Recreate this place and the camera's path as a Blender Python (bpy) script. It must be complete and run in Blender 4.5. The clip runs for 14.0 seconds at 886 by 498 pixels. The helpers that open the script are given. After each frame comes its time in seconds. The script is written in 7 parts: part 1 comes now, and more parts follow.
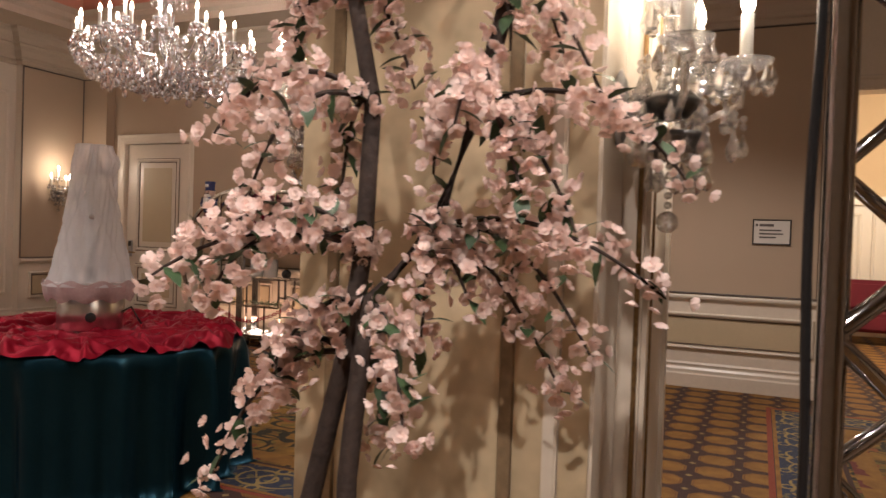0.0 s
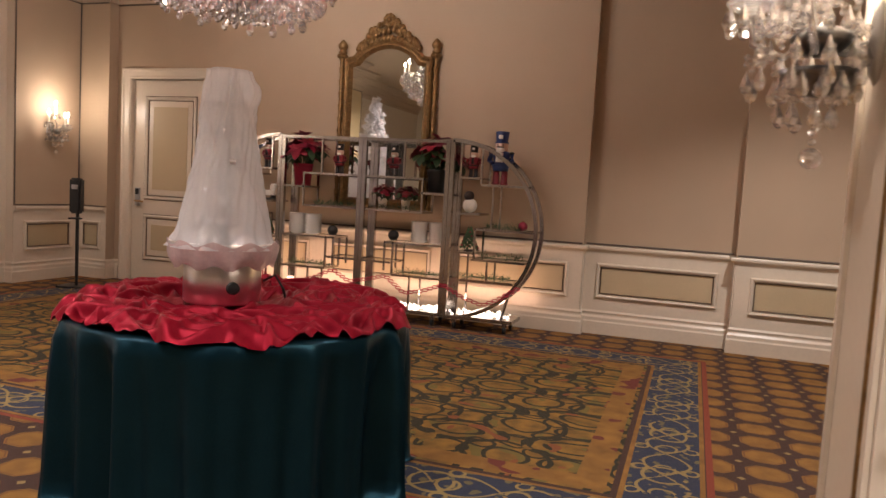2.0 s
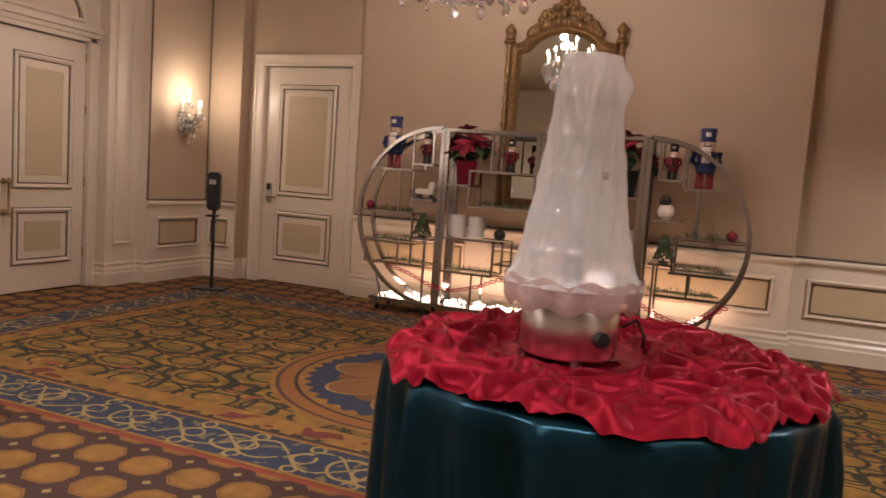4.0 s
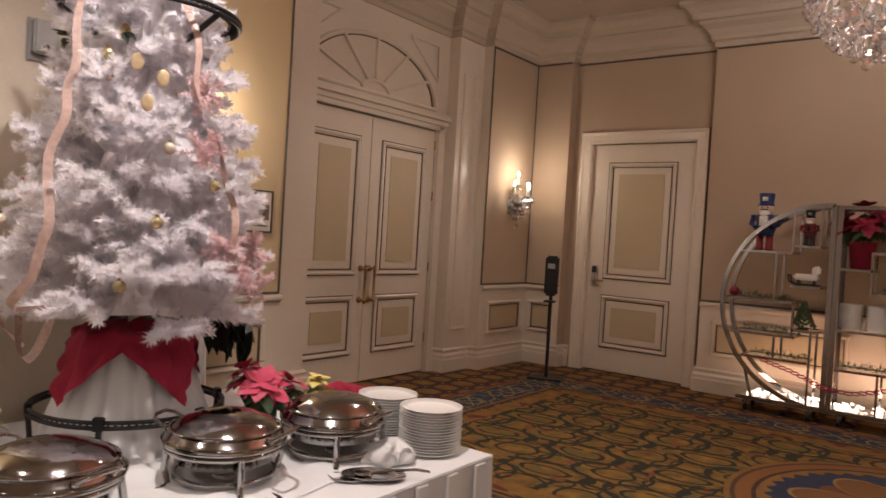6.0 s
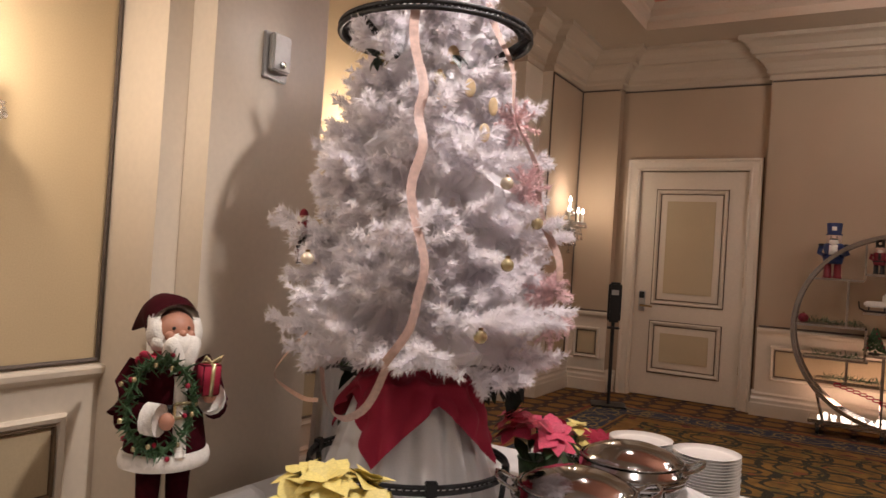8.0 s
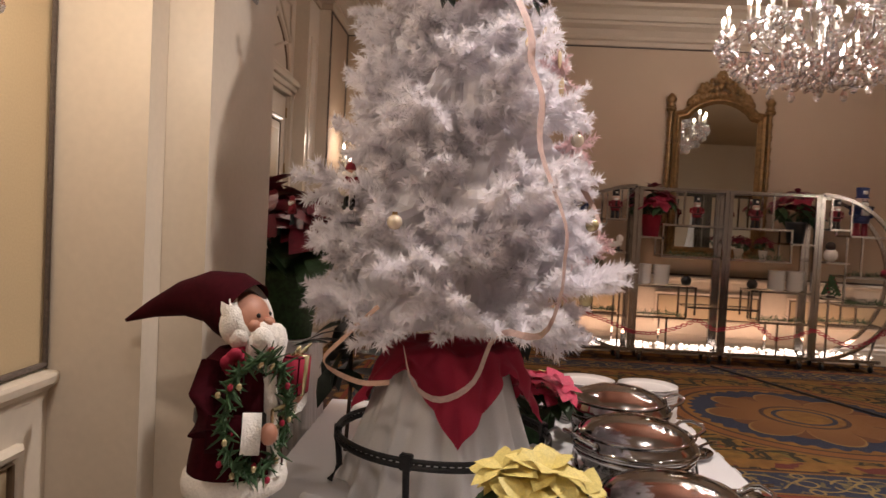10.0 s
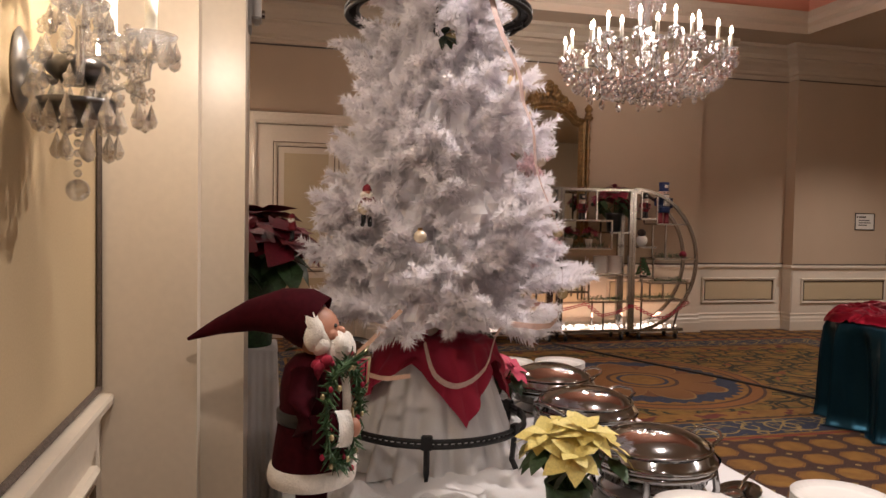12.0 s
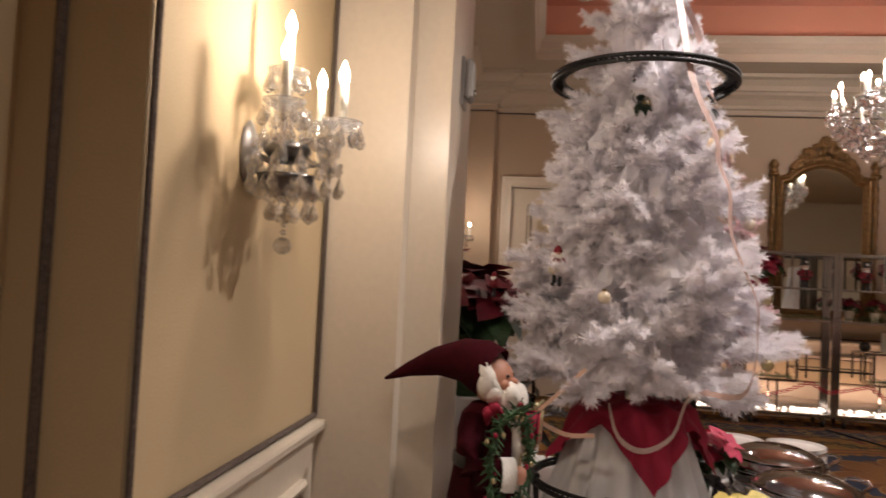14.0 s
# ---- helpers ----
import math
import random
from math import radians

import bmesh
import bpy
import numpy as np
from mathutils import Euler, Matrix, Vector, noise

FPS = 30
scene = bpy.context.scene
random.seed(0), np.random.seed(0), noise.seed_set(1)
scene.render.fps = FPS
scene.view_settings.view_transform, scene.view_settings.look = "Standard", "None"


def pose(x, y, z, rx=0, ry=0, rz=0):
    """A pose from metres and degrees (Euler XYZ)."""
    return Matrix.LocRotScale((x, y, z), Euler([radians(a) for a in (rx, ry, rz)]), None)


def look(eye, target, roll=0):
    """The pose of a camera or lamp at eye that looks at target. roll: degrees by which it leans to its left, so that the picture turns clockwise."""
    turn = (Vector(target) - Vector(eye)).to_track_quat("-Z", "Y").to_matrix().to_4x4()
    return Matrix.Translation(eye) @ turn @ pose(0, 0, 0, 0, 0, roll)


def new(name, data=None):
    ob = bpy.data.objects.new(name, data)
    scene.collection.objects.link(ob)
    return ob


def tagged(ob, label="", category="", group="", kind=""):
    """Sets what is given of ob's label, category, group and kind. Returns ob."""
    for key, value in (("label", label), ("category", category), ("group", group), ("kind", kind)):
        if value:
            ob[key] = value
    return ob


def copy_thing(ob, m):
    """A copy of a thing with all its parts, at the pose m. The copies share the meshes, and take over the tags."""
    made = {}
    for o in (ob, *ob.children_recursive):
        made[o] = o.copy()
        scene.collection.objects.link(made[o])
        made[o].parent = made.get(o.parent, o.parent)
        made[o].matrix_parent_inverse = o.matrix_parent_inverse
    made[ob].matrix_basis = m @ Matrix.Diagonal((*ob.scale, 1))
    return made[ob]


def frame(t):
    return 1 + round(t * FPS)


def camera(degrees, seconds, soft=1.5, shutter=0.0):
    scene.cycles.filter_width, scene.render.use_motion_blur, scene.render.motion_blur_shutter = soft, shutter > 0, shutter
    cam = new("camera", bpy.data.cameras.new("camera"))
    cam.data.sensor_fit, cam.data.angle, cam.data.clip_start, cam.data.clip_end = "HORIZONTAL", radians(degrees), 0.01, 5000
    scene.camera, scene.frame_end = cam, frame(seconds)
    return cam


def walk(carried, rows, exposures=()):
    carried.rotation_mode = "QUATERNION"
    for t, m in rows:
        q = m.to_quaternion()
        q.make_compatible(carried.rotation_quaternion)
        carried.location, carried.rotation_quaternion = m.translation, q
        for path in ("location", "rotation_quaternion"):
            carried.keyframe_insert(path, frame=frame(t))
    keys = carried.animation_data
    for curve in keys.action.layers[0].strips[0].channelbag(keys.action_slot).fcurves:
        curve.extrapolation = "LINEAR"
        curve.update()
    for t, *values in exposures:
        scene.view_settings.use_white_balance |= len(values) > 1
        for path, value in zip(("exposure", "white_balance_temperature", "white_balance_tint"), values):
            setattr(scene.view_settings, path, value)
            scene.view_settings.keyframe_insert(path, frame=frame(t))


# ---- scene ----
cam = camera(63.0, 14.0, shutter=0.22)
PATH = [
    (0, (0.853, 0.415, 1.349), (0.051, 2.246, 1.311), 1.9),
    (0.5, (0.543, 0.404, 1.367), (-0.24, 2.242, 1.287), 3.4),
    (1, (0.117, 0.533, 1.322), (-0.678, 2.365, 1.214), 3.4),
    (1.5, (-0.237, 0.53, 1.328), (-0.968, 2.387, 1.196), 3.4),
    (2, (-0.584, 0.591, 1.311), (-1.231, 2.477, 1.152), 3.3),
    (2.2, (-0.713, 0.646, 1.313), (-1.332, 2.54, 1.143), 3.4),
    (4.3, (-2.291, 0.826, 1.342), (-3.092, 2.648, 1.147), 4.2),
    (4.5, (-2.451, 0.797, 1.34), (-3.306, 2.596, 1.162), 4.1),
    (5, (-2.808, 0.703, 1.349), (-3.825, 2.42, 1.211), 3.7),
    (5.5, (-3.242, 0.648, 1.369), (-4.381, 2.289, 1.279), 3.5),
    (6, (-3.631, 0.503, 1.366), (-4.838, 2.097, 1.328), 3.4),
    (6.5, (-3.98, 0.372, 1.367), (-5.205, 1.953, 1.366), 3.5),
    (7, (-4.302, 0.234, 1.381), (-5.498, 1.836, 1.413), 3.7),
    (7.5, (-4.632, 0.016, 1.372), (-5.731, 1.687, 1.41), 3.9),
    (8, (-4.98, -0.186, 1.362), (-5.986, 1.543, 1.385), 3.7),
    (8.2, (-5.149, -0.235, 1.357), (-6.098, 1.526, 1.365), 3.8),
    (10.3, (-6.514, -0.429, 1.339), (-6.456, 1.569, 1.256), 2.8),
    (10.5, (-6.633, -0.463, 1.35), (-6.498, 1.53, 1.261), 2.8),
    (11, (-6.877, -0.481, 1.347), (-6.594, 1.497, 1.262), 2.3),
    (11.5, (-7.027, -0.54, 1.356), (-6.614, 1.415, 1.271), 1.6),
    (12, (-7.048, -0.663, 1.382), (-6.569, 1.277, 1.305), 1.0),
    (12.5, (-6.99, -0.704, 1.371), (-6.533, 1.242, 1.316), 0.7),
    (13, (-6.873, -0.658, 1.373), (-6.531, 1.313, 1.349), 1.1),
    (13.5, (-6.771, -0.695, 1.384), (-6.653, 1.301, 1.405), 1.8),
    (14, (-6.769, -0.822, 1.381), (-7.04, 1.158, 1.45), 2.9),
]
walk(cam, [(t, look(eye, target, roll)) for t, eye, target, roll in PATH],
     [(0, -0.15), (1.0, -0.1), (2.0, 0.3), (4.5, 0.35), (5.5, -0.02), (7.0, -0.17), (8.0, -0.18), (10.5, -0.25), (12.0, -0.18), (13.0, -0.24), (14.0, -0.35)])
# ---------------------------------------------------------------- light and exposure
world = bpy.data.worlds.new("world")
scene.world = world
world.use_nodes = True
world.node_tree.nodes["Background"].inputs[0].default_value = (0.9, 0.72, 0.5, 1)
world.node_tree.nodes["Background"].inputs[1].default_value = 0.003


def lamp(name, at, watts, colour=(1, 0.72, 0.45), radius=0.05):
    data = bpy.data.lights.new(name, "POINT")
    data.energy, data.color, data.shadow_soft_size = watts, colour, radius
    ob = new(name, data)
    ob.location = at
    return ob


def spot(name, at, watts, colour=(1, 0.89, 0.84), angle=120, target=None):
    data = bpy.data.lights.new(name, "SPOT")
    data.energy, data.color, data.spot_size, data.spot_blend, data.shadow_soft_size = watts, colour, radians(angle), 0.6, 0.06
    ob = new(name, data)
    ob.matrix_world = look(at, target or (at[0], at[1] + 0.001, 0))
    return ob


CHANDELIER = (-3.82, 5.12)
WARM = (1.0, 0.83, 0.70)
for k in range(6):
    a = k * math.tau / 6 + 0.3
    lamp("chandelier_light", (CHANDELIER[0] + 0.58 * math.cos(a), CHANDELIER[1] + 0.58 * math.sin(a), 3.16), 17, (1, 0.91, 0.89), 0.04)
SCONCES = [(-7.72, 7.17, 1.80, 90), (-7.60, 3.22, 1.80, 90), (-7.45, 0.90, 1.66, 90), (-0.28, 2.24, 1.68, 180), (0.60, 1.93, 1.66, 0)]
# a sconce's lamp stands between its candles
for x, y, z, turn in SCONCES:
    a = radians(turn)
    lamp("sconce_light", (x + (0.24 if y == 0.90 else 0.17) * math.sin(a) * (turn == 90) - 0.10 * (turn == 180) + 0.10 * (turn == 0), y, z + 0.30), {3.22: 16.0, 0.90: 18.0, 7.17: 9.0}.get(y, 26.0 if turn == 180 else 10.0), WARM, 0.03)
# downlight places are guessed, added wherever the room needed brightening
FILL_DOWNLIGHTS = [(-6.5, 5.2, 60), (-6.4, 0.4, 50), (-5.15, 1.75, 330), (-2.4, 0.6, 240), (0.80, 0.60, 130), (-6.3, -1.9, 110), (-3.2, -0.9, 190), (0.5, -0.7, 400), (1.9, 1.2, 170), (0.3, 5.3, 330)]
for x, y, watts in FILL_DOWNLIGHTS:
    spot("downlight", (x, y, 3.70), watts)
# glow of the light strips in the foot of the display shelves
for x in (-5.0, -4.2, -3.25, -2.4):
    data = bpy.data.lights.new("strip_light", "AREA")
    data.shape, data.size, data.size_y, data.energy, data.color = "RECTANGLE", 0.7, 0.10, 3.2, (1, 0.58, 0.40)
    ob = new("strip_light", data)
    ob.matrix_world = pose(x, 7.36, 0.26, 180 - 25, 0, 0)
lamp("corridor_light", (2.6, 10.2, 2.8), 250, (1, 0.90, 0.78), 0.3)

# ---------------------------------------------------------------- materials


def mat(name, colour, rough=0.6, metal=0.0, var=0.12, scale=6.0, bump=0.02, fine=60.0, **extra):
    m = bpy.data.materials.new(name)
    m.use_nodes = True
    nt = m.node_tree
    b = nt.nodes["Principled BSDF"]
    b.inputs["Roughness"].default_value, b.inputs["Metallic"].default_value = rough, metal
    co = nt.nodes.new("ShaderNodeTexCoord")
    n1, n2 = nt.nodes.new("ShaderNodeTexNoise"), nt.nodes.new("ShaderNodeTexNoise")
    n1.inputs["Scale"].default_value, n2.inputs["Scale"].default_value = scale, fine
    n1.inputs["Detail"].default_value = 5
    for n in (n1, n2):
        nt.links.new(co.outputs["Object"], n.inputs["Vector"])
    add = nt.nodes.new("ShaderNodeMath")
    add.operation = "ADD"
    nt.links.new(n1.outputs["Fac"], add.inputs[0])
    nt.links.new(n2.outputs["Fac"], add.inputs[1])
    ramp = nt.nodes.new("ShaderNodeMapRange")
    ramp.inputs["From Min"].default_value, ramp.inputs["From Max"].default_value = 0.6, 1.4
    ramp.inputs["To Min"].default_value, ramp.inputs["To Max"].default_value = 1 - var, 1 + var
    nt.links.new(add.outputs[0], ramp.inputs["Value"])
    mul = nt.nodes.new("ShaderNodeVectorMath")
    mul.operation = "MULTIPLY"
    mul.inputs[0].default_value = colour
    nt.links.new(ramp.outputs[0], mul.inputs[1])
    nt.links.new(mul.outputs[0], b.inputs["Base Color"])
    if bump:
        bp = nt.nodes.new("ShaderNodeBump")
        bp.inputs["Strength"].default_value, bp.inputs["Distance"].default_value = min(1, bump * 10), 0.004
        nt.links.new(n2.outputs["Fac"], bp.inputs["Height"])
        nt.links.new(bp.outputs[0], b.inputs["Normal"])
    for key, value in extra.items():
        b.inputs[key.replace("_", " ")].default_value = value
    return m


def glow(name, colour, strength):
    m = bpy.data.materials.new(name)
    m.use_nodes = True
    b = m.node_tree.nodes["Principled BSDF"]
    b.inputs["Base Color"].default_value = (*colour, 1)
    b.inputs["Emission Color"].default_value = (*colour, 1)
    b.inputs["Emission Strength"].default_value = strength
    return m


def clear(name, glass, gloss, haze):
    """Cut glass: part refracting, part see-through, with bright facets."""
    m = bpy.data.materials.new(name)
    m.use_nodes = True
    nt = m.node_tree
    nt.nodes.clear()
    out, g, t, s = (nt.nodes.new(k) for k in ("ShaderNodeOutputMaterial", "ShaderNodeBsdfGlass", "ShaderNodeBsdfTransparent", "ShaderNodeBsdfGlossy"))
    g.inputs["IOR"].default_value, g.inputs["Roughness"].default_value, s.inputs["Roughness"].default_value = 1.5, 0.02, 0.06
    a, b = nt.nodes.new("ShaderNodeMixShader"), nt.nodes.new("ShaderNodeMixShader")
    a.inputs[0].default_value, b.inputs[0].default_value = glass, gloss
    w, c = nt.nodes.new("ShaderNodeBsdfTranslucent"), nt.nodes.new("ShaderNodeMixShader")
    w.inputs[0].default_value, c.inputs[0].default_value = (0.95, 0.96, 1.0, 1), haze
    for x, y in ((t.outputs[0], a.inputs[1]), (g.outputs[0], a.inputs[2]), (a.outputs[0], b.inputs[1]), (s.outputs[0], b.inputs[2]), (b.outputs[0], c.inputs[1]), (w.outputs[0], c.inputs[2]), (c.outputs[0], out.inputs[0])):
        nt.links.new(x, y)
    return m


def thin(name, colour, through_part):
    """Thin soft stuff that lets part of the light through."""
    m = mat(name, colour, 0.7, var=0.08, scale=14, bump=0)
    nt = m.node_tree
    b, out = nt.nodes["Principled BSDF"], nt.nodes["Material Output"]
    t, mix = nt.nodes.new("ShaderNodeBsdfTranslucent"), nt.nodes.new("ShaderNodeMixShader")
    t.inputs[0].default_value = (*colour, 1)
    mix.inputs[0].default_value = through_part
    for x, y in ((b.outputs[0], mix.inputs[1]), (t.outputs[0], mix.inputs[2]), (mix.outputs[0], out.inputs[0])):
        nt.links.new(x, y)
    return m


WALLPAPER = mat("wallpaper", (0.42, 0.315, 0.22), 0.75, var=0.06, scale=1.5, fine=160, bump=0.015)
CREAM = mat("cream_paint", (0.66, 0.575, 0.465), 0.32, var=0.05, scale=2, fine=40, bump=0.006)
INSET = mat("inset_panel", (0.50, 0.40, 0.255), 0.5, var=0.07, scale=3, fine=120, bump=0.01)
GROOVE = mat("bronze_line", (0.13, 0.085, 0.05), 0.45, var=0.2, scale=20, bump=0.02)
WHITEPAINT = mat("white_paint", (0.78, 0.74, 0.66), 0.4, var=0.04, scale=3, bump=0.005)
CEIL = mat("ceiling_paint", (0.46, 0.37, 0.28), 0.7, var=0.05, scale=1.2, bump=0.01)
CORAL = mat("coral_paint", (0.58, 0.26, 0.17), 0.7, var=0.06, scale=1.2, bump=0.01)
ROPE = mat("rope_trim", (0.10, 0.075, 0.06), 0.6, var=0.5, scale=90, fine=200, bump=0.05)
MARBLE = mat("marbled_panel", (0.52, 0.41, 0.26), 0.4, var=0.35, scale=4.5, fine=14, bump=0.004)
GOLD = mat("gilt", (0.24, 0.145, 0.06), 0.46, 0.7, var=0.45, scale=25, fine=90, bump=0.04)
BRONZE = mat("dull_bronze", (0.25, 0.175, 0.10), 0.5, 0.2, var=0.25, scale=12, bump=0.02)
BRASS = mat("antique_brass", (0.40, 0.27, 0.12), 0.3, 0.9, var=0.2, scale=20)
CHROME = mat("chrome", (0.40, 0.39, 0.385), 0.10, 1.0, var=0.08, scale=8, bump=0)
STEEL = mat("brushed_steel", (0.45, 0.43, 0.42), 0.22, 1.0, var=0.12, scale=10, fine=200, bump=0.006)
DRUM = mat("bright_steel", (0.74, 0.72, 0.72), 0.28, 1.0, var=0.12, scale=10, fine=200, bump=0.006)
# lighter, yellower copy of the wallpaper, the near sconces' glow put into it
LITPAPER = mat("yellow_wallpaper", (0.53, 0.405, 0.24), 0.75, var=0.07, scale=1.5, fine=160, bump=0.012)
BLACK = mat("black_plastic", (0.012, 0.012, 0.013), 0.4, var=0.2, scale=30)
IRON = mat("black_iron", (0.010, 0.010, 0.011), 0.45, 0.2, var=0.3, scale=60, fine=160, bump=0.05)
WHITECLOTH = mat("white_cloth", (0.68, 0.665, 0.66), 0.85, var=0.06, scale=5, fine=220, bump=0.02)
TEAL = mat("dark_teal_cloth", (0.008, 0.034, 0.052), 0.30, 0.72, var=0.25, scale=4, fine=250, bump=0.01, Specular_IOR_Level=0.15)
SATIN = mat("red_satin", (0.20, 0.004, 0.015), 0.42, 0.45, var=0.15, scale=6, fine=150, bump=0.005, Specular_IOR_Level=0.1)
REDCLOTH = mat("red_napkin_cloth", (0.31, 0.008, 0.036), 0.8, var=0.12, scale=9, fine=250, bump=0.02)
CHINA = mat("white_china", (0.86, 0.83, 0.79), 0.12, var=0.03, scale=5, bump=0)
MIRROR = mat("mirror_glass", (0.72, 0.74, 0.70), 0.02, 1.0, var=0.02, scale=3, bump=0)
CRYSTAL = clear("crystal", 0.52, 0.34, 0.04)
DARKSILVER = mat("dark_silver", (0.16, 0.155, 0.15), 0.28, 0.9, var=0.2, scale=30)
GLASS = mat("shelf_glass", (0.85, 0.92, 0.88), 0.03, var=0.0, bump=0, Transmission_Weight=0.95, IOR=1.2)
CANDLE = mat("candle_sleeve", (0.82, 0.78, 0.68), 0.5, var=0.04, bump=0)
BULB = glow("lit_bulb", (1.0, 0.86, 0.66), 40)
# the snow's own emission stands in for the light strip under it
STRIPGLOW = glow("strip_glow_snow", (1.0, 0.84, 0.72), 3.2)
PLASTIC = thin("clear_plastic_film", (0.93, 0.93, 0.95), 0.55)
PLASTIC.node_tree.nodes["Principled BSDF"].inputs["Roughness"].default_value = 0.22


def see_through(m, share):
    """Let a share of the light pass straight through."""
    nt = m.node_tree
    out = nt.nodes["Material Output"]
    t, mix = nt.nodes.new("ShaderNodeBsdfTransparent"), nt.nodes.new("ShaderNodeMixShader")
    mix.inputs[0].default_value = share
    nt.links.new(out.inputs[0].links[0].from_socket, mix.inputs[1])
    nt.links.new(t.outputs[0], mix.inputs[2])
    nt.links.new(mix.outputs[0], out.inputs[0])


see_through(PLASTIC, 0.40)
WHITENEEDLE = thin("white_needles", (0.975, 0.95, 0.975), 0.40)
PINK = mat("pink_ribbon", (0.56, 0.39, 0.34), 0.45, var=0.2, scale=30, bump=0.02)
# burgundy bracts, with the shade they stand in put into the colour
SHADEDRED = mat("shaded_deep_red_bracts", (0.13, 0.003, 0.014), 0.6, var=0.35, scale=25, bump=0.02)
RED = mat("red_bracts", (0.21, 0.005, 0.026), 0.55, var=0.35, scale=25, bump=0.02)
PINKRED = mat("rose_bracts", (0.58, 0.055, 0.12), 0.55, var=0.3, scale=25, bump=0.02)
YELLOW = mat("pale_yellow_bracts", (0.70, 0.58, 0.19), 0.55, var=0.2, scale=25, bump=0.02)
LEAF = mat("green_leaf", (0.035, 0.075, 0.028), 0.5, var=0.5, scale=25, bump=0.02)
GARLAND = mat("garland_green", (0.035, 0.085, 0.03), 0.6, var=0.5, scale=30)
BARK = mat("bark", (0.042, 0.027, 0.021), 0.85, var=0.5, scale=18, fine=70, bump=0.1)
PETAL = thin("blossom_petal", (0.93, 0.76, 0.70), 0.4)
VELVET = mat("burgundy_velvet", (0.034, 0.002, 0.005), 0.9, var=0.3, scale=14, bump=0.02, Specular_IOR_Level=0.1)
FUR = mat("white_plush", (0.80, 0.76, 0.70), 0.95, var=0.12, scale=40, fine=180, bump=0.08)
SKIN = mat("doll_vinyl", (0.46, 0.215, 0.14), 0.5, var=0.12, scale=20)
BLUE = mat("blue_paint", (0.02, 0.05, 0.20), 0.4, var=0.15, scale=20)
PAPER = mat("sign_paper", (0.62, 0.57, 0.50), 0.6, var=0.04, bump=0)
DARKWOOD = mat("dark_frame", (0.03, 0.022, 0.02), 0.4, var=0.2, scale=20)
SILVERGREY = mat("grey_plastic", (0.42, 0.41, 0.40), 0.35, 0.3, var=0.08, scale=10)
CORRIDOR = mat("corridor_wall", (0.60, 0.45, 0.27), 0.6, var=0.06, scale=2)
GOLDBALL = mat("gold_ornament", (0.55, 0.46, 0.26), 0.22, 0.55, var=0.2, scale=20)


class N:
    """Small helper to write shader arithmetic."""

    def __init__(self, nt):
        self.nt = nt

    def m(self, op, a, b=0.0, c=0.0):
        n = self.nt.nodes.new("ShaderNodeMath")
        n.operation = op
        for k, v in enumerate((a, b, c)):
            if isinstance(v, (int, float)):
                n.inputs[k].default_value = v
            else:
                self.nt.links.new(v, n.inputs[k])
        return n.outputs[0]

    def mix(self, f, a, b):
        n = self.nt.nodes.new("ShaderNodeMix")
        n.data_type = "RGBA"
        self.nt.links.new(f, n.inputs["Factor"]) if not isinstance(f, (int, float)) else None
        for key, v in (("A", a), ("B", b)):
            s = [i for i in n.inputs if i.name == key and i.type == "RGBA"][0]
            if isinstance(v, tuple):
                s.default_value = (*v, 1)
            else:
                self.nt.links.new(v, s)
        return [o for o in n.outputs if o.type == "RGBA"][0]

    def noise(self, vec, scale, detail=3.0):
        n = self.nt.nodes.new("ShaderNodeTexNoise")
        n.inputs["Scale"].default_value, n.inputs["Detail"].default_value = scale, detail
        self.nt.links.new(vec, n.inputs["Vector"])
        return n.outputs["Fac"]


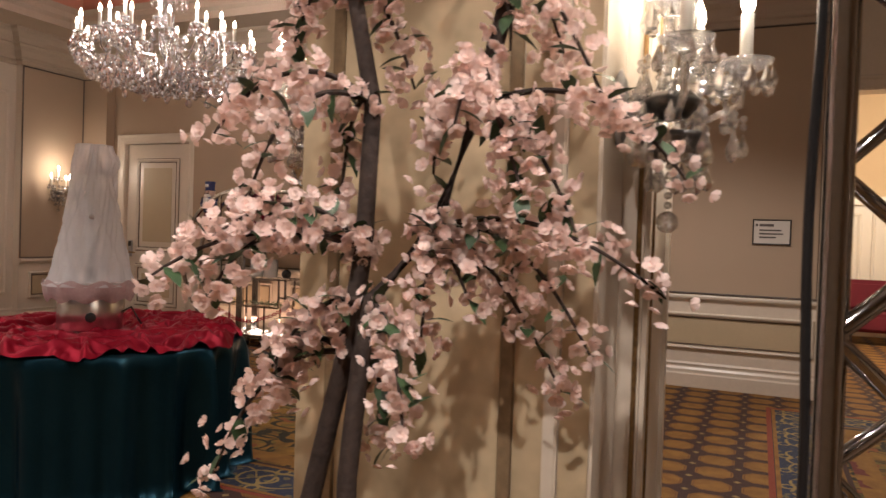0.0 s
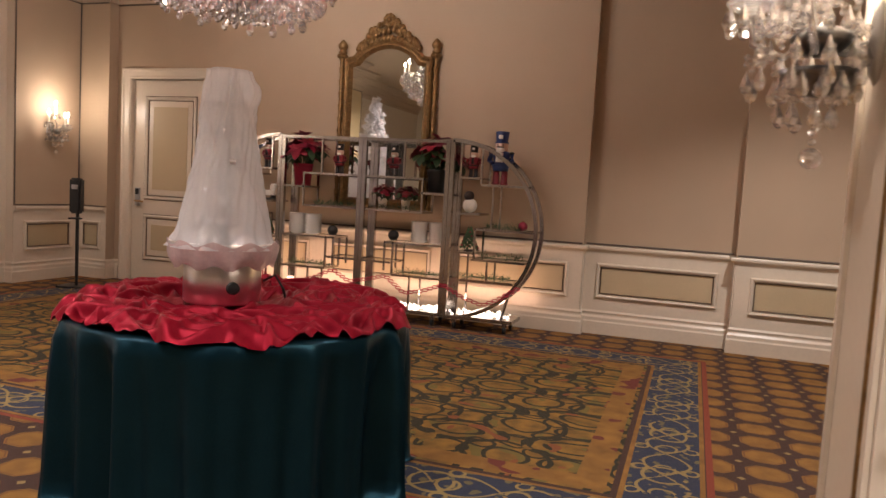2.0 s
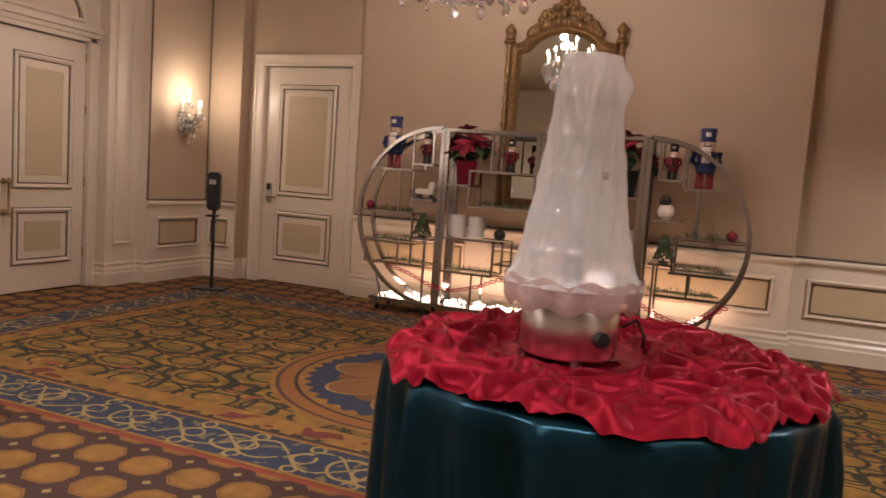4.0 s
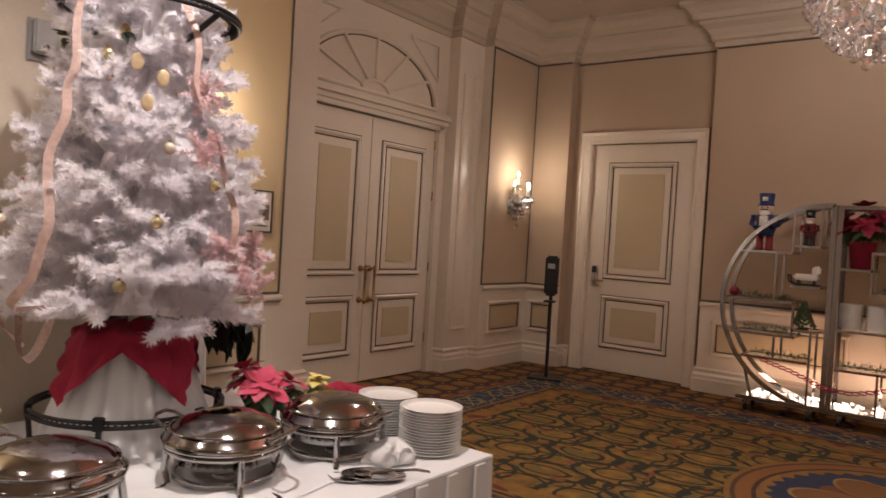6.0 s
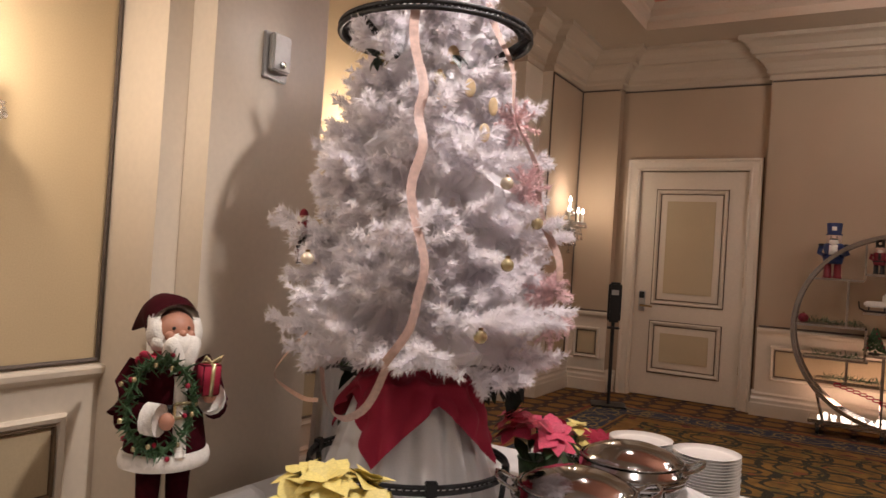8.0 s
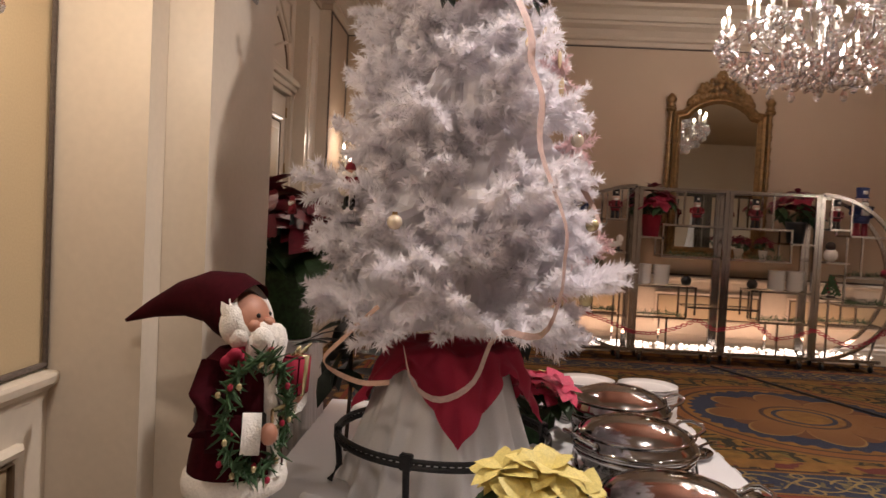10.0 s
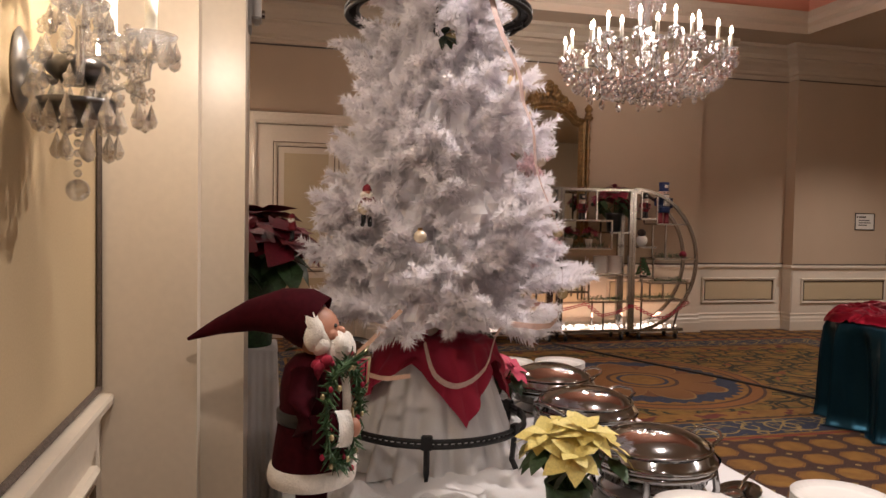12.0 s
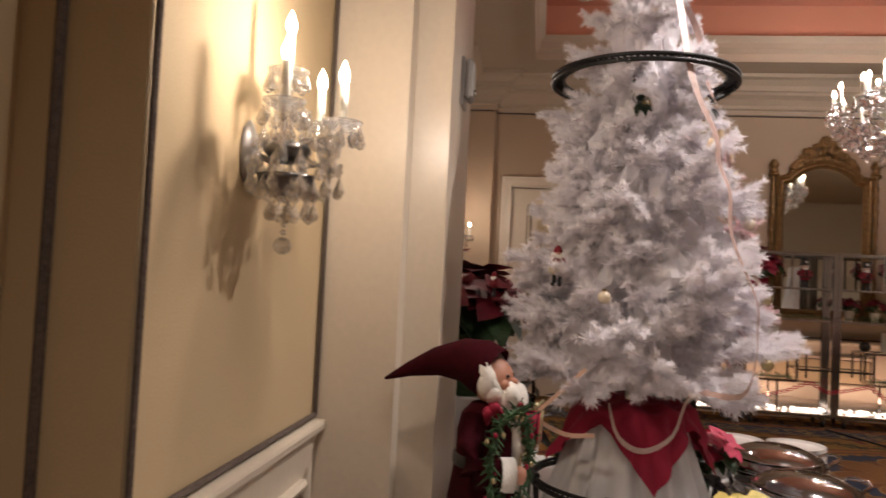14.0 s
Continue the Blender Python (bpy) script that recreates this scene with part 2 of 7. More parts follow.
def carpet_material():
    """Woven carpet: gold lattice, a scrolled field in a blue border, and a round medallion."""
    m = bpy.data.materials.new("patterned_carpet")
    m.use_nodes = True
    nt = m.node_tree
    s = N(nt)
    bsdf = nt.nodes["Principled BSDF"]
    bsdf.inputs["Roughness"].default_value = 0.95
    co = nt.nodes.new("ShaderNodeTexCoord")
    vec = co.outputs["Object"]
    sep = nt.nodes.new("ShaderNodeSeparateXYZ")
    nt.links.new(vec, sep.inputs[0])
    x, y = sep.outputs[0], sep.outputs[1]
    absx, absy = lambda v: s.m("ABSOLUTE", v), lambda v: s.m("ABSOLUTE", v)
    # gold, brown, blue, rust yarns, each a little uneven
    wob = s.noise(vec, 9.0, 4)
    gold = s.mix(s.m("MULTIPLY_ADD", wob, 1.8, -0.4), (0.15, 0.066, 0.011), (0.29, 0.145, 0.026))
    olive = s.mix(s.m("MULTIPLY_ADD", wob, 2.2, -0.6), (0.10, 0.055, 0.010), (0.30, 0.155, 0.022))
    brown, blue, rust, cream = (0.045, 0.018, 0.012), (0.020, 0.028, 0.055), (0.20, 0.035, 0.015), (0.26, 0.18, 0.07)
    dark = (0.018, 0.016, 0.006)
    # lattice of long octagons
    px, py = 0.262, 0.255
    cell = lambda v, p, o: s.m("SUBTRACT", s.m("MULTIPLY", s.m("FRACT", s.m("ADD", s.m("DIVIDE", v, p), o)), p), p / 2)
    ax, ay = absx(cell(x, px, 100.0)), absy(cell(y, py, 100.0))
    octa = s.m("MAXIMUM", s.m("MAXIMUM", s.m("SUBTRACT", ax, 0.106), s.m("SUBTRACT", ay, 0.098)), s.m("SUBTRACT", s.m("MULTIPLY", s.m("ADD", ax, ay), 0.72), 0.108))
    bx, by = absx(cell(x, px, 100.5)), absy(cell(y, py, 100.5))
    knot = s.m("SUBTRACT", s.m("ADD", bx, by), 0.022)
    lattice = s.mix(s.m("LESS_THAN", octa, 0.0), brown, gold)
    lattice = s.mix(s.m("LESS_THAN", s.m("ABSOLUTE", s.m("ADD", octa, 0.010)), 0.004), lattice, (0.14, 0.055, 0.012))
    lattice = s.mix(s.m("LESS_THAN", knot, 0.0), lattice, cream)
    # inner field with scrolls
    warp = nt.nodes.new("ShaderNodeVectorMath")
    warp.operation = "MULTIPLY_ADD"
    nz = nt.nodes.new("ShaderNodeTexNoise")
    nz.inputs["Scale"].default_value = 2.3
    nt.links.new(vec, nz.inputs["Vector"])
    nt.links.new(nz.outputs["Color"], warp.inputs[0])
    warp.inputs[1].default_value = (0.35, 0.35, 0)
    nt.links.new(vec, warp.inputs[2])
    # outlined ovals in four sizes, bent a little, with leaf marks
    soft = nt.nodes.new("ShaderNodeVectorMath")
    soft.operation = "MULTIPLY_ADD"
    nt.links.new(nz.outputs["Color"], soft.inputs[0])
    soft.inputs[1].default_value = (0.16, 0.16, 0)
    nt.links.new(vec, soft.inputs[2])
    ws = nt.nodes.new("ShaderNodeSeparateXYZ")
    nt.links.new(soft.outputs[0], ws.inputs[0])
    wx, wy = ws.outputs[0], ws.outputs[1]

    def oval(ox, oy, a, b, w):
        u1, v1 = s.m("DIVIDE", cell(wx, 0.66, 100.0 + ox), a), s.m("DIVIDE", cell(wy, 0.52, 100.0 + oy), b)
        rad = s.m("SQRT", s.m("ADD", s.m("MULTIPLY", u1, u1), s.m("MULTIPLY", v1, v1)))
        return s.m("LESS_THAN", s.m("ABSOLUTE", s.m("SUBTRACT", rad, 1.0)), w)

    big = oval(0.0, 0.0, 0.27, 0.15, s.m("MULTIPLY_ADD", s.noise(vec, 6.0, 1), 0.28, -0.03))
    for ox, oy, a, b, w in ((0.5, 0.5, 0.24, 0.20, 0.09), (0.5, 0.5, 0.13, 0.10, 0.14), (0.0, 0.0, 0.15, 0.08, 0.16), (0.5, 0.02, 0.10, 0.10, 0.14), (0.02, 0.5, 0.13, 0.09, 0.14), (0.28, 0.27, 0.07, 0.06, 0.22), (0.74, 0.27, 0.07, 0.06, 0.22), (0.26, 0.74, 0.08, 0.06, 0.2)):
        big = s.m("MAXIMUM", big, oval(ox, oy, a, b, w * 0.75))
    gap = s.m("GREATER_THAN", s.noise(vec, 4.2, 2), 0.34)
    field = s.mix(s.m("MULTIPLY", big, gap), olive, dark)
    shade = s.m("MULTIPLY", s.m("GREATER_THAN", s.noise(soft.outputs[0], 7.0, 1), 0.60), 0.8)
    field = s.mix(s.m("MULTIPLY", shade, s.m("SUBTRACT", 1.0, big)), field, (0.13, 0.105, 0.022))
    rose = s.m("GREATER_THAN", s.noise(warp.outputs[0], 6.5, 0), 0.73)
    field = s.mix(rose, field, (0.20, 0.06, 0.018))
    # the border, in distance from the inner edge
    cx, cy, hx, hy = -3.82, 5.21, 2.98, 1.38
    fold_x = cell(s.m("SUBTRACT", x, cx), 8.20, 100.5)
    ex, ey = s.m("SUBTRACT", absx(fold_x), hx), s.m("SUBTRACT", absy(s.m("SUBTRACT", y, cy)), hy)
    d = s.m("MAXIMUM", ex, ey)
    run = s.m("GREATER_THAN", ex, ey)
    u = s.m("ADD", s.m("MULTIPLY", run, y), s.m("MULTIPLY", s.m("SUBTRACT", 1.0, run), x))
    v0 = s.m("SUBTRACT", d, 0.22)
    v = s.m("ADD", v0, s.m("MULTIPLY_ADD", s.noise(vec, 5.0, 1), 0.06, -0.03))
    w1 = s.m("MULTIPLY", s.m("SINE", s.m("MULTIPLY", u, 9.75)), 0.115)
    w2 = s.m("MULTIPLY", s.m("SINE", s.m("MULTIPLY", u, -9.75)), 0.115)
    line = s.m("MINIMUM", s.m("ABSOLUTE", s.m("SUBTRACT", v, w1)), s.m("ABSOLUTE", s.m("SUBTRACT", v, w2)))
    cu, cv = cell(u, 0.6444, 100.0), cell(u, 0.3222, 100.25)
    ring = s.m("ABSOLUTE", s.m("SUBTRACT", s.m("SQRT", s.m("ADD", s.m("MULTIPLY", cu, cu), s.m("MULTIPLY", v, v))), 0.105))
    ring2 = s.m("ABSOLUTE", s.m("SUBTRACT", s.m("SQRT", s.m("ADD", s.m("MULTIPLY", cv, cv), s.m("MULTIPLY", v, v))), 0.055))
    ring3 = s.m("ABSOLUTE", s.m("SUBTRACT", s.m("SQRT", s.m("ADD", s.m("MULTIPLY", cv, cv), s.m("POWER", s.m("SUBTRACT", s.m("ABSOLUTE", v), 0.13), 2.0))), 0.035))
    gilt = s.m("MAXIMUM", s.m("LESS_THAN", line, 0.009), s.m("LESS_THAN", ring, 0.009))
    gilt = s.m("MAXIMUM", gilt, s.m("MAXIMUM", s.m("LESS_THAN", ring2, 0.008), s.m("LESS_THAN", ring3, 0.008)))
    gilt = s.m("MULTIPLY", gilt, s.m("GREATER_THAN", s.noise(vec, 14.0, 1), 0.38))
    bits = s.m("GREATER_THAN", s.noise(vec, 16.0, 1), 0.62)
    border = s.mix(bits, blue, (0.13, 0.105, 0.05))
    border = s.mix(gilt, border, (0.27, 0.19, 0.065))
    border = s.mix(s.m("GREATER_THAN", s.m("ABSOLUTE", v0), 0.165), border, gold)
    border = s.mix(s.m("GREATER_THAN", s.m("ABSOLUTE", v0), 0.190), border, brown)
    border = s.mix(s.m("GREATER_THAN", v0, 0.195), border, rust)
    # golden inner frame of the field
    inner = s.m("LESS_THAN", s.m("ABSOLUTE", s.m("ADD", d, 0.10)), 0.075)
    field = s.mix(inner, field, s.mix(s.m("GREATER_THAN", s.noise(vec, 6.0, 1), 0.60), gold, (0.12, 0.02, 0.014)))
    # medallion
    qx, qy = s.m("SUBTRACT", fold_x, 0.05), s.m("SUBTRACT", y, 5.12)
    r = s.m("MULTIPLY", s.m("SQRT", s.m("ADD", s.m("MULTIPLY", qx, qx), s.m("MULTIPLY", qy, qy))), 1.14)
    th = s.m("ARCTAN2", qy, qx)
    lobe = lambda k, o: s.m("POWER", s.m("ABSOLUTE", s.m("COSINE", s.m("MULTIPLY", s.m("ADD", th, o), k))), 0.55)
    tip = s.m("ADD", 0.38, s.m("MULTIPLY", lobe(4.0, 0.0), 0.45))
    tip_in = s.m("SUBTRACT", tip, 0.028)
    back = s.m("ADD", 0.30, s.m("MULTIPLY", lobe(4.0, math.pi / 8), 0.42))
    med = s.mix(s.m("LESS_THAN", r, back), blue, (0.14, 0.05, 0.014))
    med = s.mix(s.m("LESS_THAN", r, tip), med, (0.27, 0.155, 0.045))
    petal = s.mix(s.m("MULTIPLY_ADD", r, 1.1, -0.2), (0.23, 0.105, 0.026), (0.14, 0.050, 0.013))
    med = s.mix(s.m("LESS_THAN", r, tip_in), med, petal)
    med = s.mix(s.m("LESS_THAN", r, 0.36), med, (0.06, 0.028, 0.02))
    med = s.mix(s.m("LESS_THAN", r, 0.32), med, gold)
    med = s.mix(s.m("LESS_THAN", s.m("ABSOLUTE", s.m("SUBTRACT", r, 0.24)), 0.02), med, blue)
    tooth = s.m("ADD", 0.93, s.m("MULTIPLY", s.m("SINE", s.m("MULTIPLY", th, 40.0)), 0.025))
    med = s.mix(s.m("GREATER_THAN", r, tooth), med, gold)
    med = s.mix(s.m("GREATER_THAN", r, 1.0), med, brown)
    med = s.mix(s.m("GREATER_THAN", r, 1.03), med, (0.22, 0.085, 0.018))
    med = s.mix(s.m("GREATER_THAN", r, 1.13), med, (0.07, 0.03, 0.02))
    med = s.mix(s.m("GREATER_THAN", r, 1.16), med, gold)
    field = s.mix(s.m("LESS_THAN", r, 1.20), field, med)
    all_ = s.mix(s.m("GREATER_THAN", d, 0.0), field, border)
    all_ = s.mix(s.m("GREATER_THAN", d, 0.45), all_, lattice)
    pile = s.noise(vec, 240.0, 2)
    mul = nt.nodes.new("ShaderNodeVectorMath")
    mul.operation = "MULTIPLY"
    nt.links.new(all_, mul.inputs[0])
    k = s.m("MULTIPLY_ADD", pile, 0.85, 0.47)
    nt.links.new(k, mul.inputs[1])
    nt.links.new(mul.outputs[0], bsdf.inputs["Base Color"])
    bp = nt.nodes.new("ShaderNodeBump")
    bp.inputs["Strength"].default_value, bp.inputs["Distance"].default_value = 0.6, 0.004
    nt.links.new(pile, bp.inputs["Height"])
    nt.links.new(bp.outputs[0], bsdf.inputs["Normal"])
    return m


CARPET = carpet_material()

# ---------------------------------------------------------------- mesh helpers


def part(name, bm, material, parent=None, label="", smooth=False):
    """Link a bmesh as one mesh object under a thing or part."""
    me = bpy.data.meshes.new(name)
    if smooth:
        for fc in bm.faces:
            fc.smooth = True
    bm.to_mesh(me)
    bm.free()
    for m in material if isinstance(material, (list, tuple)) else [material]:
        me.materials.append(m)
    ob = new(name, me)
    ob.parent = parent
    if label:
        ob["label"] = label
    return ob


def again(ob, m, parent=None):
    """Another object on the same mesh."""
    o = new(ob.name.split(".")[0], ob.data)
    o.parent = parent if parent else ob.parent
    o.matrix_local = m
    return o


def thing(name, label, category, at=None, group="", kind=""):
    ob = new(name)
    ob.empty_display_size = 0.1
    if at is not None:
        ob.matrix_world = at
    return tagged(ob, label, category, group, kind)


def from_arrays(name, verts, faces, material, parent=None, label="", smooth=False):
    me = bpy.data.meshes.new(name)
    me.from_pydata([tuple(v) for v in verts], [], [tuple(int(i) for i in fc) for fc in faces])
    for m in material if isinstance(material, (list, tuple)) else [material]:
        me.materials.append(m)
    if smooth:
        me.polygons.foreach_set("use_smooth", [True] * len(me.polygons))
    ob = new(name, me)
    ob.parent = parent
    if label:
        ob["label"] = label
    return ob


def box(bm, x0, x1, y0, y1, z0, z1, bevel=0.0, mi=0):
    v = [bm.verts.new((x, y, z)) for x in (x0, x1) for y in (y0, y1) for z in (z0, z1)]
    fs = [bm.faces.new([v[i] for i in q]) for q in ((0, 1, 3, 2), (4, 6, 7, 5), (0, 4, 5, 1), (2, 3, 7, 6), (0, 2, 6, 4), (1, 5, 7, 3))]
    for fc in fs:
        fc.material_index = mi
    if bevel:
        es = {e for fc in fs for e in fc.edges}
        bmesh.ops.bevel(bm, geom=list(es), offset=bevel, segments=2, affect="EDGES", clamp_overlap=True)
    return bm


def B(*a, **k):
    return box(bmesh.new(), *a, **k)


def lathe(bm, profile, seg=24, at=(0, 0, 0), mi=0, tilt=None):
    """Turn (radius, z) pairs about the z axis."""
    rings = []
    m = tilt or Matrix.Identity(4)
    for r, z in profile:
        if r < 1e-5:
            rings.append([bm.verts.new(m @ Vector((0, 0, z)) + Vector(at))])
        else:
            rings.append([bm.verts.new(m @ Vector((r * math.cos(k * math.tau / seg), r * math.sin(k * math.tau / seg), z)) + Vector(at)) for k in range(seg)])
    for a, b in zip(rings, rings[1:]):
        for k in range(seg):
            q = [a[k % len(a)], a[(k + 1) % len(a)], b[(k + 1) % len(b)], b[k % len(b)]]
            q = list(dict.fromkeys(q))
            if len(q) > 2:
                try:
                    bm.faces.new(q).material_index = mi
                except ValueError:
                    pass
    return bm


def L(profile, seg=24, at=(0, 0, 0), **k):
    return lathe(bmesh.new(), profile, seg, at, **k)


def tube(bm, pts, r, seg=8, mi=0, r1=None):
    """A round bar along points; r1: radius at its end."""
    pts = [Vector(p) for p in pts]
    rings = []
    for i, p in enumerate(pts):
        d = (pts[min(i + 1, len(pts) - 1)] - pts[max(i - 1, 0)]).normalized()
        up = Vector((0, 0, 1)) if abs(d.z) < 0.9 else Vector((1, 0, 0))
        a = d.cross(up).normalized()
        b = a.cross(d)
        rr = r if r1 is None else r + (r1 - r) * i / max(1, len(pts) - 1)
        rings.append([bm.verts.new(p + rr * (a * math.cos(k * math.tau / seg) + b * math.sin(k * math.tau / seg))) for k in range(seg)])
    for p, q in zip(rings, rings[1:]):
        for k in range(seg):
            bm.faces.new((p[k], p[(k + 1) % seg], q[(k + 1) % seg], q[k])).material_index = mi
    bm.faces.new(rings[0]).material_index = mi
    bm.faces.new(rings[-1][::-1]).material_index = mi
    return bm


def T(pts, r, seg=8, **k):
    return tube(bmesh.new(), pts, r, seg, **k)


def ball(bm, c, r, seg=12, sz=1.0, mi=0, sx=1.0, sy=1.0):
    m = Matrix.Translation(c) @ Matrix.Diagonal((r * sx, r * sy, r * sz, 1))
    res = bmesh.ops.create_uvsphere(bm, u_segments=seg, v_segments=max(6, seg * 2 // 3), radius=1, matrix=m)
    for v in res["verts"]:
        for fc in v.link_faces:
            fc.material_index = mi
    return bm


def sweep(poly, profile, closed=False):
    """Run a profile of (out, z) along a plan line; out is to the right of the way."""
    bm = bmesh.new()
    n = len(poly)
    rings = []
    for i, p in enumerate(poly):
        p = Vector(p)
        a = (p - Vector(poly[i - 1])).normalized() if i or closed else None
        b = (Vector(poly[(i + 1) % n]) - p).normalized() if i < n - 1 or closed else None
        a, b = a or b, b or a
        na, nb = Vector((a.y, -a.x)), Vector((b.y, -b.x))
        mit = na + nb
        mit = mit / max(0.15, mit.dot(na)) if mit.length > 1e-6 else na
        rings.append([bm.verts.new((p.x + mit.x * o, p.y + mit.y * o, z)) for o, z in profile])
    pairs = list(zip(rings, rings[1:])) + ([(rings[-1], rings[0])] if closed else [])
    for a, b in pairs:
        for k in range(len(profile) - 1):
            bm.faces.new((a[k], a[k + 1], b[k + 1], b[k]))
    if not closed:
        for rg in (rings[0], rings[-1]):
            if len(rg) > 2:
                try:
                    bm.faces.new(rg)
                except ValueError:
                    pass
    bmesh.ops.recalc_face_normals(bm, faces=bm.faces)
    return bm


def frame_bm(x0, x1, z0, z1, w, d, y=0.0):
    """A mitred rectangular moulding standing d out of the plane y (towards -y)."""
    bm = bmesh.new()
    prof = [(0, 0), (0.0, d * 0.6), (w * 0.25, d), (w * 0.6, d * 0.8), (w * 0.8, d * 0.35), (w, d * 0.3), (w, 0)]
    rings = []
    for sx, sz, px, pz in ((1, 1, x0, z0), (-1, 1, x1, z0), (-1, -1, x1, z1), (1, -1, x0, z1)):
        rings.append([bm.verts.new((px + sx * o, y - h, pz + sz * o)) for o, h in prof])
    for k in range(4):
        a, b = rings[k], rings[(k + 1) % 4]
        for j in range(len(prof) - 1):
            bm.faces.new((a[j], a[j + 1], b[j + 1], b[j]))
    bmesh.ops.recalc_face_normals(bm, faces=bm.faces)
    return bm


# ---------------------------------------------------------------- floor, walls, ceiling
floor = tagged(part("floor", B(-8.6, 5.0, -4.2, 13.5, -0.12, 0.0), CARPET), "carpet with gold lattice, blue border and flower medallion", "carpet", kind="structure")

TOP = 3.34
# plan line of the room's walls: left side first, then the mirror side
WALLS = [
    # x0, y0, x1, y1, finish
    (-7.95, -4.0, -7.95, 0.18, "cream"),
    (-7.95, 0.18, -7.78, 0.18, "cream"),
    (-7.78, 0.18, -7.78, 0.43, "paper"),
    (-7.78, 0.43, -7.515, 0.43, "paper"),
    (-7.515, 0.43, -7.515, 1.58, "dado"),
    (-7.515, 1.58, -7.24, 1.58, "cream"),
    (-7.24, 1.58, -7.24, 1.69, "cream"),
    (-7.24, 1.69, -7.11, 1.69, "cream"),
    (-7.11, 1.69, -7.11, 2.32, "cream"),
    (-7.11, 2.32, -7.70, 2.32, "cream"),
    (-7.70, 2.32, -7.70, 3.95, "dado"),
    (-7.70, 3.95, -7.93, 3.95, "cream"),
    (-7.93, 3.95, -7.93, 4.42, "cream"),
    (-7.93, 4.42, -8.06, 4.30, "cream"),
    (-8.06, 4.30, -8.06, 6.28, "bay"),
    (-8.06, 6.28, -7.93, 6.28, "cream"),
    (-7.93, 6.28, -7.93, 6.70, "pilaster"),
    (-7.93, 6.70, -7.82, 6.70, "cream"),
    (-7.82, 6.70, -7.82, 7.62, "dado"),
    (-7.82, 7.62, -7.38, 7.62, "dado"),
    (-7.38, 7.62, -7.38, 7.76, "paper"),
    (-7.38, 7.76, -5.86, 7.76, "door"),
    (-5.86, 7.76, -5.86, 7.66, "paper"),
    (-5.86, 7.66, -1.57, 7.66, "dado"),
    (-1.57, 7.66, -1.57, 7.78, "dado"),
    (-1.57, 7.78, -0.19, 7.78, "dado"),
    (-0.19, 7.78, -0.19, 7.60, "dado"),
    (-0.19, 7.60, 1.45, 7.60, "dado"),
]
LINE = [(w[0], w[1]) for w in WALLS] + [WALLS[-1][2:4]]


def wall_pose(x0, y0, x1, y1):
    """Local x runs along the wall, -y looks into the room."""
    return pose(x0, y0, 0, 0, 0, math.degrees(math.atan2(y1 - y0, x1 - x0)))


def dado_panels(length):
    """Spans of the raised panels on a length of dado."""
    if length < 0.3:
        return []
    n = max(1, round(length / 1.35))
    step = length / n
    return [(k * step + min(0.13, step * 0.16), (k + 1) * step - min(0.13, step * 0.16)) for k in range(n)]


def mitred(bm, k, t, M):
    """A wall's prism, its ends cut on the mitre of the plan line."""
    inv, pts = M.inverted(), []
    for i in (k, k + 1):
        p = Vector(LINE[i])
        a = (p - Vector(LINE[i - 1])).normalized() if i else None
        b = (Vector(LINE[i + 1]) - p).normalized() if i < len(LINE) - 1 else None
        a, b = a or b, b or a
        na, nb = Vector((a.y, -a.x)), Vector((b.y, -b.x))
        mit = (na + nb) / max(0.15, (na + nb).dot(na))
        pts.append((p, p - mit * t))
    lo = [inv @ Vector((q.x, q.y, 0)) for q in (pts[0][0], pts[1][0], pts[1][1], pts[0][1])]
    v0 = [bm.verts.new((q.x, q.y, 0)) for q in lo]
    v1 = [bm.verts.new((q.x, q.y, TOP + 0.5)) for q in lo]
    bm.faces.new(v0[::-1])
    bm.faces.new(v1)
    for i in range(4):
        j = (i + 1) % 4
        bm.faces.new((v0[i], v0[j], v1[j], v1[i]))


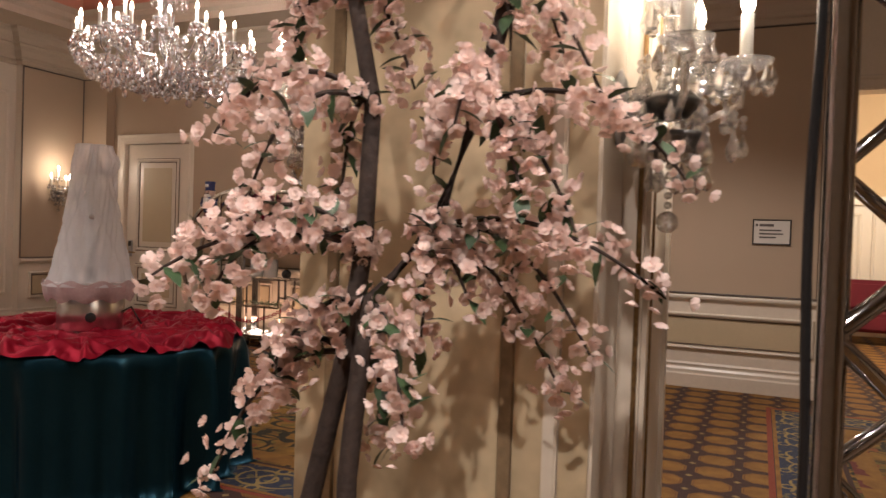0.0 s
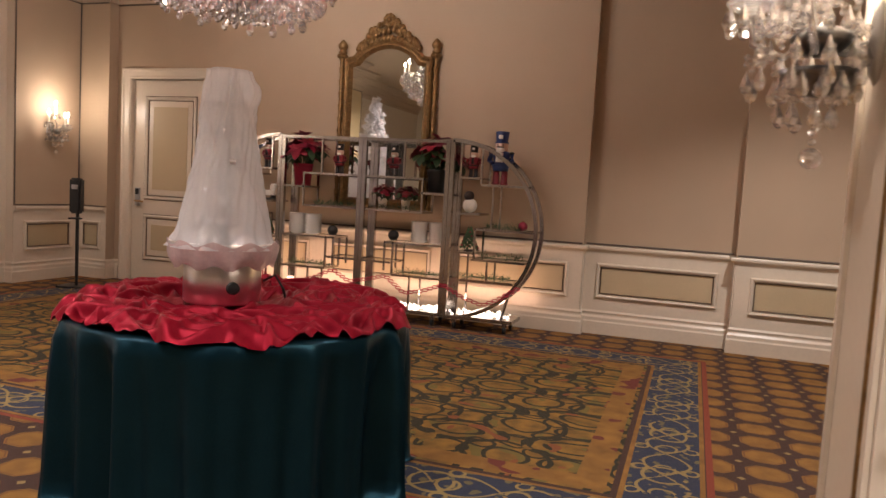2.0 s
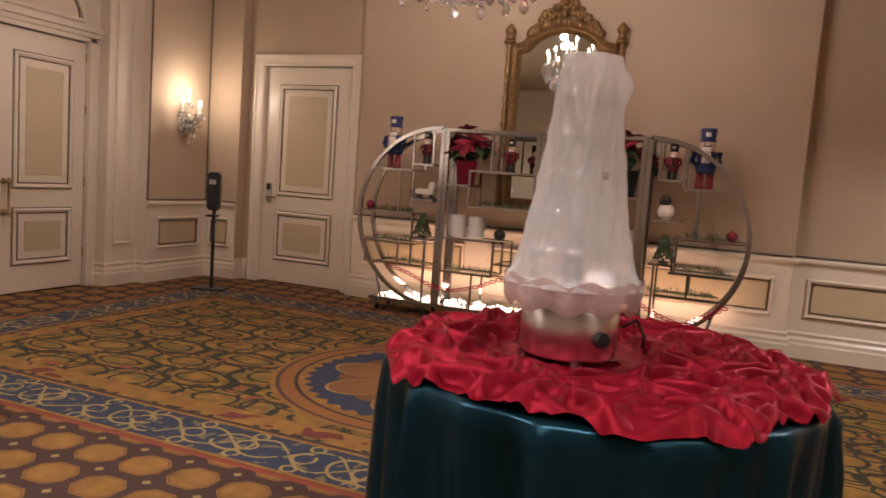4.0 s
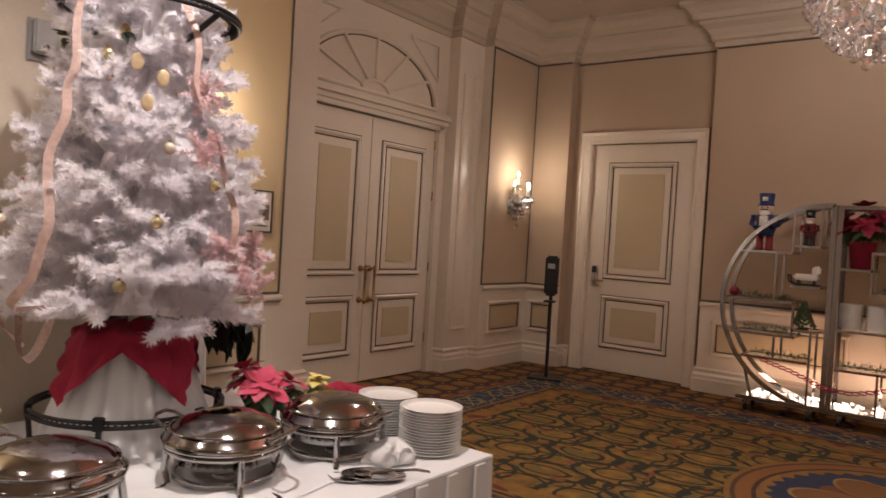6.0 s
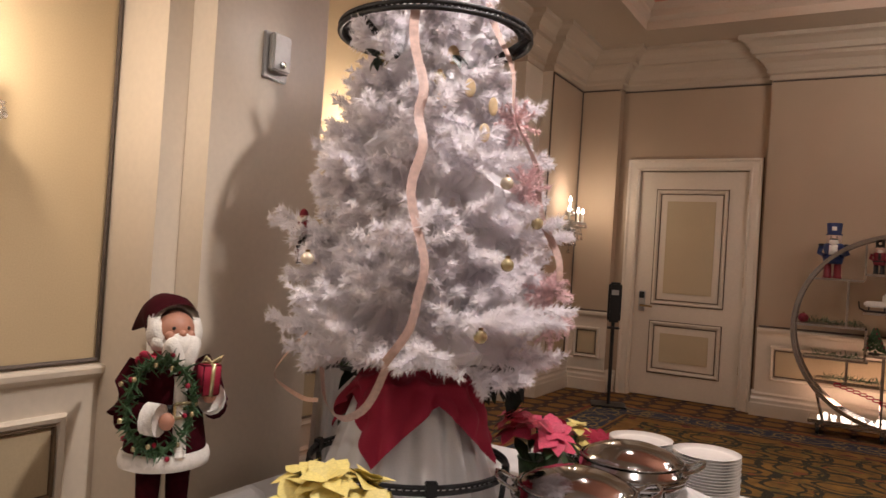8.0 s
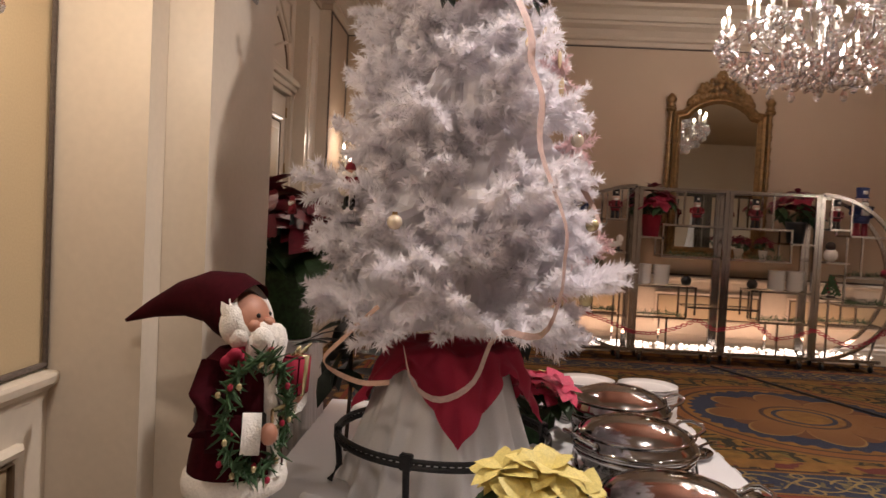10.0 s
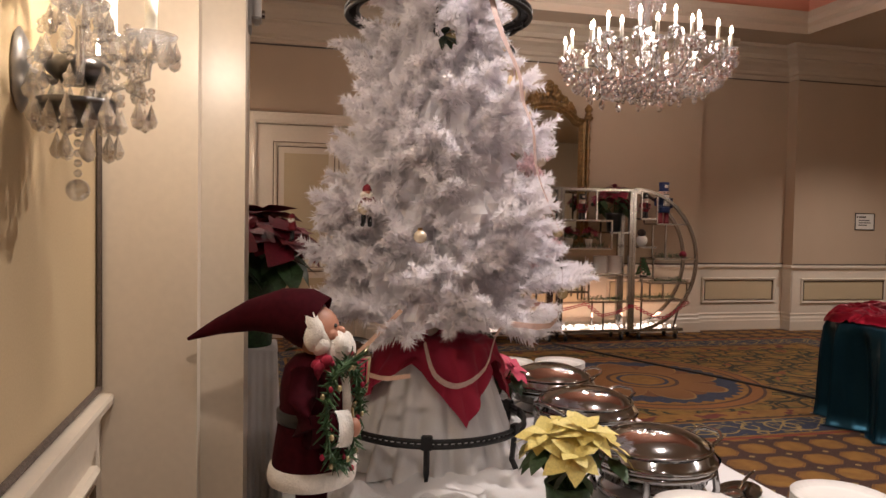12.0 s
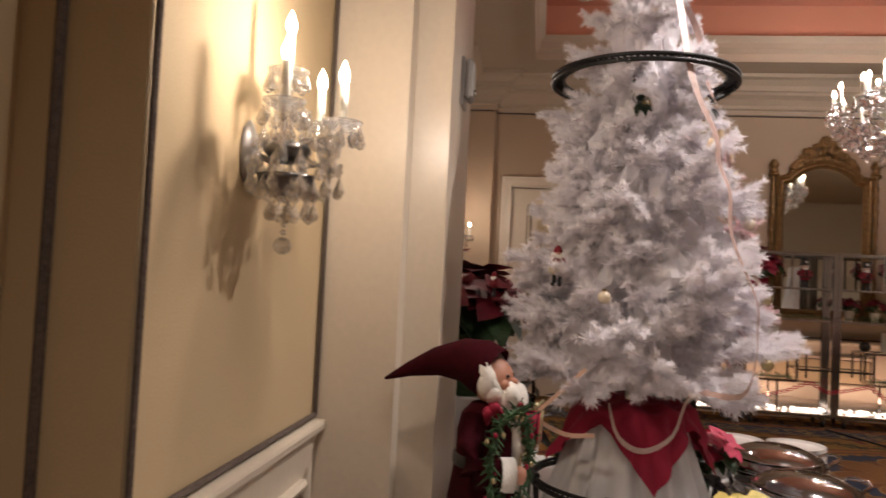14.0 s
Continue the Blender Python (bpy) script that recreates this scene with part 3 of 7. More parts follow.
for k, (x0, y0, x1, y1, finish) in enumerate(WALLS):
    M, ln = wall_pose(x0, y0, x1, y1), math.hypot(x1 - x0, y1 - y0)
    bm = bmesh.new()
    if finish == "bay":
        a, b = 0.04, 1.84
        for q in ((0, a, 0, TOP + 0.5), (b, ln, 0, TOP + 0.5), (a, b, 2.40, TOP + 0.5)):
            box(bm, q[0], q[1], 0, 0.2, q[2], q[3])
        m = CREAM
    elif finish == "door":
        for q in ((0, 0.22, 0, TOP + 0.5), (1.36, ln, 0, TOP + 0.5), (0.22, 1.36, 2.46, TOP + 0.5)):
            box(bm, q[0], q[1], 0, 0.2, q[2], q[3])
        m = WALLPAPER
    else:
        mitred(bm, k, 0.05 if ln < 0.5 else 0.16, M)
        # papered walls on the near left take the copy with glow in its colour
        m = (LITPAPER if k < 11 else WALLPAPER) if finish in ("dado", "paper") else CREAM
    what = {"cream": "cream painted pilaster face of the wall", "pilaster": "cream painted pilaster with a narrow sunk panel", "bay": "cream panelled door bay with an arched top",
            "door": "tan papered wall round a single door", "paper": "tan papered return of the wall", "dado": "tan papered wall above cream panelled dado"}[finish]
    ob = part(f"wall_{k + 1}", bm, m)
    ob.matrix_world = M
    tagged(ob, what, "wall", kind="structure")
    if finish == "dado":
        part("dado_board", B(0.0, ln, -0.012, -0.002, 0.0, 0.82), CREAM, ob)
        for u0, u1 in dado_panels(ln):
            part("panel_moulding", frame_bm(u0, u1, 0.36, 0.70, 0.045, 0.028, -0.012), CREAM, ob)
            part("panel", B(u0 + 0.05, u1 - 0.05, -0.020, -0.013, 0.41, 0.65, bevel=0.003), INSET, ob)
            part("panel_line", frame_bm(u0 + 0.038, u1 - 0.038, 0.398, 0.662, 0.010, 0.022, -0.012), GROOVE, ob)
        if ln > 0.3:
            part("rope_trim", T([(0.012, -0.010, 0.885), (ln - 0.012, -0.010, 0.885)], 0.009, 6), ROPE, ob)
            part("rope_trim", T([(0.012, -0.010, TOP - 0.012), (ln - 0.012, -0.010, TOP - 0.012)], 0.008, 6), ROPE, ob)
            for u in (0.012, ln - 0.012):
                if k in (4, 10, 18):
                    part("rope_trim", T([(u, -0.010, 0.885), (u, -0.010, TOP - 0.012)], 0.008, 6), ROPE, ob)
    if finish == "door":
        part("rope_trim", T([(0.012, -0.010, TOP - 0.012), (ln - 0.012, -0.010, TOP - 0.012)], 0.008, 6), ROPE, ob)
    if finish == "pilaster":
        part("panel_moulding", frame_bm(0.09, 0.33, 0.42, 3.0, 0.03, 0.018, 0), CREAM, ob)
        part("panel", B(0.125, 0.295, -0.006, -0.001, 0.455, 2.965), CREAM, ob)

BASE = [(0.0, 0.0), (0.035, 0.0), (0.035, 0.12), (0.028, 0.135), (0.028, 0.165), (0.016, 0.185), (0.016, 0.20), (0.022, 0.215), (0.012, 0.235), (0.0, 0.235)]
RAIL = [(0.0, 0.79), (0.014, 0.795), (0.018, 0.815), (0.030, 0.825), (0.045, 0.838), (0.048, 0.858), (0.044, 0.868), (0.0, 0.872)]
CORNICE = [(0.0, TOP), (0.02, TOP), (0.02, TOP + 0.05), (0.05, TOP + 0.065), (0.05, TOP + 0.10), (0.085, TOP + 0.16), (0.14, TOP + 0.20), (0.15, TOP + 0.23), (0.19, TOP + 0.235), (0.20, TOP + 0.29), (0.25, TOP + 0.34), (0.30, TOP + 0.36), (0.30, TOP + 0.40), (0.0, TOP + 0.40)]
for poly in (LINE[0:15], LINE[15:22], LINE[22:29]):
    bb = list(poly)
    if poly[0] == LINE[0]:
        bb[-1] = (-8.06, 4.335)
    elif poly[0] == LINE[15]:
        bb = [(-8.06, 6.20)] + bb + [(-7.30, 7.76)]
    else:
        bb = [(-5.90, 7.76)] + bb
    tagged(part("baseboard", sweep(bb, BASE), CREAM), "cream painted stepped baseboard along the wall", "baseboard", kind="structure")
for a, b in ((4, 6), (10, 12), (18, 21), (23, 29)):
    tagged(part("trim", sweep(LINE[a:b], RAIL), CREAM), "cream painted chair rail along the wall", "chair rail", kind="structure")
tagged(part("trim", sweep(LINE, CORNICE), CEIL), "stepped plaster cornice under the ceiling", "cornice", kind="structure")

# plain walls that close the place
for q, m in (((-8.3, 5.0, -4.2, -4.0), CREAM), ((4.0, 4.2, -4.0, 7.6), WALLPAPER), ((2.75, 4.2, 7.6, 7.78), WALLPAPER), ((1.45, 2.75, 7.6, 7.78, 2.75, 4.0), CREAM),
             ((1.25, 1.45, 7.78, 13.4), CORRIDOR), ((4.0, 4.2, 7.78, 13.4), CORRIDOR), ((1.25, 4.2, 13.3, 13.5), CORRIDOR)):
    z = q[4:] or (0, 4.0)
    tagged(part("wall_far", B(*q[:4], *z), m), "plain painted wall", "wall", kind="structure")
# ceiling: a soffit with a sunk tray over the medallion
bm = bmesh.new()
X0, X1, Y0, Y1 = -6.95, -0.70, 3.0, 6.85
for q in ((-8.6, X0, -4.2, 13.5), (X1, 5.0, -4.2, 13.5), (X0, X1, -4.2, Y0), (X0, X1, Y1, 13.5)):
    box(bm, *q, TOP + 0.40, TOP + 0.52)
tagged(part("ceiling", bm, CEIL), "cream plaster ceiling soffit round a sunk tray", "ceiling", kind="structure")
tray = [(X0, Y0), (X0, Y1), (X1, Y1), (X1, Y0)]
TR = [(0.0, TOP + 0.36), (0.03, TOP + 0.36), (0.03, TOP + 0.44), (0.07, TOP + 0.48), (0.07, TOP + 0.54), (0.12, TOP + 0.60), (0.0, TOP + 0.60)]
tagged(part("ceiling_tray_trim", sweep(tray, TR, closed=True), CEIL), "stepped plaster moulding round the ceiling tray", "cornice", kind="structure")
bm = bmesh.new()
for q in ((X0 - 0.12, X0, Y0, Y1), (X1, X1 + 0.12, Y0, Y1), (X0 - 0.12, X1 + 0.12, Y0 - 0.12, Y0), (X0 - 0.12, X1 + 0.12, Y1, Y1 + 0.12)):
    box(bm, *q, TOP + 0.52, TOP + 0.95)
box(bm, X0 - 0.3, X1 + 0.3, Y0 - 0.3, Y1 + 0.3, TOP + 0.95, TOP + 1.05)
tagged(part("ceiling_tray", bm, CORAL), "coral painted recess of the ceiling tray", "ceiling", kind="structure")
# dark rope lines in the corners of the near pilaster
for x, y in ((-7.774, 0.192), (-7.692, 0.424)):
    tagged(part("trim", T([(x, y, 0.02), (x, y, TOP)], 0.011, 6), ROPE), "dark rope trim along the corner of the recess", "trim", kind="structure")

# ---------------------------------------------------------------- doors


def door_leaf(parent, u0, u1, z1, y, inset, rail=0.93):
    """A panelled leaf between u0 and u1, its face at y; the panels are mouldings round a pale border and a tan field."""
    leaf = part("leaf", B(u0, u1, y, y + 0.045, 0.012, z1, bevel=0.003), CREAM, parent)
    for a, b in ((0.27, rail - 0.10), (rail + 0.09, z1 - 0.20)):
        part("panel_moulding", frame_bm(u0 + inset, u1 - inset, a, b, 0.045, 0.022, y), CREAM, leaf)
        part("panel_line", frame_bm(u0 + inset + 0.040, u1 - inset - 0.040, a + 0.040, b - 0.040, 0.010, 0.016, y), GROOVE, leaf)
        part("panel_line", frame_bm(u0 + inset - 0.010, u1 - inset + 0.010, a - 0.010, b + 0.010, 0.010, 0.008, y), GROOVE, leaf)
        part("panel_border", B(u0 + inset + 0.055, u1 - inset - 0.055, y - 0.008, y - 0.001, a + 0.055, b - 0.055), CREAM, leaf)
        part("panel_field", B(u0 + inset + 0.115, u1 - inset - 0.115, y - 0.013, y - 0.0085, a + 0.12, b - 0.12), INSET, leaf)
    return leaf


def casing(parent, u0, u1, z1, w):
    """Architrave round an opening: two uprights and a head, mitred."""
    bm = bmesh.new()
    prof = [(0, 0), (0, 0.018), (w * 0.15, 0.030), (w * 0.3, 0.024), (w * 0.7, 0.030), (w * 0.85, 0.042), (w, 0.042), (w, 0)]
    for pts in ([(u0, 0), (u0, z1), (u1, z1), (u1, 0)],):
        rings = []
        for (pu, pz), (du, dz) in zip(pts, ((-1, 0), (-1, 1), (1, 1), (1, 0))):
            rings.append([bm.verts.new((pu + du * o, -h, pz + dz * o)) for o, h in prof])
        for a, b in zip(rings, rings[1:]):
            for j in range(len(prof) - 1):
                bm.faces.new((a[j], a[j + 1], b[j + 1], b[j]))
    bmesh.ops.recalc_face_normals(bm, faces=bm.faces)
    part("architrave", bm, CREAM, parent)
    part("architrave_line", T([(u0 - w - 0.006, -0.006, 0), (u0 - w - 0.006, -0.006, z1 + w + 0.006), (u1 + w + 0.006, -0.006, z1 + w + 0.006), (u1 + w + 0.006, -0.006, 0)], 0.006, 5), GROOVE, parent)


W = WALLS[21]
door_1 = tagged(new("door_1"), "closed cream two-panel door with tan fields in a cream architrave", "door", kind="structure")
door_1.matrix_world = wall_pose(*W[:4])
casing(door_1, 0.23, 1.35, 2.45, 0.125)
leaf = door_leaf(door_1, 0.235, 1.345, 2.445, 0.03, 0.19, 0.92)
part("jamb", B(0.22, 0.234, -0.002, 0.16, 0, 2.458), CREAM, door_1)
part("jamb", B(1.346, 1.36, -0.002, 0.16, 0, 2.458), CREAM, door_1)
lock = part("lock_plate", B(0.29, 0.36, 0.008, 0.029, 0.92, 1.14, bevel=0.006), SILVERGREY, leaf, "dark bronze lock plate")
bm = T([(0.325, 0.008, 0.98), (0.325, -0.03, 0.98)], 0.012, 10)
tube(bm, [(0.325, -0.028, 0.98), (0.38, -0.034, 0.98), (0.45, -0.03, 0.975)], 0.011, 10)
part("lever", bm, BRASS, lock)
part("card_reader", B(0.298, 0.352, 0.0, 0.0078, 1.06, 1.13, bevel=0.004), BLACK, lock)
for z in (0.35, 1.25, 2.15):
    part("hinge", T([(1.352, -0.004, z), (1.352, -0.004, z + 0.10)], 0.009, 8), BRASS, door_1)

W = WALLS[14]
door_2 = tagged(new("door_2"), "closed cream double doors with brass pulls under a sunburst arch", "door", kind="structure")
door_2.matrix_world = wall_pose(*W[:4])
for a, b, s in ((0.045, 0.932, 1), (0.938, 1.835, -1)):
    leaf = door_leaf(door_2, a, b, 2.385, 0.02, 0.142, 0.885)
    ux = b - 0.055 if s == 1 else a + 0.055
    bm = T([(ux, -0.05, 0.72), (ux, -0.05, 1.06)], 0.012, 10)
    for z in (0.75, 1.03):
        lathe(bm, [(0.0, 0), (0.028, 0), (0.03, 0.006), (0.014, 0.016), (0.012, 0.05)], 14, (ux, 0.019, z), tilt=Matrix.Rotation(radians(90), 4, "X"))
        ball(bm, (ux, -0.05, z), 0.019, 10)
    part("pull_handle", bm, BRASS, leaf, "antique brass pull handle", smooth=True)
    for z in (0.3, 1.0, 1.7, 2.2):
        part("hinge", T([(a if s == 1 else b, 0.012, z), (a if s == 1 else b, 0.012, z + 0.09)], 0.008, 8), BRASS, leaf)
for a, b in ((0.004, 0.036), (1.842, 1.92)):
    part("jamb", B(a, b, -0.03, 0.0, 0.0, 2.44, bevel=0.006), CREAM, door_2)
bm = bmesh.new()
for z0, z1, d in ((2.395, 2.44, 0.03), (2.44, 2.49, 0.045), (2.49, 2.53, 0.075), (2.53, 2.555, 0.06)):
    box(bm, 0.0, 1.975, -d, -0.001, z0, z1, bevel=0.006)
part("transom", bm, CREAM, door_2)
cu, cz, rx, rz = 0.915, 2.585, 0.86, 0.505


def arc(k, a, sx=1.0):
    return (cu + rx * k * math.cos(a), -0.012, cz + rz * k * math.sin(a))


part("arch_moulding", T([arc(1, math.pi * k / 24) for k in range(25)], 0.022, 8), CREAM, door_2)
part("arch_sill", T([arc(1, 0), arc(1, math.pi)], 0.022, 8), CREAM, door_2)
part("arch_hub", T([arc(0.22, math.pi * k / 10) for k in range(11)], 0.018, 8), CREAM, door_2)
for k in range(1, 6):
    a = math.pi * k / 6
    part("arch_ray", T([arc(0.22, a), arc(1.0, a)], 0.016, 8), CREAM, door_2)
part("arch_line", T([(p[0], -0.003, p[2]) for p in [arc(0.955, math.pi * k / 24) for k in range(25)]], 0.010, 6), GROOVE, door_2)
for s in (-1, 1):
    tri = [(cu + s * 0.45, -0.01, 3.205), (cu + s * 0.87, -0.01, 3.205), (cu + s * 0.87, -0.01, 2.87)]
    part("spandrel_moulding", T(tri + tri[:1], 0.016, 6), CREAM, door_2)

# ---------------------------------------------------------------- crystal lights


def teardrop(bm, at, h, mi=0):
    r = h * 0.26
    lathe(bm, [(0, 0), (r * 0.35, -h * 0.25), (r, -h * 0.68), (r * 0.7, -h * 0.9), (0, -h)], 6, at, mi=mi)


FLAME = [(0, 0), (0.010, 0.003), (0.015, 0.018), (0.013, 0.034), (0.006, 0.052), (0, 0.066)]
CUP = [(0.012, -0.02), (0.030, -0.008), (0.052, 0.004), (0.058, 0.014), (0.054, 0.013), (0.026, 0.0), (0.012, 0.004)]


def sconce():
    """Crystal wall sconce; its wall is the plane y = 0 and it stands out to -y."""
    s = thing("wall_sconce", "lit crystal wall sconce with candle lamps and glass drops", "wall lamp", group="crystal wall sconces")
    part("backplate", L([(0, 0), (0.055, 0), (0.062, 0.008), (0.045, 0.02), (0.02, 0.026), (0, 0.026)], 20, tilt=Matrix.Rotation(radians(90), 4, "X") @ Matrix.Diagonal((0.8, 1.5, 1, 1))), SILVERGREY, s, "silver oval backplate", smooth=True)
    part("bracket", T([(0, -0.02, 0.0), (0, -0.07, -0.02), (0, -0.12, 0.0)], 0.010, 8), SILVERGREY, s)
    part("hub", L([(0, -0.03), (0.035, -0.026), (0.062, 0.0), (0.066, 0.012), (0.05, 0.03), (0.0, 0.035)], 20, (0, -0.12, 0.0)), DARKSILVER, s, "dark silver hub", smooth=True)
    part("bowl", L([(0.0, -0.12), (0.03, -0.115), (0.075, -0.075), (0.082, -0.06), (0.07, -0.065), (0.03, -0.10), (0, -0.105)], 18, (0, -0.12, 0.0)), DARKSILVER, s, smooth=True)
    drops = bmesh.new()
    rnd = random.Random(3)
    for ax, ay, az, k in ((-0.15, -0.16, 0.10, 0), (0.15, -0.16, 0.10, 0), (0.0, -0.27, 0.08, 0), (0.0, -0.11, 0.22, 1)):
        pts = [(0, -0.12, 0.03), (ax * 0.5, -0.12 + (ay + 0.12) * 0.5, -0.03), (ax * 0.95, -0.12 + (ay + 0.12) * 0.95, 0.0), (ax, ay, az - 0.02)]
        if k:
            pts = [(0, -0.12, 0.03), (0.02, -0.12, 0.10), (-0.01, -0.115, 0.15), (0, ay, az - 0.02)]
        part("arm", T(pts, 0.009, 8), CRYSTAL, s, smooth=True)
        part("drip_cup", L(CUP, 14, (ax, ay, az)), CRYSTAL, s, smooth=True)
        part("candle", L([(0, 0), (0.013, 0), (0.013, 0.115), (0.009, 0.118), (0, 0.118)], 12, (ax, ay, az)), CANDLE, s, smooth=True)
        part("bulb", L(FLAME, 10, (ax, ay, az + 0.118)), BULB, s, smooth=True)
        for j in range(10):
            a = j * math.tau / 10 + rnd.random() * 0.3
            teardrop(drops, (ax + 0.054 * math.cos(a), ay + 0.054 * math.sin(a), az + 0.002), 0.044 + 0.02 * rnd.random())
    for j in range(12):
        a = j * math.tau / 12
        teardrop(drops, (0.078 * math.cos(a), -0.12 + 0.078 * math.sin(a), -0.062), 0.07)
        if j % 2:
            teardrop(drops, (0.05 * math.cos(a), -0.12 + 0.05 * math.sin(a), -0.02), 0.06)
    for n, r, zz in ((11, 0.11, 0.03), (11, 0.13, -0.03), (8, 0.06, -0.10), (12, 0.09, 0.10)):
        for j in range(n):
            a = j * math.tau / n + 0.2
            px, py = r * math.cos(a), -0.14 + r * math.sin(a)
            if py > -0.02:
                continue
            for i in range(2):
                ball(drops, (px, py, zz - 0.016 * i), 0.008, 6)
            teardrop(drops, (px, py, zz - 0.028), 0.050 + 0.02 * rnd.random())
    part("drop_fringe", drops, CRYSTAL, s, "clear glass teardrops")["kind"] = "stuff"
    bm = bmesh.new()
    for j in range(5):
        ball(bm, (0, -0.12, -0.13 - 0.022 * j), 0.009, 8)
    ball(bm, (0, -0.12, -0.255), 0.025, 14)
    part("pendant_ball", bm, CRYSTAL, s, smooth=True)
    return s


first = sconce()
SC_AT = [pose(-7.82, 7.17, 1.74, 0, 0, 90), pose(-7.70, 3.22, 1.76, 0, 0, 90), pose(-7.515, 0.90, 1.66, 0, 0, 90), pose(-0.262, 2.24, 1.65, 0, 0, -90), pose(0.572, 1.93, 1.62, 0, 0, 90)]
first.matrix_world = SC_AT[0] @ Matrix.Diagonal((0.9, 0.9, 0.9, 1))
for m in SC_AT[1:]:
    copy_thing(first, m)


def chandelier(at):
    c = thing("chandelier", "large lit crystal chandelier with candle lamps hanging from the ceiling", "chandelier", pose(*at))
    part("canopy", L([(0, 1.66), (0.09, 1.66), (0.08, 1.62), (0.03, 1.60), (0, 1.60)], 20), SILVERGREY, c, smooth=True)
    part("chain", T([(0, 0, 0.9), (0, 0, 1.61)], 0.010, 8), SILVERGREY, c)
    part("stem", L([(0, -0.1), (0.05, -0.08), (0.09, -0.02), (0.10, 0.05), (0.05, 0.12), (0.035, 0.2), (0.06, 0.26), (0.03, 0.34), (0.045, 0.5), (0.03, 0.62), (0.05, 0.7), (0.02, 0.9), (0, 0.9)], 18), CRYSTAL, c, smooth=True)
    part("hub", L([(0, -0.05), (0.075, -0.04), (0.09, 0.02), (0.07, 0.06), (0, 0.07)], 18), DARKSILVER, c, "dark silver hub", smooth=True)
    part("bowl", L([(0, -0.13), (0.06, -0.125), (0.15, -0.075), (0.17, -0.05), (0.14, -0.06), (0, -0.11)], 24), CRYSTAL, c, smooth=True)
    part("crown", L([(0.03, 0.78), (0.11, 0.80), (0.15, 0.86), (0.14, 0.86), (0.03, 0.80)], 20), CRYSTAL, c, smooth=True)
    drops = bmesh.new()
    rnd = random.Random(8)
    made = None
    for tier, (n, r, z) in enumerate(((16, 0.70, 0.22), (10, 0.46, 0.36))):
        for k in range(n):
            a = (k + 0.5 * tier) * math.tau / n
            turn = pose(0, 0, 0, 0, 0, math.degrees(a))
            pts = [(0.08, 0, 0.03), (r * 0.35, 0, z - 0.22), (r * 0.72, 0, z - 0.24), (r * 0.97, 0, z - 0.13), (r, 0, z - 0.02)]
            for nm, bm, m in (("arm", lambda: T(pts, 0.011, 7), CRYSTAL), ("drip_cup", lambda: L(CUP, 12, (r, 0, z)), CRYSTAL),
                              ("candle", lambda: L([(0, 0), (0.014, 0), (0.014, 0.13), (0, 0.132)], 10, (r, 0, z)), CANDLE), ("bulb", lambda: L(FLAME, 8, (r, 0, z + 0.132)), BULB)):
                if k == 0:
                    made = made if tier or made else {}
                    made[nm, tier] = part(nm, bm(), m, c, smooth=True)
                    made[nm, tier].matrix_local = turn
                else:
                    again(made[nm, tier], turn)
            for j in range(6):
                b = j * math.tau / 6
                teardrop(drops, (r * math.cos(a) + 0.055 * math.cos(b), r * math.sin(a) + 0.055 * math.sin(b), z), 0.06 + 0.03 * rnd.random())
            # swag of beads to the next arm
            a2 = a + math.tau / n
            for j in range(1, 9):
                q = j / 9
                sag = 0.13 * 4 * q * (1 - q)
                px, py = r * ((1 - q) * math.cos(a) + q * math.cos(a2)), r * ((1 - q) * math.sin(a) + q * math.sin(a2))
                ball(drops, (px, py, z - sag), 0.011, 6)
            for q in (0.35, 0.7):
                teardrop(drops, (r * q * math.cos(a), r * q * math.sin(a), z - 0.27), 0.10 + 0.04 * rnd.random())
    for n, r, z, hh in ((40, 0.62, 0.06, 0.12), (34, 0.52, 0.03, 0.12), (28, 0.40, 0.0, 0.11), (40, 0.74, 0.20, 0.09), (26, 0.70, 0.13, 0.10), (18, 0.17, -0.05, 0.09), (12, 0.10, -0.09, 0.09), (16, 0.145, 0.85, 0.08), (20, 0.28, -0.01, 0.11)):
        for k in range(n):
            a = k * math.tau / n
            teardrop(drops, (r * math.cos(a), r * math.sin(a), z), hh)
            if z > 0.5:
                for j in range(7):
                    ball(drops, (r * math.cos(a), r * math.sin(a), z - 0.08 - 0.028 * j), 0.012, 6)
    teardrop(drops, (0, 0, -0.13), 0.10)
    part("drop_fringe", drops, CRYSTAL, c, "clear glass drops and bead swags")["kind"] = "stuff"
    return c


chandelier((CHANDELIER[0], CHANDELIER[1], 2.62))

# ceiling fittings for the added downlights
for x, y, watts in FILL_DOWNLIGHTS:
    d = thing("fill_downlight", "small round recessed ceiling downlight, lit, added at a guessed place", "downlight", pose(x, y, TOP + 0.40), group="recessed downlights")
    part("ring", L([(0.05, -0.001), (0.085, -0.001), (0.085, -0.008), (0.075, -0.012), (0.05, -0.006)], 20), CREAM, d, smooth=True)
    part("lens", L([(0, -0.002), (0.05, -0.002), (0.05, -0.004), (0, -0.004)], 16), glow("downlight_lens", (1, 0.9, 0.75), 8) if "downlight_lens" not in bpy.data.materials else bpy.data.materials["downlight_lens"], d)

# ---------------------------------------------------------------- mirror
mir = thing("wall_mirror", "tall mirror in a carved gilt frame with a crest", "mirror", pose(-3.715, 7.652, 0))
outer = [(-0.50, 1.10), (-0.50, 2.66)] + [(-0.50 + 0.10, 2.68)] + [(-0.40 + 0.80 * k / 12, 2.68 + 0.17 * math.sin(math.pi * k / 12) ** 0.7) for k in range(1, 12)] + [(0.40, 2.68), (0.50, 2.66), (0.50, 1.10)]


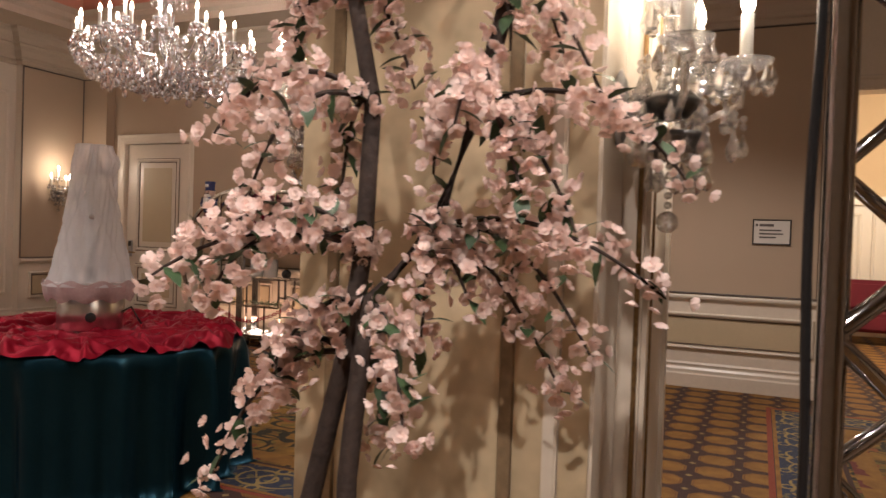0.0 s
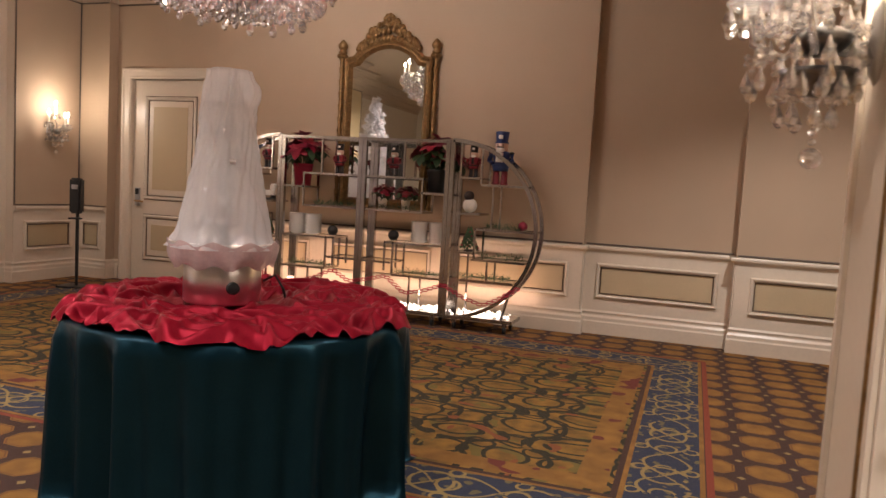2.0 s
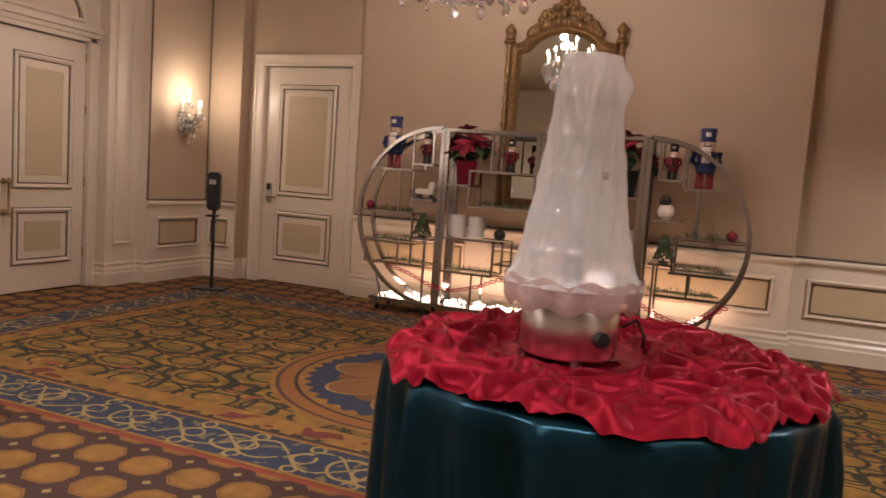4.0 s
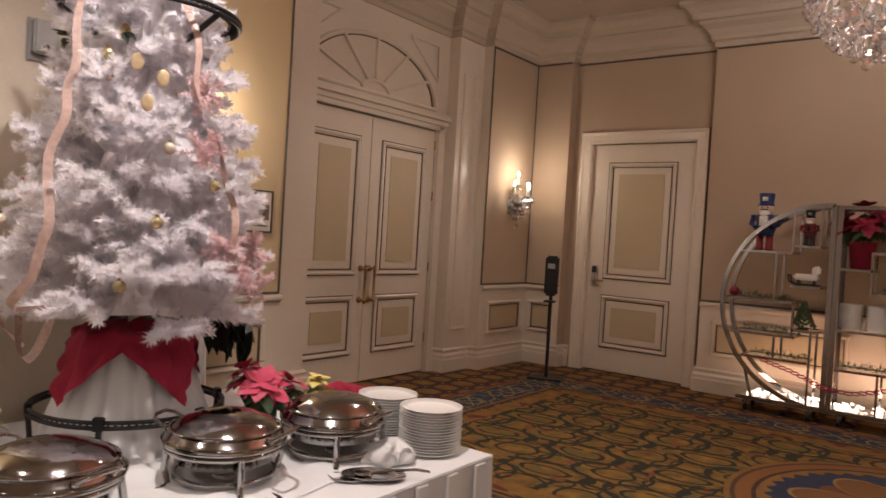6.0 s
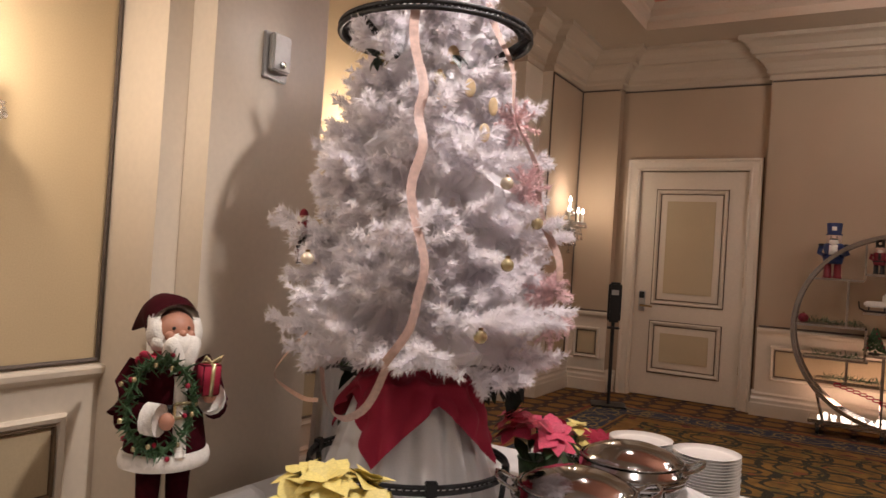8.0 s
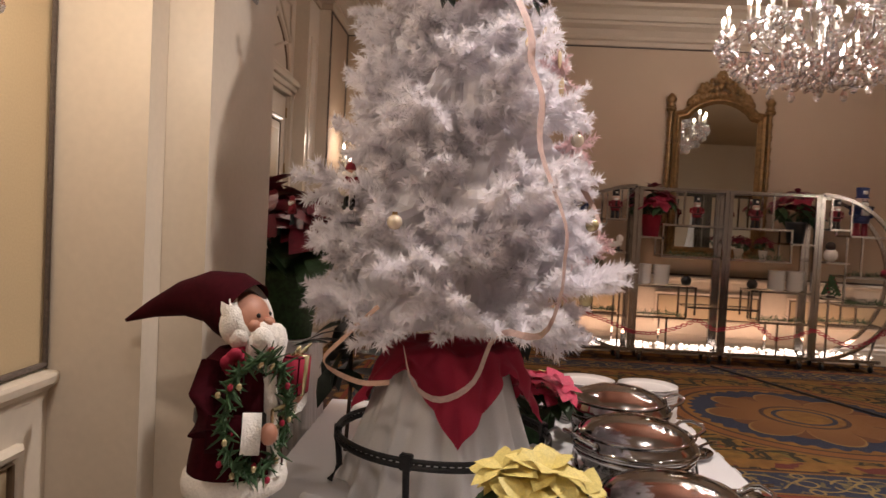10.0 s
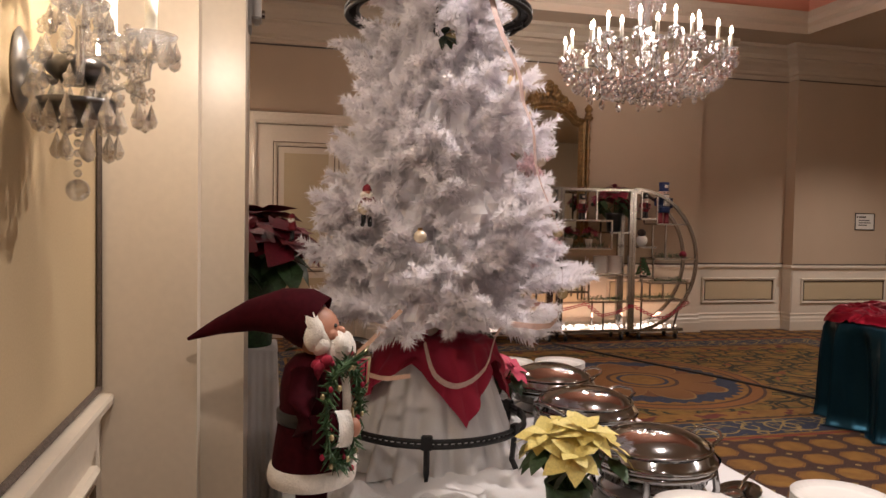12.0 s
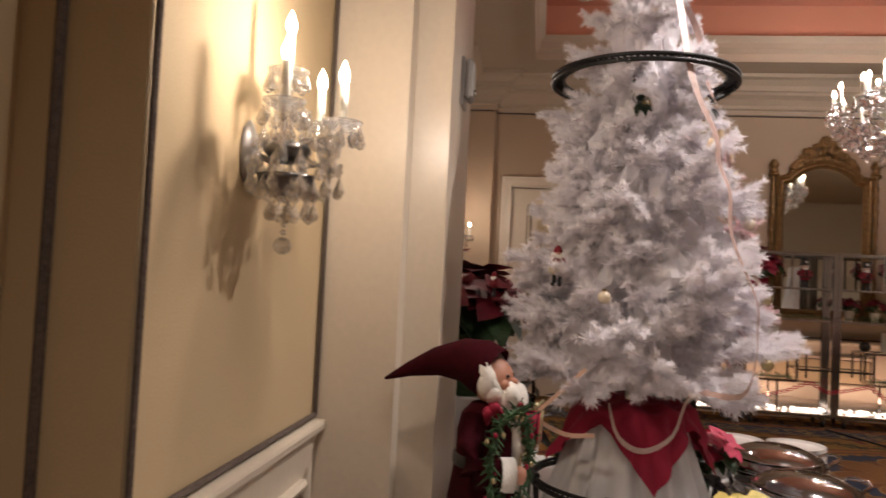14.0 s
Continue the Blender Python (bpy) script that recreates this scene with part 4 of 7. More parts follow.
def mirror_outline(inset):
    pts = []
    for x, z in outer:
        pts.append((x * (0.50 - inset) / 0.50, z - inset if z > 2 else z + inset))
    return pts


bm = bmesh.new()
rings = [[bm.verts.new((x, y, z)) for x, z in mirror_outline(i)] for i, y in ((0, 0), (0, -0.05), (0.02, -0.065), (0.045, -0.05), (0.06, -0.055), (0.085, -0.03), (0.095, -0.018), (0.10, 0))]
for a, b in zip(rings, rings[1:]):
    for k in range(len(a)):
        bm.faces.new((a[k], a[(k + 1) % len(a)], b[(k + 1) % len(a)], b[k]))
bmesh.ops.recalc_face_normals(bm, faces=bm.faces)
part("frame", bm, GOLD, mir, "carved and worn gilt frame")
bm = bmesh.new()
fr = [bm.verts.new((x, -0.020, z)) for x, z in mirror_outline(0.088)]
bk = [bm.verts.new((x, -0.006, z)) for x, z in mirror_outline(0.088)]
bm.faces.new(fr)
bm.faces.new(bk[::-1])
for k in range(len(fr)):
    bm.faces.new((fr[k], bk[k], bk[(k + 1) % len(fr)], fr[(k + 1) % len(fr)]))
bmesh.ops.recalc_face_normals(bm, faces=bm.faces)
bmesh.ops.triangulate(bm, faces=[fc for fc in bm.faces if len(fc.verts) > 4])
part("mirror_glass", bm, MIRROR, mir)
rnd = random.Random(4)
crest = bmesh.new()
for k in range(44):
    x = (k / 43 * 2 - 1) * 0.34
    hgt = 0.24 * (1 - abs(x / 0.36) ** 1.4) + 0.02
    z0 = 2.70 + 0.16 * math.cos(x / 0.40 * math.pi / 2)
    for j in range(3):
        ball(crest, (x + rnd.uniform(-0.015, 0.015), -0.03 - 0.02 * rnd.random(), z0 + hgt * (j / 2.6) * rnd.uniform(0.7, 1.0)), rnd.uniform(0.018, 0.036), 7, rnd.uniform(0.7, 1.6))
for k in range(9):
    a = k * math.tau / 9
    ball(crest, (0.045 * math.cos(a), -0.05, 3.04 + 0.05 * math.sin(a)), 0.030, 7)
ball(crest, (0, -0.06, 3.04), 0.034, 9)
part("crest", crest, GOLD, mir, "carved gilt crest of leaves and shell", smooth=True)
for s in (-1, 1):
    bm = L([(0, 0), (0.035, 0), (0.05, 0.02), (0.03, 0.04), (0.045, 0.06), (0.055, 0.09), (0.03, 0.13), (0.012, 0.15), (0, 0.155)], 12, (s * 0.53, -0.035, 2.70))
    box(bm, s * 0.53 - 0.05, s * 0.53 + 0.05, -0.075, -0.001, 2.655, 2.70, bevel=0.008)
    part("finial", bm, GOLD, mir, smooth=True)
    prof, z = [(0, 1.10)], 1.10
    while z < 2.63:
        prof += [(0.022, z), (0.034, z + 0.02), (0.022, z + 0.04), (0.020, z + 0.10), (0.030, z + 0.12)]
        z += 0.13
    prof += [(0.022, 2.655), (0, 2.656)]
    part("column", L(prof, 10, (s * 0.535, -0.034, 0)), GOLD, mir, "turned and carved gilt side column", smooth=True)

# ---------------------------------------------------------------- round table with the covered fountain
TX, TY = -2.556, 3.32
RX, RY = -2.45, 3.34
table = thing("round_table", "round banquet table hidden under its cloth", "table", pose(RX, RY, 0))
part("tabletop", L([(0, 0.705), (0.705, 0.705), (0.712, 0.715), (0.712, 0.728), (0, 0.73)], 48), DARKWOOD, table)
for k in range(4):
    a = k * math.pi / 2 + 0.6
    part("leg", T([(0.45 * math.cos(a), 0.45 * math.sin(a), 0), (0.42 * math.cos(a), 0.42 * math.sin(a), 0.705)], 0.016, 8), STEEL, table)


def fold(a):
    return 0.85 * (1 - 2 * abs(math.sin(8.5 * a + 0.9 * math.sin(3 * a)))) + 0.25 * math.sin(31 * a + 1.3) + 0.45 * math.sin(11 * a + 2 * math.sin(2 * a + 1))


bm = bmesh.new()
SEG = 240
rings = []
for r, z, amp in ((0.3, 0.735, 0), (0.64, 0.736, 0), (0.715, 0.735, 0.0), (0.732, 0.722, 0.004), (0.730, 0.66, 0.026), (0.722, 0.50, 0.046), (0.718, 0.28, 0.056), (0.718, 0.10, 0.062), (0.722, 0.012, 0.066), (0.76, 0.006, 0.06)):
    rings.append([bm.verts.new(((r + amp * fold(k * math.tau / SEG)) * math.cos(k * math.tau / SEG), (r + amp * fold(k * math.tau / SEG)) * math.sin(k * math.tau / SEG), z)) for k in range(SEG)])
for a, b in zip(rings, rings[1:]):
    for k in range(SEG):
        bm.faces.new((a[k], a[(k + 1) % SEG], b[(k + 1) % SEG], b[k]))
bm.faces.new(rings[0])
cloth = tagged(part("tablecloth", bm, TEAL, smooth=True), "dark teal satin tablecloth hanging in folds to the carpet", "tablecloth")
cloth.location = (RX, RY, 0)

rng = np.random.default_rng(5)
NR, NA = 120, 520
ri, ai = np.meshgrid(np.linspace(0.08, 0.735, NR), np.arange(NA) * math.tau / NA, indexing="ij")
gx, gy = ri * np.cos(ai), ri * np.sin(ai)
height = np.zeros_like(ri)
for k in range(250):
    # one soft fold: a curved ridge with a steep and a shallow side
    r0, a0 = 0.72 * math.sqrt(rng.uniform(0.06, 1.0)), rng.uniform(0, math.tau)
    turn = a0 + math.pi / 2 + rng.normal(0, 0.9)
    ln, wd, hg, bend = rng.uniform(0.07, 0.20), rng.uniform(0.011, 0.024), rng.uniform(0.030, 0.090), rng.normal(0, 2.0)
    dx, dy = gx - r0 * math.cos(a0), gy - r0 * math.sin(a0)
    u, v = dx * math.cos(turn) + dy * math.sin(turn), -dx * math.sin(turn) + dy * math.cos(turn)
    v = v - bend * u * u
    wide = np.where(v > 0, wd * 1.7, wd * 0.8)
    ridge = hg * np.exp(-(v / wide) ** 2) * np.exp(-(u / ln) ** 4)
    height = np.sqrt(height ** 2 + ridge ** 2) if k % 3 else np.maximum(height, ridge)
near = np.hypot(gx - (TX - RX), gy - (TY - RY))
height *= 0.10 + 0.90 * np.clip((near - 0.22) / 0.14, 0, 1)
height = 0.095 * np.tanh(height / 0.085)
bm = bmesh.new()
rings = []
for i in range(NR):
    row = []
    for k in range(NA):
        a, q = ai[i, k], i / (NR - 1)
        edge = 0.030 * math.sin(5 * a + 1) + 0.020 * math.sin(13 * a) + 0.03 * noise.noise((math.cos(a) * 4, math.sin(a) * 4, 3))
        rr = ri[i, k] * (1 + edge * q * q)
        drop = 0.9 * max(0.0, rr - 0.725)
        row.append(bm.verts.new((rr * math.cos(a), rr * math.sin(a), 0.741 + height[i, k] * (1 - 0.55 * max(0.0, (q - 0.92) / 0.08)) - drop)))
    rings.append(row)
for a, b in zip(rings, rings[1:]):
    for k in range(NA):
        bm.faces.new((a[k], a[(k + 1) % NA], b[(k + 1) % NA], b[k]))
bm.faces.new(rings[0])
satin = tagged(part("satin_overlay", bm, SATIN, smooth=True), "crumpled red satin cloth heaped on the tabletop", "table overlay")
satin.location = (RX, RY, 0)

fo = thing("chocolate_fountain", "tall steel tiered fountain wrapped in clear plastic film", "fountain", pose(TX, TY, 0.744))
part("base", L([(0, 0.02), (0.160, 0.02), (0.168, 0.03), (0.168, 0.20), (0.16, 0.21), (0, 0.21)], 48), DRUM, fo, smooth=True)
for k in range(4):
    a = k * math.pi / 2 + 0.4
    part("foot", L([(0, 0), (0.02, 0), (0.016, 0.022), (0, 0.022)], 10, (0.152 * math.cos(a), 0.152 * math.sin(a), 0)), CHROME, fo)
part("knob", L([(0, 0), (0.028, 0), (0.026, 0.02), (0, 0.022)], 16, (0.129, -0.108, 0.10), tilt=Matrix.Rotation(radians(50), 4, "Z") @ Matrix.Rotation(radians(90), 4, "X")), BLACK, fo, "black control knob")
part("bowl", L([(0.0, 0.20), (0.12, 0.20), (0.20, 0.24), (0.232, 0.29), (0.228, 0.292), (0.19, 0.25), (0, 0.22)], 36), DRUM, fo, smooth=True)
part("column", L([(0, 0.2), (0.03, 0.2), (0.03, 0.99), (0.035, 1.02), (0, 1.03)], 16), DRUM, fo, smooth=True)
for r, z in ((0.176, 0.41), (0.148, 0.54), (0.128, 0.67), (0.112, 0.80), (0.097, 0.93)):
    part("tier", L([(0.03, z), (r * 0.7, z - 0.005), (r, z - 0.020), (r, z - 0.042), (r * 0.7, z - 0.015), (0.03, z - 0.012)], 30), DRUM, fo, smooth=True)
bm = bmesh.new()
rings = []
for i in range(40):
    z = 0.265 + 0.775 * i / 39
    q = i / 39
    r = float(np.interp(q, [0, 0.03, 0.075, 0.118, 0.20, 0.28, 0.36, 0.44, 0.52, 0.60, 0.68, 0.76, 0.88, 1.0], [0.240, 0.224, 0.206, 0.194, 0.178, 0.164, 0.152, 0.142, 0.132, 0.124, 0.116, 0.108, 0.097, 0.088]))
    row = []
    for k in range(144):
        a = k * math.tau / 144
        w = 0.010 * (1 - 3 * abs(noise.noise((math.cos(a + 2.4 * q) * 2.2, math.sin(a + 2.4 * q) * 2.2, z * 2.2)))) + 0.006 * (1 - 3 * abs(noise.noise((math.cos(a - 0.9 * q) * 5, math.sin(a - 0.9 * q) * 5, z * 2 + 4)))) + 0.003 * noise.noise((math.cos(a) * 9, math.sin(a) * 9, z * 8))
        if i > 36:
            w *= 0.6
        lump = 0.035 * math.exp(-((z - 0.95) / 0.06) ** 2) * max(0, math.cos(a - 0.3)) ** 6
        row.append(bm.verts.new(((r + w + lump) * math.cos(a), (r + w + lump) * math.sin(a), z)))
    rings.append(row)
for a, b in zip(rings, rings[1:]):
    for k in range(144):
        bm.faces.new((a[k], a[(k + 1) % 144], b[(k + 1) % 144], b[k]))
bm.faces.new(rings[-1])
part("plastic_cover", bm, PLASTIC, fo, "wrinkled clear plastic cover", smooth=True)
bm = bmesh.new()
rings = []
for r, z in ((0.240, 0.290), (0.238, 0.262), (0.234, 0.230), (0.228, 0.212), (0.216, 0.188)):
    rings.append([bm.verts.new(((r + 0.004 * math.sin(23 * k * math.tau / 90) * (z < 0.25) + 0.012 * noise.noise((k * 0.4, z * 20, 0))) * math.cos(k * math.tau / 90), (r + 0.004 * math.sin(17 * k * math.tau / 90)) * math.sin(k * math.tau / 90), z + 0.012 * math.sin(k * 0.7))) for k in range(90)])
for a, b in zip(rings, rings[1:]):
    for k in range(90):
        bm.faces.new((a[k], a[(k + 1) % 90], b[(k + 1) % 90], b[k]))
part("film_skirt", bm, mat("rosy_film", (0.58, 0.44, 0.44), 0.3, var=0.15, scale=10, bump=0.03, Alpha=0.80), fo, "gathered rosy plastic skirt", smooth=True)
part("power_cord", T([(0.17, 0.06, 0.12), (0.22, 0.08, 0.15), (0.25, 0.10, 0.09), (0.24, 0.14, 0.045)], 0.006, 6), BLACK, fo)

# ---------------------------------------------------------------- sanitizer stand, thermostat, signs
sa = thing("sanitizer_stand", "black hand sanitizer dispenser on a thin floor stand", "sanitizer stand", pose(-7.10, 6.91, 0, 0, 0, 20))
part("foot", B(-0.17, 0.17, -0.14, 0.14, 0.001, 0.018, bevel=0.006), BLACK, sa)
part("pole", T([(0, 0, 0.018), (0, 0, 1.0)], 0.018, 10), BLACK, sa)
part("dispenser", B(-0.065, 0.065, -0.075, 0.03, 0.83, 1.225, bevel=0.02), BLACK, sa)
part("drip_tray", B(-0.06, 0.06, -0.10, 0.0, 0.765, 0.785, bevel=0.006), BLACK, sa)
part("label_plate", B(-0.035, 0.035, -0.079, -0.0755, 1.10, 1.15), SILVERGREY, sa)

th = thing("thermostat", "grey wall thermostat box on the cream pillar", "thermostat", pose(-7.11, 2.0, 2.04, 0, 0, 90))
part("plate", B(-0.07, 0.07, -0.012, 0, 0, 0.19, bevel=0.004), SILVERGREY, th)
part("cover", B(-0.052, 0.055, -0.045, -0.0125, 0.03, 0.185, bevel=0.008), SILVERGREY, th)
part("dial", L([(0, 0), (0.014, 0), (0.014, 0.012), (0, 0.013)], 14, (0.0, -0.045, 0.06), tilt=Matrix.Rotation(radians(90), 4, "X")), CHROME, th)


def wall_sign(at, w, hgt, label, bars):
    s = thing("wall_sign", label, "sign", at)
    part("sign_frame", frame_bm(-w / 2, w / 2, 0, hgt, 0.012, 0.014, -0.002), DARKWOOD, s)
    part("sign_sheet", B(-w / 2 + 0.008, w / 2 - 0.008, -0.006, -0.001, 0.008, hgt - 0.008), PAPER, s)
    for x0, x1, z0, z1, m in bars:
        part("text_bar", B(x0 * w, x1 * w, -0.008, -0.0065, z0 * hgt, z1 * hgt), m, s)
    return s


INK = mat("printed_ink", (0.10, 0.08, 0.07), 0.7, var=0.1, bump=0)
PRINT = mat("printed_photo", (0.16, 0.10, 0.08), 0.6, var=0.6, scale=12, bump=0)
wall_sign(pose(0.945, 7.60, 1.36, 0, 0, 0), 0.32, 0.23, "small framed notice with lines of print on the wall", [(-0.42, -0.36, 0.72, 0.82, INK), (-0.32, 0.05, 0.72, 0.82, INK), (-0.32, 0.25, 0.54, 0.60, INK), (-0.32, 0.30, 0.40, 0.46, INK), (-0.32, 0.12, 0.26, 0.32, INK)])
wall_sign(pose(-7.70, 3.70, 1.31, 0, 0, 90), 0.29, 0.295, "framed notice with a dark photo on the wall", [(-0.40, 0.40, 0.30, 0.66, PRINT), (-0.30, 0.30, 0.78, 0.84, INK), (-0.20, 0.20, 0.88, 0.92, INK), (-0.36, 0.36, 0.14, 0.18, INK)])

# ---------------------------------------------------------------- free pillar
PX0, PX1, PY0, PY1 = -0.25, 0.622, 2.03, 2.45
FX0, FX1, FY0 = -0.109, 0.572, 1.80
pil = tagged(part("pillar", B(PX0, PX1, PY0, PY1, 0, TOP + 0.41), CREAM), "square cream pillar with a raised front of marbled panels", "pillar", kind="structure")
part("raised_front", B(FX0, FX1, FY0, PY0 - 0.0005, 0, TOP + 0.405, bevel=0.004), CREAM, pil)
for a, b in ((FX0 + 0.004, -0.032), (0.0, 0.382), (0.414, 0.475)):
    part("marbled_panel", B(a, b, FY0 - 0.006, FY0 - 0.0005, 0.10, TOP + 0.38), MARBLE, pil, "tan sponge-marbled panel")
part("marbled_panel", B(0.508, FX1 - 0.006, FY0 - 0.006, FY0 - 0.0005, 0.10, TOP + 0.38), MARBLE, pil, "tan sponge-marbled panel")
for x in (-0.016, 0.398):
    part("bronze_strip", B(x - 0.014, x + 0.014, FY0 - 0.012, FY0 - 0.0005, 0.05, TOP + 0.38, bevel=0.003), BRONZE, pil, "dull bronze strip")
part("cream_strip", B(0.477, 0.506, FY0 - 0.018, FY0 - 0.0005, 0.05, TOP + 0.38, bevel=0.004), CREAM, pil)
for x in (PX0 - 0.0115, PX1 + 0.0005):
    part("corner_post", B(x, x + 0.011, PY0 + 0.01, PY0 + 0.04, 0, TOP + 0.39), CREAM, pil)
    part("corner_post", B(x, x + 0.011, PY1 - 0.04, PY1 - 0.01, 0, TOP + 0.39), CREAM, pil)
    part("gilt_strip", T([(x + 0.006, PY0 + 0.07, 0.05), (x + 0.006, PY0 + 0.07, TOP + 0.39)], 0.008, 6), GOLD, pil)
part("gilt_strip", T([(PX1 - 0.01, PY0 - 0.004, 0.02), (PX1 - 0.01, PY0 - 0.004, TOP + 0.39)], 0.006, 6), GOLD, pil)

# ---------------------------------------------------------------- truss and corridor
tr = thing("truss_tower", "shiny aluminium box truss tower standing on the carpet", "truss", pose(0.962, 1.70, 0, 0, 0, -4))
SIDE = 0.30
for x in (0, SIDE):
    for y in (0, SIDE):
        part("chord", T([(x, y, 0.02), (x, y, 3.0)], 0.0225, 16), CHROME, tr, smooth=True)
for face in range(4):
    c = [(0, 0), (SIDE, 0), (SIDE, SIDE), (0, SIDE)]
    a, b = c[face], c[(face + 1) % 4]
    for k in range(10):
        z = 0.05 + 0.29 * k
        p, q = (a, b) if k % 2 == 0 else (b, a)
        part("brace", T([(*p, z), (*q, z + 0.29)], 0.015, 10), CHROME, tr, smooth=True)
part("base_plate", B(-0.08, SIDE + 0.08, -0.08, SIDE + 0.08, 0.001, 0.02, bevel=0.004), STEEL, tr)
part("cable", T([(-0.036 + 0.004 * math.sin(z * 0.8), 0.0, z * 0.1) for z in range(31)], 0.008, 8), BLACK, tr, "black power cable taped along the truss")

so = thing("corridor_sofa", "small burgundy upholstered sofa against the far corridor wall", "sofa", pose(2.7, 12.4, 0))
SOFA = mat("sofa_cloth", (0.13, 0.008, 0.02), 0.85, var=0.15, scale=9, bump=0.02)
part("seat", B(-0.7, 0.7, -0.35, 0.3, 0.18, 0.45, bevel=0.05), SOFA, so)
part("backrest", B(-0.7, 0.7, 0.16, 0.34, 0.44, 0.9, bevel=0.06), SOFA, so)
for x in (-0.63, 0.63):
    for y in (-0.28, 0.26):
        part("leg", L([(0, 0), (0.02, 0), (0.03, 0.19), (0, 0.19)], 8, (x, y, 0)), DARKWOOD, so)
frame_1 = tagged(new("opening_1"), "cream architrave round the corridor opening", "architrave", kind="structure")
frame_1.matrix_world = pose(1.45, 7.60, 0)
casing(frame_1, 0.002, 1.298, 2.72, 0.12)
tagged(part("corridor_dado", B(1.452, 1.47, 7.79, 13.29, 0, 0.86), CREAM), "white painted corridor dado", "dado", kind="structure")
tagged(part("corridor_dado", B(1.48, 3.99, 13.27, 13.298, 0, 2.02), WHITEPAINT), "white painted panelling at the corridor's end", "panelling", kind="structure")
tagged(part("corridor_trim", B(1.48, 3.99, 13.20, 13.298, 2.024, 2.16, bevel=0.012), WHITEPAINT), "white cornice over the corridor panelling", "trim", kind="structure")
for x in (1.62, 2.42, 3.22):
    tagged(part("corridor_trim", frame_bm(x, x + 0.66, 0.12, 1.90, 0.06, 0.03, 13.268), WHITEPAINT), "white panel moulding on the corridor wall", "trim", kind="structure")

# ---------------------------------------------------------------- plants


def leaf_mesh(bm, m, ln, w, curl=0.25, mi=0, notch=False):
    """A pointed leaf along +x, creased down its middle and curling down."""
    rows = []
    for q, k in ((0.0, 0.06), (0.25, 0.75), (0.5, 1.0), (0.75, 0.62), (1.0, 0.0)):
        z = -curl * ln * q * q
        c = m @ Vector((ln * q, 0, z))
        if k == 0:
            rows.append([bm.verts.new(c)])
        else:
            rows.append([bm.verts.new(m @ Vector((ln * q, s * w * k, z + (0.12 * w * k if s else 0)))) if s else bm.verts.new(c) for s in (-1, 0, 1)])
    for a, b in zip(rows, rows[1:]):
        if len(b) == 3:
            for j in (0, 1):
                bm.faces.new((a[j], a[j + 1], b[j + 1], b[j])).material_index = mi
        else:
            for j in (0, 1):
                bm.faces.new((a[j], a[j + 1], b[0])).material_index = mi


def leaf_data(name, material, ln, w, curl):
    bm = bmesh.new()
    leaf_mesh(bm, Matrix.Identity(4), ln, w, curl)
    me = bpy.data.meshes.new(name)
    for fc in bm.faces:
        fc.smooth = True
    bm.to_mesh(me)
    bm.free()
    me.materials.append(material)
    return me


def poinsettia(at, size, material, label, seed, pot=True, pieces=True, heads=7, pot_mat=None, spread=1.0):
    """Poinsettia: bract rosettes over green leaves, in a foil pot. pieces: each bract is a part."""
    rnd = random.Random(seed)
    p = thing("poinsettia", label, "poinsettia", pose(*at), group="poinsettias")
    ph = 0.45 * size
    part("pot", L([(0, 0), (0.16 * size, 0), (0.20 * size, ph * 0.9), (0.215 * size, ph), (0.18 * size, ph), (0.16 * size, ph * 0.85), (0, ph * 0.85)], 20), pot_mat or REDCLOTH, p, smooth=True)
    mats = []
    for hd in range(heads):
        a = hd * 2.4 + rnd.random()
        rr = 0.0 if hd == 0 else rnd.uniform(0.20, 0.42) * size * spread
        c = Vector((rr * math.cos(a), rr * math.sin(a), ph + size * rnd.uniform(0.35, 0.60) - rr * 0.45))
        tilt = rr / size * 85
        head = Matrix.Translation(c) @ pose(0, 0, 0, 0, 0, math.degrees(a)) @ pose(0, 0, 0, 0, tilt, 0)
        for ring, (n, ln, up) in enumerate(((6, 0.30, -8), (5, 0.21, -28))):
            for k in range(n):
                t = head @ pose(0, 0, 0.006 * ring, rnd.uniform(-12, 12), up + rnd.uniform(-14, 14), k * 360 / n + ring * 30 + rnd.uniform(-14, 14))
                mats.append((0, t @ Matrix.Diagonal((s := size * ln * rnd.uniform(0.8, 1.15) / 0.3, s, s, 1))))
        for k in range(4):
            t = Matrix.Translation(c - Vector((0, 0, 0.10 * size))) @ pose(0, 0, 0, 0, rnd.uniform(5, 45), rnd.uniform(0, 360))
            mats.append((1, t @ Matrix.Diagonal((s := size * rnd.uniform(0.8, 1.1), s, s, 1))))
    stems = bmesh.new()
    for kind, t in mats[:: 6]:
        tube(stems, [(0, 0, ph * 0.8), tuple(t.translation * 0.8 + Vector((0, 0, 0))), tuple(t.translation)], 0.010 * size, 5)
    part("stems", stems, LEAF, p)
    if pieces:
        data = (leaf_data("bract", material, 0.30, 0.108, 0.26), leaf_data("leaf", LEAF, 0.30, 0.085, 0.25))
        for kind, t in mats:
            o = new("leaf" if kind else "bract", data[kind])
            o.parent, o.matrix_local = p, t
    else:
        for kind, nm, m in ((0, "bract_mass", material), (1, "leaf_mass", LEAF)):
            bm = bmesh.new()
            for kk, t in mats:
                if kk == kind:
                    leaf_mesh(bm, t, 0.30, 0.088, 0.22)
            ob = part(nm, bm, m, p, smooth=True)
            ob["kind"] = "stuff"
    return p


# ---------------------------------------------------------------- display shelves (four wheeled steel units)
CY0, CY1 = 7.13, 7.45


def bar(bm, x0, x1, y0, y1, z0, z1):
    box(bm, x0, x1, y0, y1, z0, z1)


